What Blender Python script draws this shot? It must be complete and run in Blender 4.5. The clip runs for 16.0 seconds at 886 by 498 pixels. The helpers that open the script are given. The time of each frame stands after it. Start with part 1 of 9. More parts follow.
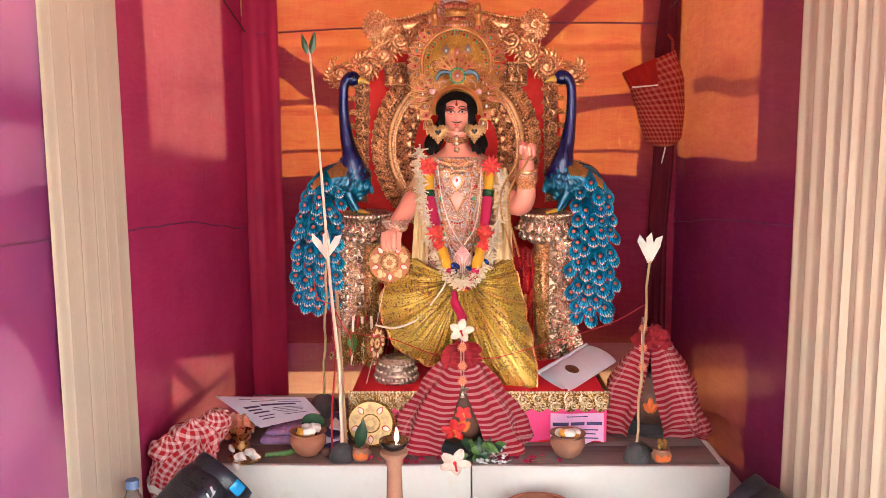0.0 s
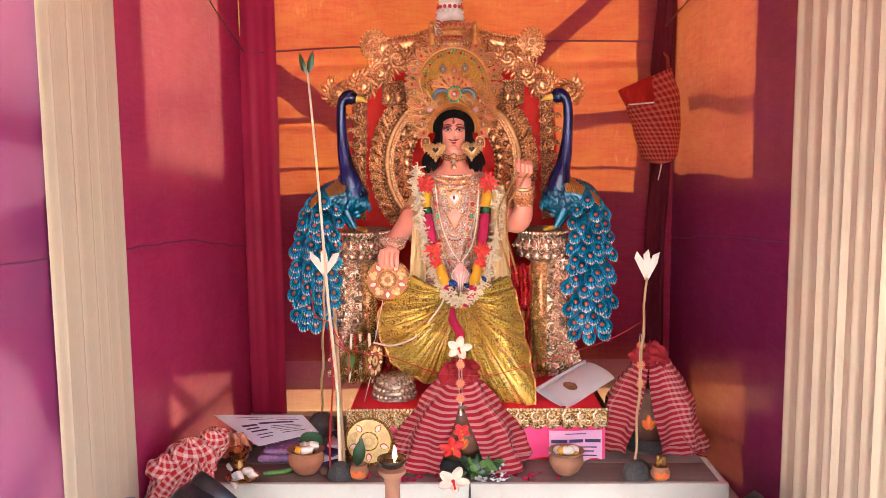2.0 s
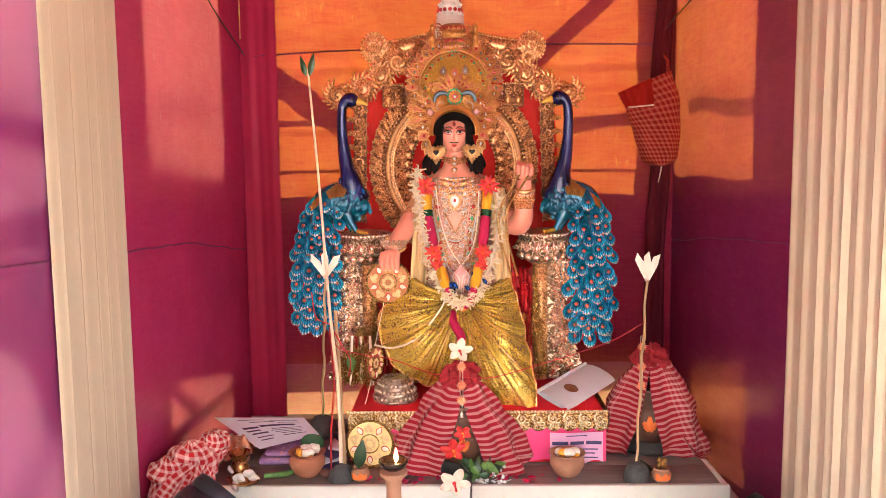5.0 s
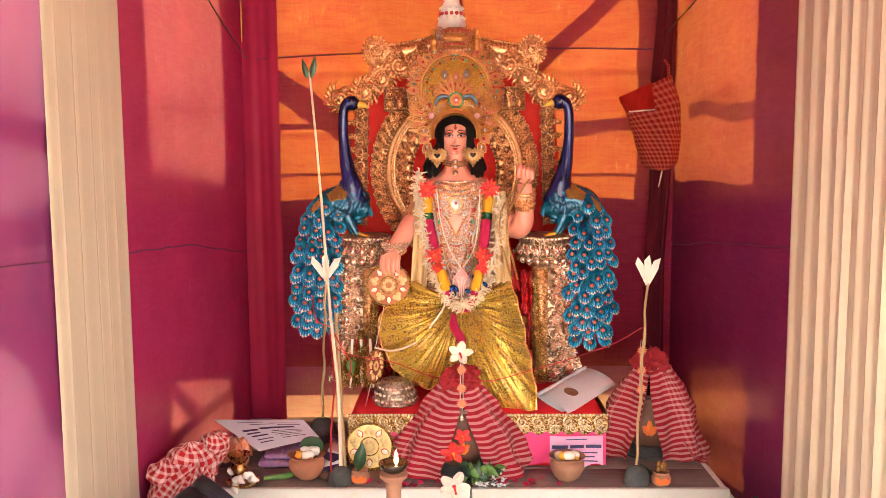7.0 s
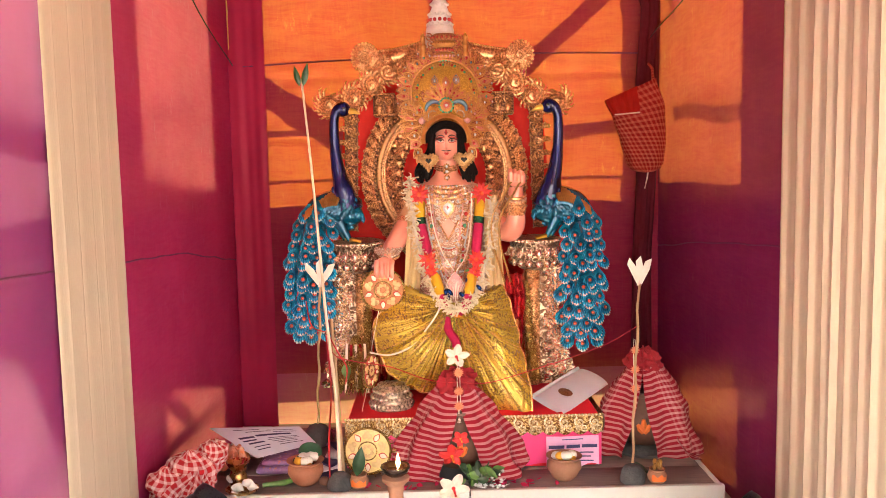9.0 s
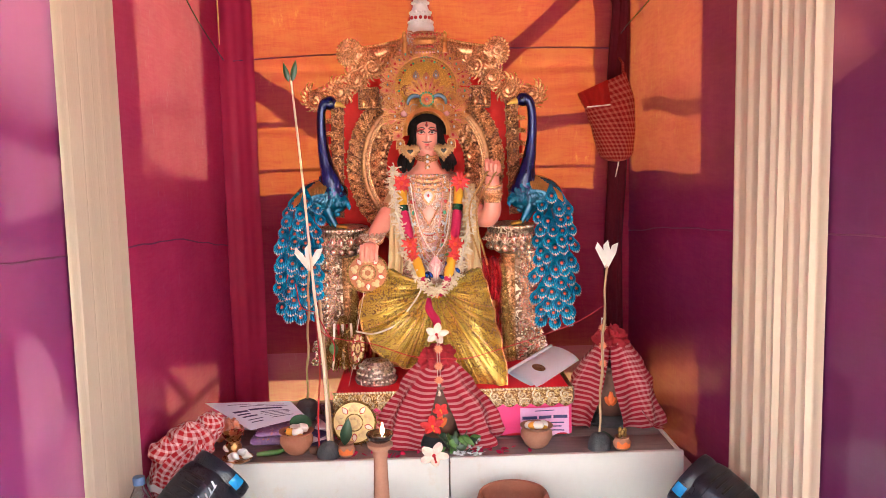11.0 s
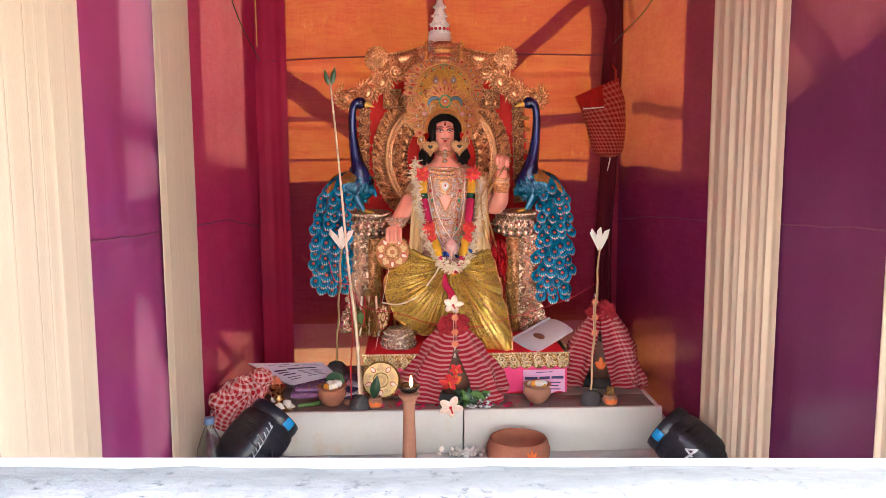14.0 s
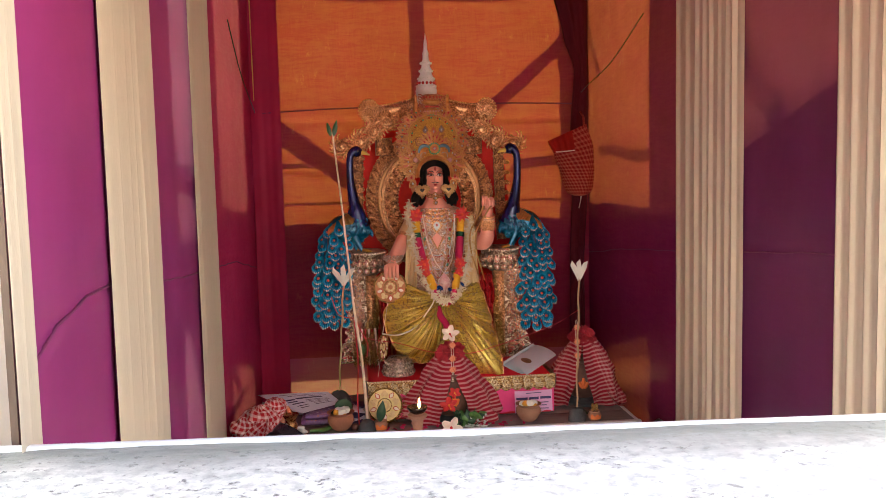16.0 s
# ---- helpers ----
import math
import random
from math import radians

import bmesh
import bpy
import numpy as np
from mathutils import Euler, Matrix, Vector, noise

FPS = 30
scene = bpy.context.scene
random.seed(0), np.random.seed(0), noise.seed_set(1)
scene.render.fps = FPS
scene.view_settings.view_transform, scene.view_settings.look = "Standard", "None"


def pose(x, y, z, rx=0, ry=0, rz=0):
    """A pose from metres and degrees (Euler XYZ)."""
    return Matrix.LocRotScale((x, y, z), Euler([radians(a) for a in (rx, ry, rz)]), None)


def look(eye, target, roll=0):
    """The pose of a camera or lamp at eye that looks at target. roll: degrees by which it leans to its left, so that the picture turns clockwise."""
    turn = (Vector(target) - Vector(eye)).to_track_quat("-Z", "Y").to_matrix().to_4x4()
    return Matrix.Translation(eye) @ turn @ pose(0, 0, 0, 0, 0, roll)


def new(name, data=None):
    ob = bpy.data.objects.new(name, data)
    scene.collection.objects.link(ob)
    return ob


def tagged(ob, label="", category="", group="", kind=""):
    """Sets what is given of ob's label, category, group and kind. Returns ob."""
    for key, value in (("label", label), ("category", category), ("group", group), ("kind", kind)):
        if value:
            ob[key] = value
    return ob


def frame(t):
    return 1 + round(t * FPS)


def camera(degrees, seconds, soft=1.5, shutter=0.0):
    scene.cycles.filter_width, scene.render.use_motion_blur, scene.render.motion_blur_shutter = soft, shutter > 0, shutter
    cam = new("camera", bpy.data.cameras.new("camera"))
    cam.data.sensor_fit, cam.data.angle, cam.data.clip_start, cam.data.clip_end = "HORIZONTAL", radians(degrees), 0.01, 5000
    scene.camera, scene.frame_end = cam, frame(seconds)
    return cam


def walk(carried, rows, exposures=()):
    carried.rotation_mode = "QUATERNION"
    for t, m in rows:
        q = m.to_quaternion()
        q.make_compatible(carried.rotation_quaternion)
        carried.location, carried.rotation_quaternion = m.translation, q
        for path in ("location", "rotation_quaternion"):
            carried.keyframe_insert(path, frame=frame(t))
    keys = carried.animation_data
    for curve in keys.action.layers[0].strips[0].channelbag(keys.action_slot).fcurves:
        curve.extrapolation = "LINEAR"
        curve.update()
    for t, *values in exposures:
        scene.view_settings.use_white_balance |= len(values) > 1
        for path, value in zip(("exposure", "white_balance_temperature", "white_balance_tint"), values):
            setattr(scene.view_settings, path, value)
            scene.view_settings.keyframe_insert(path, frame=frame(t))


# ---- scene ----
cam = camera(55.0, 16.0, soft=0.8)
METRES, EYE, TILT, LEAN, TURN = 1.2, 1.45, 0.0, 0.0, 1.2
ROWS = [
    (0.0, 0.0, 0.0, 0.0, -0.04, -7.62, 0.32),
    (0.5, 0.0004, 0.0005, 0.0013, -0.14, -7.12, 0.3),
    (1.0, 0.0008, 0.0006, 0.0017, -0.11, -6.69, 0.41),
    (1.5, 0.0012, -0.0025, 0.0024, -0.19, -6.54, 0.43),
    (2.0, 0.0012, -0.0045, 0.0031, -0.19, -6.52, 0.5),
    (2.5, 0.001, -0.0067, 0.0035, -0.21, -6.27, 0.46),
    (3.0, 0.0008, -0.006, 0.0033, -0.26, -6.38, 0.55),
    (3.5, 0.0011, -0.0069, 0.0035, -0.28, -6.45, 0.6),
    (4.0, 0.0014, -0.0065, 0.0033, -0.26, -6.52, 0.62),
    (6.5, -0.0078, -0.0093, -0.0048, -0.24, -5.82, 0.39),
    (7.0, -0.0061, -0.0097, -0.0047, -0.27, -5.94, 0.31),
    (7.5, -0.0084, -0.0102, -0.0055, -0.22, -5.89, 0.32),
    (8.0, -0.0146, -0.0112, -0.0039, -0.47, -5.97, 0.53),
    (8.5, -0.0287, -0.0169, -0.0037, -0.98, -5.8, 0.72),
    (9.0, -0.0503, -0.0251, -0.0049, -1.95, -5.62, 1.11),
    (11.5, -0.0418, -0.2236, 0.0089, -3.37, -6.68, 1.43),
    (12.0, -0.1308, -0.2651, 0.0104, -5.68, -6.23, 2.58),
    (12.5, -0.1772, -0.3036, 0.0185, -6.81, -6.23, 1.13),
    (13.0, -0.1908, -0.3442, 0.022, -6.65, -5.96, 0.8),
    (13.5, -0.1688, -0.4336, 0.0259, -5.39, -5.72, 0.59),
    (14.0, -0.154, -0.532, 0.0412, -3.78, -7.53, 0.18),
    (14.5, -0.1883, -0.5831, 0.0525, -4.52, -5.42, -0.3),
    (15.0, -0.2816, -0.644, 0.0558, -6.8, -4.61, 0.89),
    (15.5, -0.3132, -0.7032, 0.0653, -8.17, -5.99, 1.03),
    (16.0, -0.3163, -0.772, 0.0619, -7.17, -5.0, 1.31),
]
EXPOSURES = [(0.0, 3.23, 6250, 8), (4.0, 3.28, 6450, 9), (6.5, 3.33, 7350, 10), (9.0, 3.34, 7350, 10), (11.5, 3.25, 6050, 8), (12.5, 3.28, 6050, 7), (13.4, 3.18, 6100, 7), (14.0, 2.90, 6150, 8), (14.4, 2.74, 6200, 9), (15.3, 2.53, 6300, 9), (16.0, 2.18, 6650, 8)]
walk(cam, [(t, pose(0, 0, EYE, TILT, LEAN, TURN) @ pose(METRES * x, METRES * y, METRES * z, 90 + pitch, roll, yaw)) for t, x, y, z, yaw, pitch, roll in ROWS], EXPOSURES)

# ---- daylight: a bright sky in front, a sun behind and to one side of the booth ----
SUN_AZ, SUN_EL = 40.0, 57.0     # degrees from straight back towards +x, and above the horizon
world = bpy.data.worlds.new("sky")
scene.world = world
world.use_nodes = True
wn = world.node_tree.nodes
wn.clear()
sky = wn.new("ShaderNodeTexSky")
sky.sky_type = "NISHITA"
sky.sun_disc = False
sky.sun_elevation = radians(SUN_EL)
sky.sun_rotation = radians(SUN_AZ)
sky.air_density, sky.dust_density, sky.ozone_density = 1.0, 3.0, 1.0
bg = wn.new("ShaderNodeBackground")
bg.inputs["Strength"].default_value = 0.15
wout = wn.new("ShaderNodeOutputWorld")
world.node_tree.links.new(sky.outputs[0], bg.inputs[0])
world.node_tree.links.new(bg.outputs[0], wout.inputs[0])

sun_data = bpy.data.lights.new("sun", "SUN")
sun_data.energy, sun_data.angle, sun_data.color = 4.5, radians(0.6), (1.0, 0.93, 0.82)
sun = new("sun", sun_data)
to_sun = Vector((math.sin(radians(SUN_AZ)) * math.cos(radians(SUN_EL)), math.cos(radians(SUN_AZ)) * math.cos(radians(SUN_EL)), math.sin(radians(SUN_EL))))
sun.matrix_world = look(to_sun * 20, (0, 0, 0))

# ---- mesh tools ----
class Geo:
    """Collects vertices and faces with a material slot each, then becomes one mesh."""

    def __init__(self):
        self.v, self.f, self.m, self.uv = [], [], [], []

    def add(self, vs, fs, mat=0, uvs=None):
        b = len(self.v)
        self.v += [tuple(p) for p in vs]
        for face in fs:
            self.f.append([b + i for i in face])
            self.m.append(mat)
            self.uv.append([uvs[i] for i in face] if uvs else [(0.0, 0.0)] * len(face))

    def surf(self, fn, nu, nv, mat=0, close=False, uv=None):
        """Sheet fn(u, v) for u, v in 0..1; close joins the u ends."""
        cols = nu if close else nu + 1
        vs, uvs = [], []
        for j in range(nv + 1):
            for i in range(cols):
                u, v = i / nu, j / nv
                vs.append(fn(u, v))
                uvs.append(uv(u, v) if uv else (u, v))
        fs = []
        for j in range(nv):
            for i in range(nu):
                a, b = j * cols + i, j * cols + (i + 1) % cols
                fs.append((a, b, b + cols, a + cols))
        self.add(vs, fs, mat, uvs)

    def lathe(self, c, prof, seg=24, mat=0, sx=1.0, sy=1.0, wob=0.0):
        """Turned shape: prof is a row of (radius, height) round the upright axis through c."""
        n = len(prof)
        vs, uvs, fs = [], [], []
        for j, (r, h) in enumerate(prof):
            for i in range(seg):
                a = 2 * math.pi * i / seg
                k = 1 + wob * noise.noise(Vector((math.cos(a) * 1.3 + c[0] * 9, math.sin(a) * 1.3 + c[1] * 9, h * 20)))
                vs.append((c[0] + r * k * sx * math.cos(a), c[1] + r * k * sy * math.sin(a), c[2] + h))
                uvs.append((i / seg, j / max(1, n - 1)))
        for j in range(n - 1):
            for i in range(seg):
                k = (i + 1) % seg
                fs.append((j * seg + i, j * seg + k, (j + 1) * seg + k, (j + 1) * seg + i))
        if prof[0][0] > 1e-4:
            fs.append(tuple(range(seg - 1, -1, -1)))
        if prof[-1][0] > 1e-4:
            fs.append(tuple((n - 1) * seg + i for i in range(seg)))
        self.add(vs, fs, mat, uvs)

    def tube(self, pts, rad, seg=8, mat=0, flat=1.0, up=(0, 0, 1)):
        """Rod along pts; rad is one radius or one for each point. flat squashes it across."""
        pts = [Vector(p) for p in pts]
        n = len(pts)
        rads = rad if isinstance(rad, (list, tuple)) else [rad] * n
        vs, uvs, fs = [], [], []
        run = 0.0
        a = None
        for j, p in enumerate(pts):
            d = (pts[min(j + 1, n - 1)] - pts[max(j - 1, 0)]).normalized()
            if a is None:
                ref = Vector(up) if abs(d.dot(Vector(up))) < 0.95 else Vector((1, 0, 0))
                a = d.cross(ref).normalized()
            else:
                a = (a - d * a.dot(d)).normalized()
            b = a.cross(d).normalized()
            run += (p - pts[j - 1]).length if j else 0
            for i in range(seg):
                t = 2 * math.pi * i / seg
                vs.append(p + a * (math.cos(t) * rads[j]) + b * (math.sin(t) * rads[j] * flat))
                uvs.append((i / seg, run))
        for j in range(n - 1):
            for i in range(seg):
                k = (i + 1) % seg
                fs.append((j * seg + i, j * seg + k, (j + 1) * seg + k, (j + 1) * seg + i))
        fs.append(tuple(range(seg - 1, -1, -1)))
        fs.append(tuple((n - 1) * seg + i for i in range(seg)))
        self.add(vs, fs, mat, uvs)

    def ball(self, c, r, mat=0, seg=12, rings=8, m=None):
        """Ellipsoid; r is one radius or three; m turns it."""
        rr = r if isinstance(r, (list, tuple)) else (r, r, r)
        c = Vector(c)
        def at(u, v):
            a, b = 2 * math.pi * u, math.pi * (v - 0.5)
            p = Vector((rr[0] * math.cos(b) * math.cos(a), rr[1] * math.cos(b) * math.sin(a), rr[2] * math.sin(b)))
            return c + (m @ p if m else p)
        self.surf(at, seg, rings, mat, True)

    def box(self, lo, hi, mat=0, m=None, cut=0.0):
        """Box from lo to hi with chamfered upright edges and rims."""
        x0, y0, z0 = lo
        x1, y1, z1 = hi
        k = min(cut, (x1 - x0) * 0.45, (y1 - y0) * 0.45, (z1 - z0) * 0.45)
        def ring(i, z):
            if cut <= 0:
                return [(x0, y0, z), (x1, y0, z), (x1, y1, z), (x0, y1, z)]
            a, b, c, d = x0 + i, x1 - i, y0 + i, y1 - i
            return [(a + k, c, z), (b - k, c, z), (b, c + k, z), (b, d - k, z), (b - k, d, z), (a + k, d, z), (a, d - k, z), (a, c + k, z)]
        rings = [ring(0, z0), ring(0, z1)] if cut <= 0 else [ring(k, z0), ring(0, z0 + k), ring(0, z1 - k), ring(k, z1)]
        n = len(rings[0])
        vs = [Vector(p) for r in rings for p in r]
        if m:
            vs = [m @ p for p in vs]
        fs = [tuple(range(n - 1, -1, -1)), tuple((len(rings) - 1) * n + i for i in range(n))]
        for j in range(len(rings) - 1):
            fs += [(j * n + i, j * n + (i + 1) % n, (j + 1) * n + (i + 1) % n, (j + 1) * n + i) for i in range(n)]
        uvs = [(p[0] + p[1], p[2]) for p in vs]
        self.add(vs, fs, mat, uvs)

    def slab(self, outline, thick, m, mat=0, dome=0.0):
        """Plate from a flat outline (x, z) in its own plane, thick along -y, set by the matrix m; dome lifts its middle."""
        n = len(outline)
        cx, cz = sum(p[0] for p in outline) / n, sum(p[1] for p in outline) / n
        front = [m @ Vector((x, 0, z)) for x, z in outline]
        back = [m @ Vector((x, thick, z)) for x, z in outline]
        mid = [m @ Vector((cx + (x - cx) * 0.55, -dome * 0.8, cz + (z - cz) * 0.55)) for x, z in outline] + [m @ Vector((cx, -dome, cz))]
        vs = front + back + mid
        uvs = [(p[0], p[1]) for p in outline] * 2 + [(cx + (p[0] - cx) * 0.55, cz + (p[1] - cz) * 0.55) for p in outline] + [(cx, cz)]
        fs = [(i, n + i, n + (i + 1) % n, (i + 1) % n) for i in range(n)]
        fs += [(i, (i + 1) % n, 2 * n + (i + 1) % n, 2 * n + i) for i in range(n)]
        fs += [(2 * n + i, 2 * n + (i + 1) % n, 3 * n) for i in range(n)]
        fs.append(tuple(range(2 * n - 1, n - 1, -1)))
        self.add(vs, fs, mat, uvs)

    def prism(self, pts, off, mat=0):
        """Flat polygon pts pushed along off."""
        n = len(pts)
        a = [Vector(p) for p in pts]
        vs = a + [p + Vector(off) for p in a]
        uvs = [(p[0] + p[1], p[2]) for p in vs]
        fs = [tuple(range(n)), tuple(range(2 * n - 1, n - 1, -1))] + [(i, n + i, n + (i + 1) % n, (i + 1) % n) for i in range(n)]
        self.add(vs, fs, mat, uvs)

    def mesh(self, name, mats, smooth=True):
        me = bpy.data.meshes.new(name)
        me.from_pydata(self.v, [], self.f)
        layer = me.uv_layers.new(name="UVMap")
        flat = [c for face in self.uv for p in face for c in p]
        layer.data.foreach_set("uv", flat)
        me.polygons.foreach_set("material_index", self.m)
        me.polygons.foreach_set("use_smooth", [smooth] * len(self.f))
        for mt in (mats if isinstance(mats, (list, tuple)) else [mats]):
            me.materials.append(mt)
        bm = bmesh.new()
        bm.from_mesh(me)
        bmesh.ops.recalc_face_normals(bm, faces=bm.faces)
        bm.to_mesh(me)
        bm.free()
        if smooth:
            me.set_sharp_from_angle(angle=radians(50))
        me.update()
        return me


def thing(name, geo, mats, label="", category="", group="", kind="", smooth=True):
    """A top-level thing of one mesh."""
    return tagged(new(name, geo.mesh(name, mats, smooth)), label, category, group, kind)


def base(name, at, label, category, group="", kind=""):
    """An Empty at a thing's foot, that carries its parts."""
    ob = new(name)
    ob.empty_display_size = 0.05
    ob.location = at
    return tagged(ob, label, category, group, kind)


def part(name, geo, mats, parent, label="", smooth=True):
    """One mesh under a thing or a part; its points are given in the world."""
    ob = new(name, geo.mesh(name, mats, smooth) if isinstance(geo, Geo) else geo)
    at = Vector((0, 0, 0))
    up = parent
    while up:
        at += up.location
        up = up.parent
    ob.parent = parent
    ob.location = -at
    return tagged(ob, label)


def smooth_line(pts, n=6):
    """Catmull-Rom line through pts."""
    p = [Vector(q) for q in pts]
    p = [p[0] * 2 - p[1]] + p + [p[-1] * 2 - p[-2]]
    out = []
    for i in range(1, len(p) - 2):
        for k in range(n):
            t = k / n
            out.append(0.5 * ((2 * p[i]) + (p[i + 1] - p[i - 1]) * t + (2 * p[i - 1] - 5 * p[i] + 4 * p[i + 1] - p[i + 2]) * t * t + (3 * p[i] - p[i - 1] - 3 * p[i + 1] + p[i + 2]) * t ** 3))
    out.append(p[-2])
    return out


def lerp(a, b, t):
    return a + (b - a) * t


def curve_at(keys, t):
    """Straight-line reading of rows (t, value...)."""
    for a, b in zip(keys, keys[1:]):
        if t <= b[0]:
            k = (t - a[0]) / (b[0] - a[0]) if b[0] > a[0] else 0
            k = max(0.0, min(1.0, k))
            k = k * k * (3 - 2 * k) * 0.5 + k * 0.5
            return [lerp(x, y, k) for x, y in zip(a[1:], b[1:])]
    return list(keys[-1][1:])


# ---- materials ----
def nodes_of(name):
    mt = bpy.data.materials.new(name)
    mt.use_nodes = True
    nt = mt.node_tree
    nt.nodes.clear()
    return mt, nt, nt.nodes, nt.links


def rgb(c):
    return (c[0], c[1], c[2], 1.0)


def coords(N, L, scale=(1, 1, 1), out="Object"):
    tc = N.new("ShaderNodeTexCoord")
    mp = N.new("ShaderNodeMapping")
    mp.inputs["Scale"].default_value = scale
    L.new(tc.outputs[out], mp.inputs["Vector"])
    return mp.outputs[0]


def noise_node(N, L, vec, scale, detail=4.0, rough=0.6):
    nz = N.new("ShaderNodeTexNoise")
    nz.inputs["Scale"].default_value = scale
    nz.inputs["Detail"].default_value = detail
    nz.inputs["Roughness"].default_value = rough
    L.new(vec, nz.inputs["Vector"])
    return nz.outputs["Fac"]


def ramp(N, L, fac, lo, hi, c0=(0, 0, 0), c1=(1, 1, 1)):
    r = N.new("ShaderNodeValToRGB")
    r.color_ramp.elements[0].position, r.color_ramp.elements[1].position = lo, hi
    r.color_ramp.elements[0].color, r.color_ramp.elements[1].color = rgb(c0), rgb(c1)
    L.new(fac, r.inputs[0])
    return r.outputs[0]


def mixcol(N, L, fac, a, b, mode="MIX"):
    mx = N.new("ShaderNodeMix")
    mx.data_type, mx.blend_type = "RGBA", mode
    for sock, val in ((mx.inputs[0], fac), (mx.inputs[6], a), (mx.inputs[7], b)):
        if isinstance(val, (int, float)):
            sock.default_value = val
        elif isinstance(val, tuple):
            sock.default_value = rgb(val)
        else:
            L.new(val, sock)
    return mx.outputs[2]


def math_node(N, L, op, a, b=0.0):
    n = N.new("ShaderNodeMath")
    n.operation = op
    for sock, val in ((n.inputs[0], a), (n.inputs[1], b)):
        if isinstance(val, (int, float)):
            sock.default_value = val
        else:
            L.new(val, sock)
    return n.outputs[0]


def finish(mt, N, L, col, rough=0.6, metal=0.0, bump=None, dist=0.002, spec=0.5, coat=0.0, sheen=0.0, emit=None, alpha=None):
    p = N.new("ShaderNodeBsdfPrincipled")
    o = N.new("ShaderNodeOutputMaterial")
    for key, val in (("Base Color", col), ("Roughness", rough), ("Metallic", metal), ("Specular IOR Level", spec), ("Coat Weight", coat), ("Sheen Weight", sheen)):
        if isinstance(val, tuple):
            p.inputs[key].default_value = rgb(val)
        elif isinstance(val, (int, float)):
            p.inputs[key].default_value = val
        else:
            L.new(val, p.inputs[key])
    if bump is not None:
        b = N.new("ShaderNodeBump")
        b.inputs["Strength"].default_value = 1.0
        b.inputs["Distance"].default_value = dist
        L.new(bump, b.inputs["Height"])
        L.new(b.outputs[0], p.inputs["Normal"])
    L.new(p.outputs[0], o.inputs[0])
    return mt


def surface(name, a, b=None, rough=0.6, metal=0.0, fine=120.0, big=6.0, dist=0.001, spec=0.5, coat=0.0, stretch=(1, 1, 1), spots=None, sheen=0.0):
    """Plain surface with colour drift at two scales, uneven gloss and fine relief. spots: a third colour in patches."""
    mt, nt, N, L = nodes_of(name)
    b = b or tuple(c * 0.7 for c in a)
    vec = coords(N, L, stretch)
    n1 = noise_node(N, L, vec, big, 3)
    n2 = noise_node(N, L, vec, fine, 4)
    col = mixcol(N, L, ramp(N, L, n1, 0.35, 0.7), a, b)
    col = mixcol(N, L, 0.35, col, mixcol(N, L, ramp(N, L, n2, 0.3, 0.75), a, b))
    if spots:
        n3 = noise_node(N, L, vec, big * 3.1, 6, 0.7)
        col = mixcol(N, L, ramp(N, L, n3, 0.58, 0.68), col, spots)
    rg = math_node(N, L, "ADD", math_node(N, L, "MULTIPLY", math_node(N, L, "SUBTRACT", n2, 0.5), 0.25), rough)
    return finish(mt, N, L, col, rg, metal, n2, dist, spec, coat, sheen)


def chased(name, a, b, rough=0.25, scale=55.0, dist=0.004, metal=1.0, speck=None):
    """Embossed foil: whorls and beads beaten into thin metal, the hollows coloured darker as shade."""
    mt, nt, N, L = nodes_of(name)
    vec = coords(N, L)
    w = noise_node(N, L, vec, scale * 0.35, 2)
    wob = N.new("ShaderNodeTexWave")
    wob.wave_type = "RINGS"
    wob.inputs["Scale"].default_value = scale * 0.45
    wob.inputs["Distortion"].default_value = 14.0
    wob.inputs["Detail"].default_value = 1.5
    wob.inputs["Detail Scale"].default_value = 1.6
    L.new(vec, wob.inputs["Vector"])
    vor = N.new("ShaderNodeTexVoronoi")
    vor.inputs["Scale"].default_value = scale
    L.new(vec, vor.inputs["Vector"])
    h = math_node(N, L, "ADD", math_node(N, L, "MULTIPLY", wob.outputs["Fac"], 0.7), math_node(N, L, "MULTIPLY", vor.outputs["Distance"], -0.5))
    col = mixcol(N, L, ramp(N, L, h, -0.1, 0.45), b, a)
    if speck:
        n3 = noise_node(N, L, vec, scale * 1.3, 2)
        col = mixcol(N, L, ramp(N, L, n3, 0.6, 0.66), col, speck)
    return finish(mt, N, L, col, math_node(N, L, "ADD", math_node(N, L, "MULTIPLY", w, 0.25), rough - 0.1), metal, h, dist)


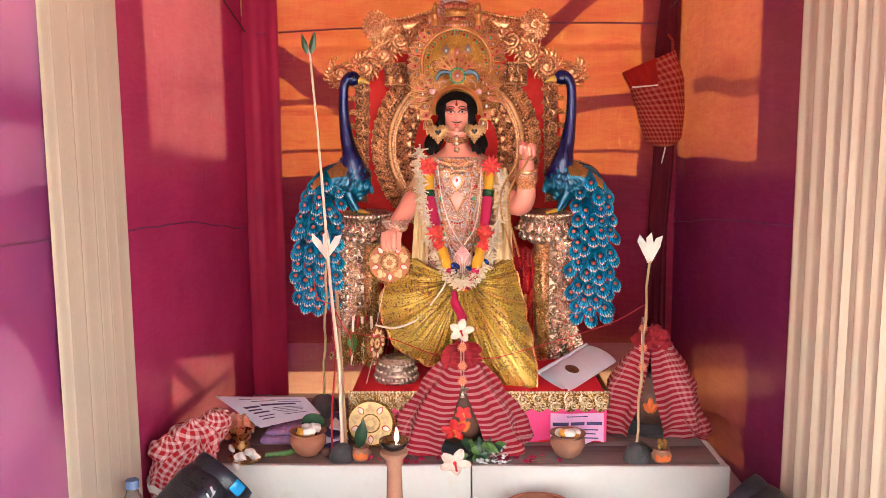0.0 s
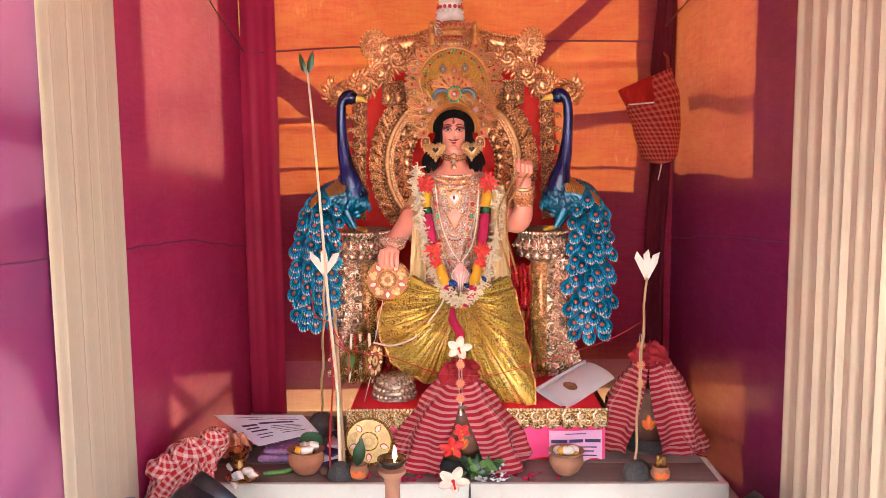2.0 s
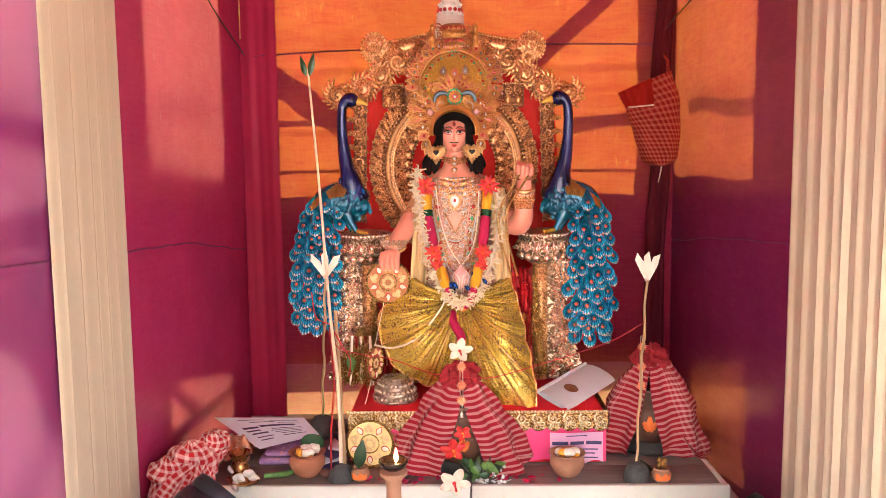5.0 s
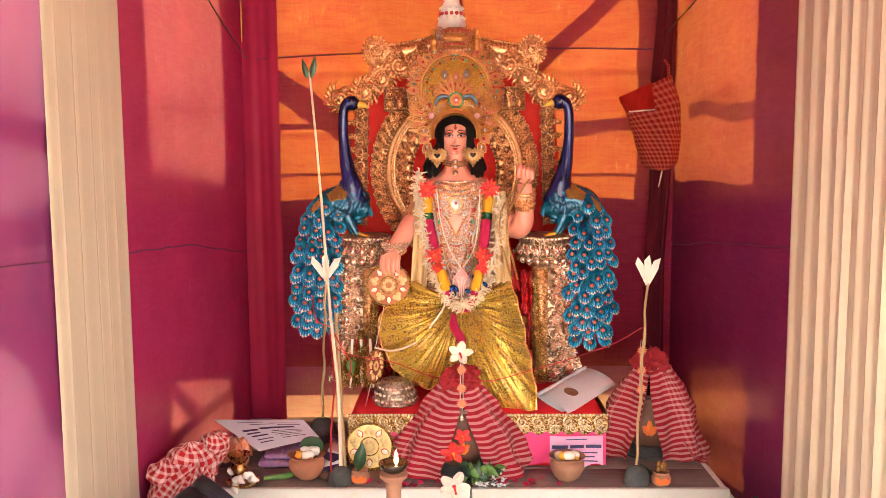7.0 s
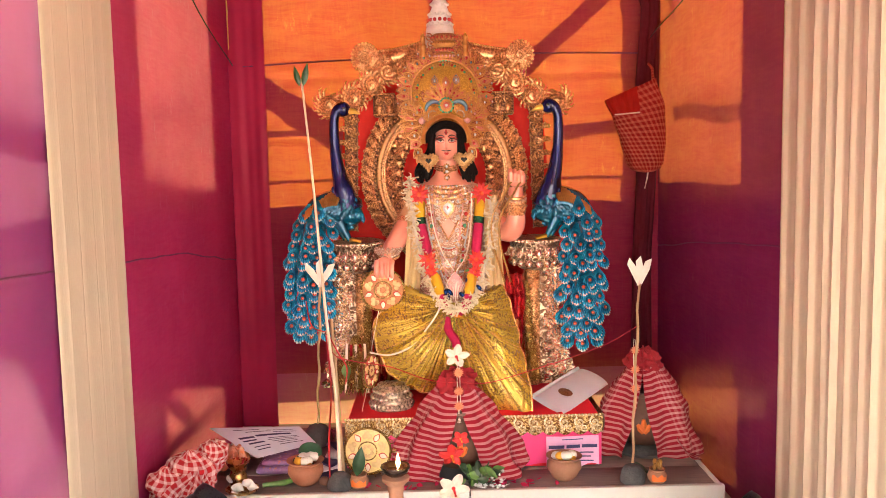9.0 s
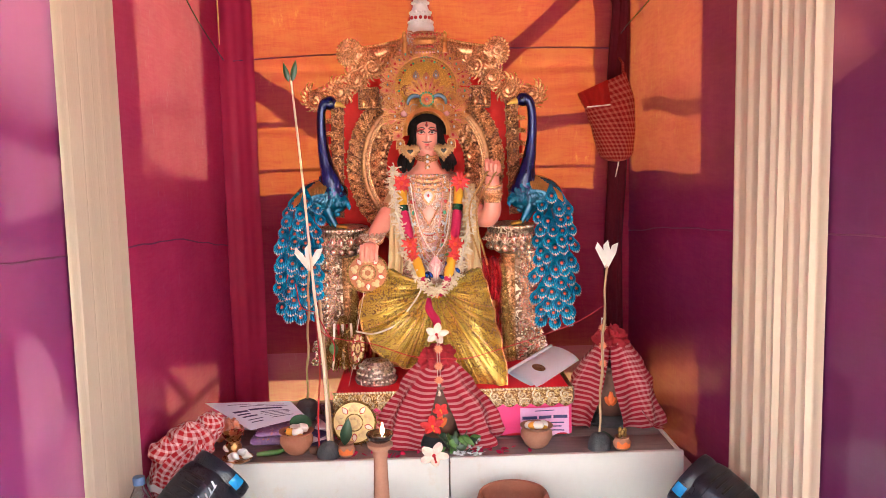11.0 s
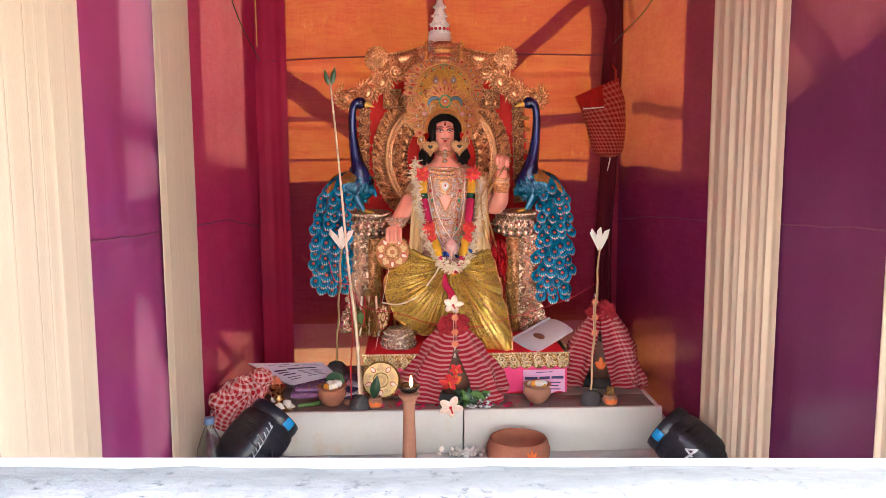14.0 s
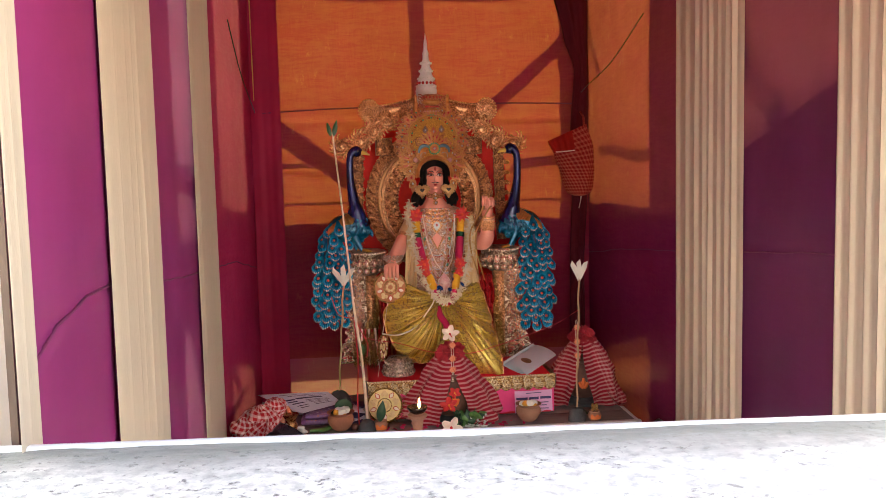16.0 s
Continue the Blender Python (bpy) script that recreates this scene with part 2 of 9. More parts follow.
def booth_cloth(name, front, passing, share=0.45, gloss=0.16, grain=1.0, shine=0.42):
    """Thin shiny synthetic cloth: its own colour from the front, and the light behind it coming through."""
    mt, nt, N, L = nodes_of(name)
    vec = coords(N, L)
    weave = N.new("ShaderNodeTexWave")
    weave.wave_type, weave.bands_direction = "BANDS", "Z"
    weave.inputs["Scale"].default_value = 12.0
    weave.inputs["Distortion"].default_value = 3.0
    weave.inputs["Detail"].default_value = 4.0
    L.new(coords(N, L, (0.6, 0.6, 6.0)), weave.inputs["Vector"])
    bend = N.new("ShaderNodeVectorMath")
    bend.operation = "ADD"
    warp = N.new("ShaderNodeTexNoise")
    warp.inputs["Scale"].default_value, warp.inputs["Detail"].default_value = 3.5, 3.0
    L.new(vec, warp.inputs["Vector"])
    amount = N.new("ShaderNodeVectorMath")
    amount.operation = "SCALE"
    amount.inputs["Scale"].default_value = 0.06
    L.new(warp.outputs["Color"], amount.inputs[0])
    L.new(vec, bend.inputs[0])
    L.new(amount.outputs[0], bend.inputs[1])
    def slack(scale):
        mp = N.new("ShaderNodeMapping")
        mp.inputs["Scale"].default_value = scale
        L.new(bend.outputs[0], mp.inputs["Vector"])
        return mp.outputs[0]
    streak = noise_node(N, L, slack((4, 4, 34)), 3.0, 6, 0.68)
    upright = noise_node(N, L, slack((55, 55, 3)), 2.5, 4)
    big = noise_node(N, L, vec, 2.2, 4)
    thin = noise_node(N, L, slack((3, 3, 6)), 2.6, 7, 0.72)
    fine = math_node(N, L, "ADD", math_node(N, L, "MULTIPLY", streak, 0.68), math_node(N, L, "MULTIPLY", upright, 0.32))
    fcol = mixcol(N, L, ramp(N, L, big, 0.3, 0.7), front, tuple(c * 0.75 for c in front))
    fcol = mixcol(N, L, ramp(N, L, fine, 0.4, 0.62), mixcol(N, L, 0.04 * grain, fcol, (0, 0, 0)), fcol)
    bright = tuple(min(1, c * k) for c, k in zip(passing, (1.15, 1.6, 2.0)))
    tcol = mixcol(N, L, ramp(N, L, fine, 0.38, 0.62), tuple(c * k for c, k in zip(passing, (0.74, 0.40, 0.34))), bright)
    tcol = mixcol(N, L, ramp(N, L, thin, 0.50, 0.66), tcol, bright)
    crease = noise_node(N, L, slack((1.2, 1.2, 9)), 2.0, 5, 0.65)
    tcol = mixcol(N, L, ramp(N, L, crease, 0.34, 0.46, (0.5, 0.5, 0.5), (0, 0, 0)), tcol, tuple(c * k for c, k in zip(passing, (0.70, 0.36, 0.30))))
    worn = noise_node(N, L, slack((26, 26, 9)), 1.6, 5, 0.75)
    patch = noise_node(N, L, slack((4, 4, 7)), 1.3, 2)
    fleck = mixcol(N, L, ramp(N, L, worn, 0.57, 0.66), (0, 0, 0), ramp(N, L, patch, 0.50, 0.60))
    tcol = mixcol(N, L, fleck, tcol, tuple(min(1, c * k) for c, k in zip(passing, (1.5, 3.0, 5.0))))
    tcol = mixcol(N, L, math_node(N, L, "MULTIPLY", big, 0.4), tcol, passing)
    tcol = mixcol(N, L, grain, passing, tcol)
    dif, tra, glo = N.new("ShaderNodeBsdfDiffuse"), N.new("ShaderNodeBsdfTranslucent"), N.new("ShaderNodeBsdfGlossy")
    L.new(fcol, dif.inputs["Color"])
    L.new(tcol, tra.inputs["Color"])
    glo.inputs["Roughness"].default_value = gloss
    b = N.new("ShaderNodeBump")
    b.inputs["Strength"].default_value, b.inputs["Distance"].default_value = 0.15, 0.004
    L.new(math_node(N, L, "ADD", math_node(N, L, "MULTIPLY", fine, 0.08 * grain), math_node(N, L, "MULTIPLY", noise_node(N, L, coords(N, L, (6, 6, 1.5)), 1.5, 2), 4.0)), b.inputs["Height"])
    for s in (dif, tra, glo):
        L.new(b.outputs[0], s.inputs["Normal"])
    m1, m2 = N.new("ShaderNodeMixShader"), N.new("ShaderNodeMixShader")
    m1.inputs[0].default_value = share
    L.new(dif.outputs[0], m1.inputs[1])
    L.new(tra.outputs[0], m1.inputs[2])
    fr = N.new("ShaderNodeFresnel")
    fr.inputs["IOR"].default_value = 1.42
    L.new(math_node(N, L, "MULTIPLY", fr.outputs[0], shine), m2.inputs[0])
    L.new(m1.outputs[0], m2.inputs[1])
    L.new(glo.outputs[0], m2.inputs[2])
    o = N.new("ShaderNodeOutputMaterial")
    L.new(m2.outputs[0], o.inputs[0])
    return mt


# four tones of one side cloth: the light on each stretch is painted in
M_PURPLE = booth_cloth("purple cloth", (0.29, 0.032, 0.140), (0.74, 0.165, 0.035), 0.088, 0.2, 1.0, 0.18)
M_PURPLE_SKYLIT = booth_cloth("purple cloth under sky light", (0.37, 0.040, 0.205), (0.80, 0.44, 0.62), 0.085, 0.2, 0.1, 0.24)
M_PURPLE_DIM = booth_cloth("purple cloth in shade", (0.170, 0.026, 0.115), (0.58, 0.15, 0.09), 0.038, 0.2, 0.6, 0.12)
M_PURPLE_REDLIT = booth_cloth("purple cloth lit red", (0.57, 0.045, 0.168), (0.80, 0.25, 0.18), 0.100, 0.22, 0.7, 0.10)
M_LOOSE = booth_cloth("loose purple cloth", (0.45, 0.029, 0.085), (0.6, 0.1, 0.05), 0.04, 0.25, 0.3, 0.10)
M_BACK = booth_cloth("back cloth", (0.31, 0.021, 0.070), (0.66, 0.155, 0.022), 0.122, 0.3, 1.0, 0.14)
M_BACKLOW = booth_cloth("pale lower back cloth", (0.42, 0.026, 0.16), (0.62, 0.30, 0.12), 0.135, 0.3, 0.5)
M_CEIL = surface("ceiling cloth", (0.46, 0.045, 0.05), (0.34, 0.03, 0.045), 0.8)
M_CREAM = surface("cream cloth", (0.60, 0.505, 0.375), (0.53, 0.435, 0.31), 0.5, fine=300, big=3, dist=0.0004, stretch=(1, 1, 0.15))
M_BOARD = surface("cream laminate", (0.64, 0.645, 0.59), (0.58, 0.585, 0.53), 0.4, fine=60, big=2.5, dist=0.0003, spots=(0.6, 0.56, 0.46))
M_TOPCLOTH = surface("dark wood", (0.26, 0.21, 0.19), (0.16, 0.125, 0.11), 0.6, fine=40, big=5, stretch=(0.6, 6, 1), spots=(0.2, 0.17, 0.15))
M_FLOOR = surface("cement floor", (0.60, 0.59, 0.57), (0.48, 0.47, 0.45), 0.8, fine=60, big=3, dist=0.002)
M_GROUND = surface("pale dusty earth", (0.56, 0.50, 0.41), (0.46, 0.40, 0.32), 0.95, fine=20, big=1.2, dist=0.01)
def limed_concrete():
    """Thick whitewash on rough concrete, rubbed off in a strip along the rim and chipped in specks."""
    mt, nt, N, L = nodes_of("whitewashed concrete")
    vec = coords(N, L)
    sp = N.new("ShaderNodeSeparateXYZ")
    L.new(vec, sp.inputs[0])
    big, mid = noise_node(N, L, vec, 9.0, 4), noise_node(N, L, vec, 55.0, 4)
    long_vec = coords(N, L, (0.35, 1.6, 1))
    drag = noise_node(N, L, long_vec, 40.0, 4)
    white = mixcol(N, L, ramp(N, L, big, 0.3, 0.7), (0.90, 0.885, 0.78), (0.76, 0.75, 0.65))
    white = mixcol(N, L, ramp(N, L, mid, 0.46, 0.76), white, (0.46, 0.47, 0.40))
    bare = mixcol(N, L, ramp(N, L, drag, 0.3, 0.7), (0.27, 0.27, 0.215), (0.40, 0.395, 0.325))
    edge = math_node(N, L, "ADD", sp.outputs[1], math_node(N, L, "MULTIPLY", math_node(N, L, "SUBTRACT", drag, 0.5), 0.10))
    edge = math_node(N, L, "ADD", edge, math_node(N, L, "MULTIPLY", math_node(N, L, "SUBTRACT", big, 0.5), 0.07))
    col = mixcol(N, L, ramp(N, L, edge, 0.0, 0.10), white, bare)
    chips = noise_node(N, L, coords(N, L, (0.8, 0.9, 1)), 85.0, 5, 0.65)
    where = ramp(N, L, noise_node(N, L, vec, 6.0, 2), 0.42, 0.56)
    chip = mixcol(N, L, ramp(N, L, chips, 0.565, 0.66), (0, 0, 0), where)
    col = mixcol(N, L, chip, col, (0.24, 0.24, 0.20))
    h = math_node(N, L, "SUBTRACT", math_node(N, L, "ADD", mid, math_node(N, L, "MULTIPLY", drag, 0.6)), math_node(N, L, "MULTIPLY", ramp(N, L, chips, 0.60, 0.72), 0.3))
    return finish(mt, N, L, col, 0.9, 0.0, h, 0.004)


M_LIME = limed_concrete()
M_DARKLINE = surface("dark seam and shadow line", (0.20, 0.020, 0.09), (0.14, 0.014, 0.06), 0.8)
M_WHITEPAINT = surface("white paint", (0.86, 0.84, 0.80), (0.80, 0.78, 0.74), 0.6, dist=0.0008)
M_BAMBOO = surface("weathered bamboo", (0.32, 0.22, 0.12), (0.2, 0.13, 0.07), 0.6, stretch=(1, 1, 0.1))
M_PLANK = surface("dark light-blocking boards", (0.2, 0.14, 0.1), (0.13, 0.09, 0.06), 0.8, stretch=(1, 1, 0.2))
def dimmer_net():
    """Loose woven net that lets part of the light by, for an added dimming screen."""
    mt, nt, N, L = nodes_of("brown dimmer net")
    open_weave, thread, mix, out = (N.new("ShaderNodeBsdfTransparent"), N.new("ShaderNodeBsdfDiffuse"), N.new("ShaderNodeMixShader"), N.new("ShaderNodeOutputMaterial"))
    L.new(mixcol(N, L, noise_node(N, L, coords(N, L), 30.0, 3), (0.20, 0.15, 0.10), (0.12, 0.09, 0.06)), thread.inputs["Color"])
    mix.inputs[0].default_value = 0.40
    L.new(open_weave.outputs[0], mix.inputs[1])
    L.new(thread.outputs[0], mix.inputs[2])
    L.new(mix.outputs[0], out.inputs[0])
    return mt


M_NET = dimmer_net()
M_BOUNCE = surface("pale grey bounce plaster", (0.70, 0.71, 0.72), (0.60, 0.61, 0.62), 0.9, fine=30, big=1.0, dist=0.003)
M_HOUSE = surface("cream plaster", (0.82, 0.76, 0.64), (0.74, 0.67, 0.55), 0.9, fine=30, big=1.0, dist=0.003)

# ---- the setting ----
FLOOR_Z, TOP_Z, ROOF_Z = 0.385, 0.54, 2.46
WALL_X, BACK_Y, FRONT_Y = 0.865, 3.43, 2.25

g = Geo()
g.box((-60, -60, -0.3), (60, 60, 0.0))
thing("ground", g, M_GROUND, "bare packed earth round the booth", "ground", kind="structure")

g = Geo()
g.box((-0.95, 0.3, 0.02), (0.95, 3.60, FLOOR_Z), cut=0.004)
thing("floor", g, M_FLOOR, "grey cement stage floor of the booth", "floor", kind="structure")


def left_x(y):
    """The left cloth closes in a little towards the open end."""
    return -WALL_X + 0.033 * max(0.0, 2.14 - y)


def wall_sheet(x, y0, y1, side, name, seam, label):
    """Stretched side cloth with slack waves and one pinched seam."""
    def at(u, v):
        y, z = lerp(y0, y1, u), lerp(FLOOR_Z - 0.02, ROOF_Z, v)
        w = 0.004 + 0.006 * noise.noise(Vector((y * 1.7, z * 0.7, side * 3.0))) + 0.003 * noise.noise(Vector((y * 9, z * 2.2, side)))
        if side < 0:
            w += 0.006 * math.exp(-((z - 1.05 - 0.35 * (y - 1.2)) / 0.05) ** 2) * math.exp(-((y - 1.3) / 0.25) ** 2)
        zs = seam(y)
        d = z - zs
        w += 0.003 * math.exp(-(d / 0.04) ** 2) - 0.007 * math.exp(-(d / 0.009) ** 2)
        return ((left_x(y) if side < 0 else x) - side * w, y, z)
    s = Geo()
    # near and far stretches differ only in the light put into their colour
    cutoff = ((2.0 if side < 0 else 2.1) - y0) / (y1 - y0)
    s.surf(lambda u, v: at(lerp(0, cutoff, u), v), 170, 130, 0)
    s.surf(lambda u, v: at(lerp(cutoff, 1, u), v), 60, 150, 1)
    c = Geo()
    line = []
    for i in range(61):
        u = i / 60
        y = lerp(y0, y1, u)
        p = Vector(at(u, (seam(y) - FLOOR_Z + 0.02) / (ROOF_Z - FLOOR_Z + 0.02)))
        line.append(p - Vector((side * 0.004, 0, 0)))
    c.tube(line, 0.0026, 6)
    thing("trim_seam", c, M_DARKLINE, "dark sewn seam running along the purple cloth", "seam", kind="structure")
    return thing(name, s, [M_PURPLE_SKYLIT, M_PURPLE_REDLIT] if side < 0 else [M_PURPLE_DIM, M_PURPLE], label, "cloth wall", kind="structure")


SEAM_LEFT = [(0.20, 1.27), (0.38, 1.316), (0.56, 1.338), (0.80, 1.332), (1.22, 1.278), (1.55, 1.252), (1.74, 1.240), (2.22, 1.207), (2.67, 1.182), (3.05, 1.130), (3.24, 1.100), (3.46, 1.075)]
SEAM_RIGHT = [(0.80, 1.320), (1.16, 1.295), (1.60, 1.262), (2.21, 1.211), (2.49, 1.193), (2.88, 1.163), (3.28, 1.116), (3.46, 1.100)]
wall_sheet(-WALL_X, 0.20, BACK_Y + 0.02, -1, "wall_left", lambda y: curve_at(SEAM_LEFT, y)[0] + 0.004 * noise.noise(Vector((y * 9, 1, 1))), "glossy purple cloth stretched along the booth side with a sewn seam")
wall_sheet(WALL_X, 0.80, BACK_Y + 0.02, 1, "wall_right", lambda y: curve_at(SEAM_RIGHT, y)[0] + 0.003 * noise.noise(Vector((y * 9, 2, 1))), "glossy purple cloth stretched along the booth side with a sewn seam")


def back_at(u, v):
    x, z = lerp(-0.885, 0.885, u), lerp(FLOOR_Z - 0.02, ROOF_Z, v)
    w = 0.008 * noise.noise(Vector((x * 2.2, z * 1.2, 8.0))) + 0.003 * noise.noise(Vector((x * 6, z * 9, 2.0)))
    for zs in (1.80, 1.56, 1.13):
        w += 0.004 * math.exp(-((z - zs) / 0.012) ** 2)
    return (x, BACK_Y + w, z)


g = Geo()
cutoff = (0.60 - FLOOR_Z + 0.02) / (ROOF_Z - FLOOR_Z + 0.02)
g.surf(lambda u, v: back_at(u, lerp(cutoff, 1, v)), 110, 140, 0)
g.surf(lambda u, v: back_at(u, lerp(0, cutoff, v)), 110, 20, 1)
thing("wall_back", g, [M_BACK, M_BACKLOW], "thin orange and purple back cloth lit from behind", "cloth wall", kind="structure")

g = Geo()
g.box((-0.90, 0.20, ROOF_Z), (0.885, 3.46, ROOF_Z + 0.05))
thing("ceiling", g, M_CEIL, "dark red cloth ceiling of the booth", "ceiling", kind="structure")
# unseen valance added to keep high sky light off the upper booth
g = Geo()
g.box((-0.88, 0.18, 1.90), (0.86, 0.20, ROOF_Z - 0.001), cut=0.003)
thing("wall_front_shade", g, M_CEIL, "unseen red cloth valance added over the open front as shade", "valance", kind="structure")


# unseen boards added outside the cloth to shade it, and bamboo poles there
def boards(name, polys, off, label, mat=None):
    s = Geo()
    for poly in polys:
        s.prism(poly, off)
    return thing(name, s, mat or M_PLANK, label, "boards", kind="structure", smooth=False)


RY, SX = BACK_Y + 0.035, WALL_X + 0.012
boards("wall_rear_blockers", [
    [(-0.69, RY, 0.615), (0.93, RY, 0.615), (0.93, RY, 1.355), (-0.69, RY, 1.355)],
    [(-0.98, RY, 0.0), (-0.69, RY, 0.0), (-0.69, RY, 2.7), (-0.98, RY, 2.7)],
], (0, 0.03, 0), "unseen boards added behind the back cloth to shade it")
boards("wall_right_blockers", [
    [(SX, 3.46, 1.06), (SX, 2.10, 1.06), (SX, 2.10, 1.42), (SX, 3.46, 1.40)],
    [(SX, 3.46, 0.0), (SX, 3.10, 0.0), (SX, 3.10, 1.06), (SX, 3.46, 1.06)],
    [(SX, 2.52, 0.0), (SX, 2.10, 0.0), (SX, 2.10, 1.06), (SX, 2.52, 1.06)],
    [(SX, 3.10, 0.66), (SX, 2.52, 0.815), (SX, 2.52, 1.06), (SX, 3.10, 1.06)],
    [(SX, 3.10, 0.41), (SX, 2.90, 0.47), (SX, 2.52, 0.555), (SX, 2.52, 0.605), (SX, 2.86, 0.54), (SX, 3.10, 0.48)],
    [(SX, 3.10, 0.0), (SX, 2.52, 0.0), (SX, 2.52, 0.47), (SX, 3.10, 0.36)],
    [(SX, 2.10, 0.0), (SX, 0.80, 0.0), (SX, 0.80, 1.88), (SX, 1.17, 1.77), (SX, 2.10, 1.49)],
    [(SX, 2.52, 1.42), (SX, 2.16, 1.42), (SX, 2.16, 2.7), (SX, 2.52, 2.7)],
], (0.010, 0, 0), "unseen boards added outside the booth cloth to shade it")
# unseen net added to weaken the sun on the lower right cloth
boards("wall_right_dimmer", [
    [(SX + 0.25, 3.75, 0.0), (SX + 0.25, 2.30, 0.0), (SX + 0.25, 2.30, 1.66), (SX + 0.25, 3.75, 1.66)],
], (0.004, 0, 0), "unseen low net screen added outside to dim the lower cloth", M_NET)


def lx(y):
    """Just outside the left cloth."""
    return left_x(y) - 0.010


boards("wall_left_blockers", [
    [(lx(2.45), 2.45, 0.000), (lx(2.36), 2.36, 0.000), (lx(2.36), 2.36, 1.410), (lx(2.45), 2.45, 1.410)],
    [(lx(3.12), 3.12, 0.565), (lx(2.45), 2.45, 0.590), (lx(2.45), 2.45, 0.635), (lx(3.12), 3.12, 0.595)],
    [(lx(2.74), 2.74, 0.600), (lx(2.70), 2.70, 0.590), (lx(2.45), 2.45, 0.740), (lx(2.45), 2.45, 0.795), (lx(2.74), 2.74, 0.640)],
    [(lx(3.12), 3.12, 0.000), (lx(2.45), 2.45, 0.000), (lx(2.45), 2.45, 0.560), (lx(3.12), 3.12, 0.430)],
    [(lx(3.12), 3.12, 0.630), (lx(2.45), 2.45, 0.790), (lx(2.45), 2.45, 1.410), (lx(3.12), 3.12, 1.370)],
    [(lx(3.50), 3.50, 0.000), (lx(3.12), 3.12, 0.000), (lx(3.12), 3.12, 2.700), (lx(3.50), 3.50, 2.700)],
    [(lx(2.36), 2.36, 0.000), (lx(2.05), 2.05, 0.000), (lx(2.05), 2.05, 2.700), (lx(2.36), 2.36, 2.700)],
    [(lx(2.05), 2.05, 0.000), (lx(1.80), 1.80, 0.000), (lx(1.80), 1.80, 2.700), (lx(2.05), 2.05, 2.700)],
    [(lx(1.44), 1.44, 0.000), (lx(0.60), 0.60, 0.000), (lx(0.60), 0.60, 2.700), (lx(1.44), 1.44, 2.700)],
    [(lx(0.60), 0.60, 0.000), (lx(0.22), 0.22, 0.000), (lx(0.22), 0.22, 2.700), (lx(0.60), 0.60, 2.700)],
    [(lx(1.80), 1.80, 0.860), (lx(1.68), 1.68, 0.880), (lx(1.62), 1.62, 1.020), (lx(1.54), 1.54, 1.090), (lx(1.44), 1.44, 1.120), (lx(1.44), 1.44, 1.340), (lx(1.80), 1.80, 1.360)],
    [(lx(1.80), 1.80, 1.450), (lx(1.44), 1.44, 1.500), (lx(1.44), 1.44, 1.560), (lx(1.80), 1.80, 1.530)],
    [(lx(1.80), 1.80, 0.000), (lx(1.44), 1.44, 0.000), (lx(1.44), 1.44, 0.620), (lx(1.80), 1.80, 0.660)],
], (-0.010, 0, 0), "unseen boards added outside the booth cloth to shade it")


def bamboo(a, b, r, label="weathered bamboo pole tied behind the cloth"):
    a, b = Vector(a), Vector(b)
    n = max(6, int((b - a).length / 0.05))
    pts, rs = [], []
    for i in range(n + 1):
        t = i / n
        p = a.lerp(b, t) + Vector((0.006 * noise.noise(Vector((t * 3, a.x, a.z))), 0, 0.006 * noise.noise(Vector((t * 3, 5 + a.x, a.z)))))
        pts.append(p)
        rs.append(r * (1.18 if i % 5 == 0 else 1.0) * lerp(1.05, 0.95, t))
    s = Geo()
    s.tube(pts, rs, 10)
    return thing("bamboo_pole", s, M_BAMBOO, label, "pole", "bamboo frame behind the cloth")


PY = BACK_Y + 0.045
bamboo((-0.78, PY, 1.91), (-0.28, PY, 1.55), 0.022)
bamboo((0.18, PY, 1.77), (0.74, PY, 2.25), 0.024)
bamboo((0.74, PY, 2.25), (1.07, PY, 2.5), 0.024)
bamboo((0.045, PY + 0.02, 1.3), (0.035, PY + 0.02, 2.7), 0.03)
bamboo((0.83, PY + 0.01, 0.0), (0.81, PY + 0.01, 2.7), 0.045, "thick bamboo corner post behind the cloth")
bamboo((WALL_X + 0.05, 2.10, 2.25), (WALL_X + 0.05, 1.30, 1.665), 0.03)
bamboo((-WALL_X - 0.05, 0.9, 1.68), (-WALL_X - 0.05, 2.2, 1.42), 0.035)
bamboo((-WALL_X - 0.05, 0.5, 1.5), (-WALL_X - 0.05, 2.2, 1.35), 0.02)

bamboo((-WALL_X - 0.045, 2.27, 1.60), (-WALL_X - 0.045, 3.15, 1.635), 0.013)
bamboo((-WALL_X - 0.05, 2.30, 1.47), (-WALL_X - 0.05, 2.80, 1.36), 0.022)
bamboo((-WALL_X - 0.05, 1.40, 0.76), (-WALL_X - 0.05, 1.80, 0.885), 0.026)
bamboo((-WALL_X - 0.05, 1.40, 1.40), (-WALL_X - 0.05, 1.80, 1.375), 0.010)
bamboo((WALL_X + 0.024, 2.46, 1.650), (WALL_X + 0.024, 3.25, 1.694), 0.010)
bamboo((-0.69, PY - 0.01, 1.650), (-0.40, PY - 0.01, 1.648), 0.006)
bamboo((0.50, PY, 1.655), (0.86, PY, 1.685), 0.014)
bamboo((-0.69, PY - 0.012, 1.452), (0.80, PY - 0.012, 1.446), 0.003)

# cream pleated strips hung on the side cloths
FLUTE = ((0.0, -0.003), (0.12, 0.002), (0.40, 0.005), (0.60, 0.004), (0.66, 0.009), (0.72, 0.017), (0.79, 0.022), (0.87, 0.020), (0.94, 0.011), (1.0, -0.003))
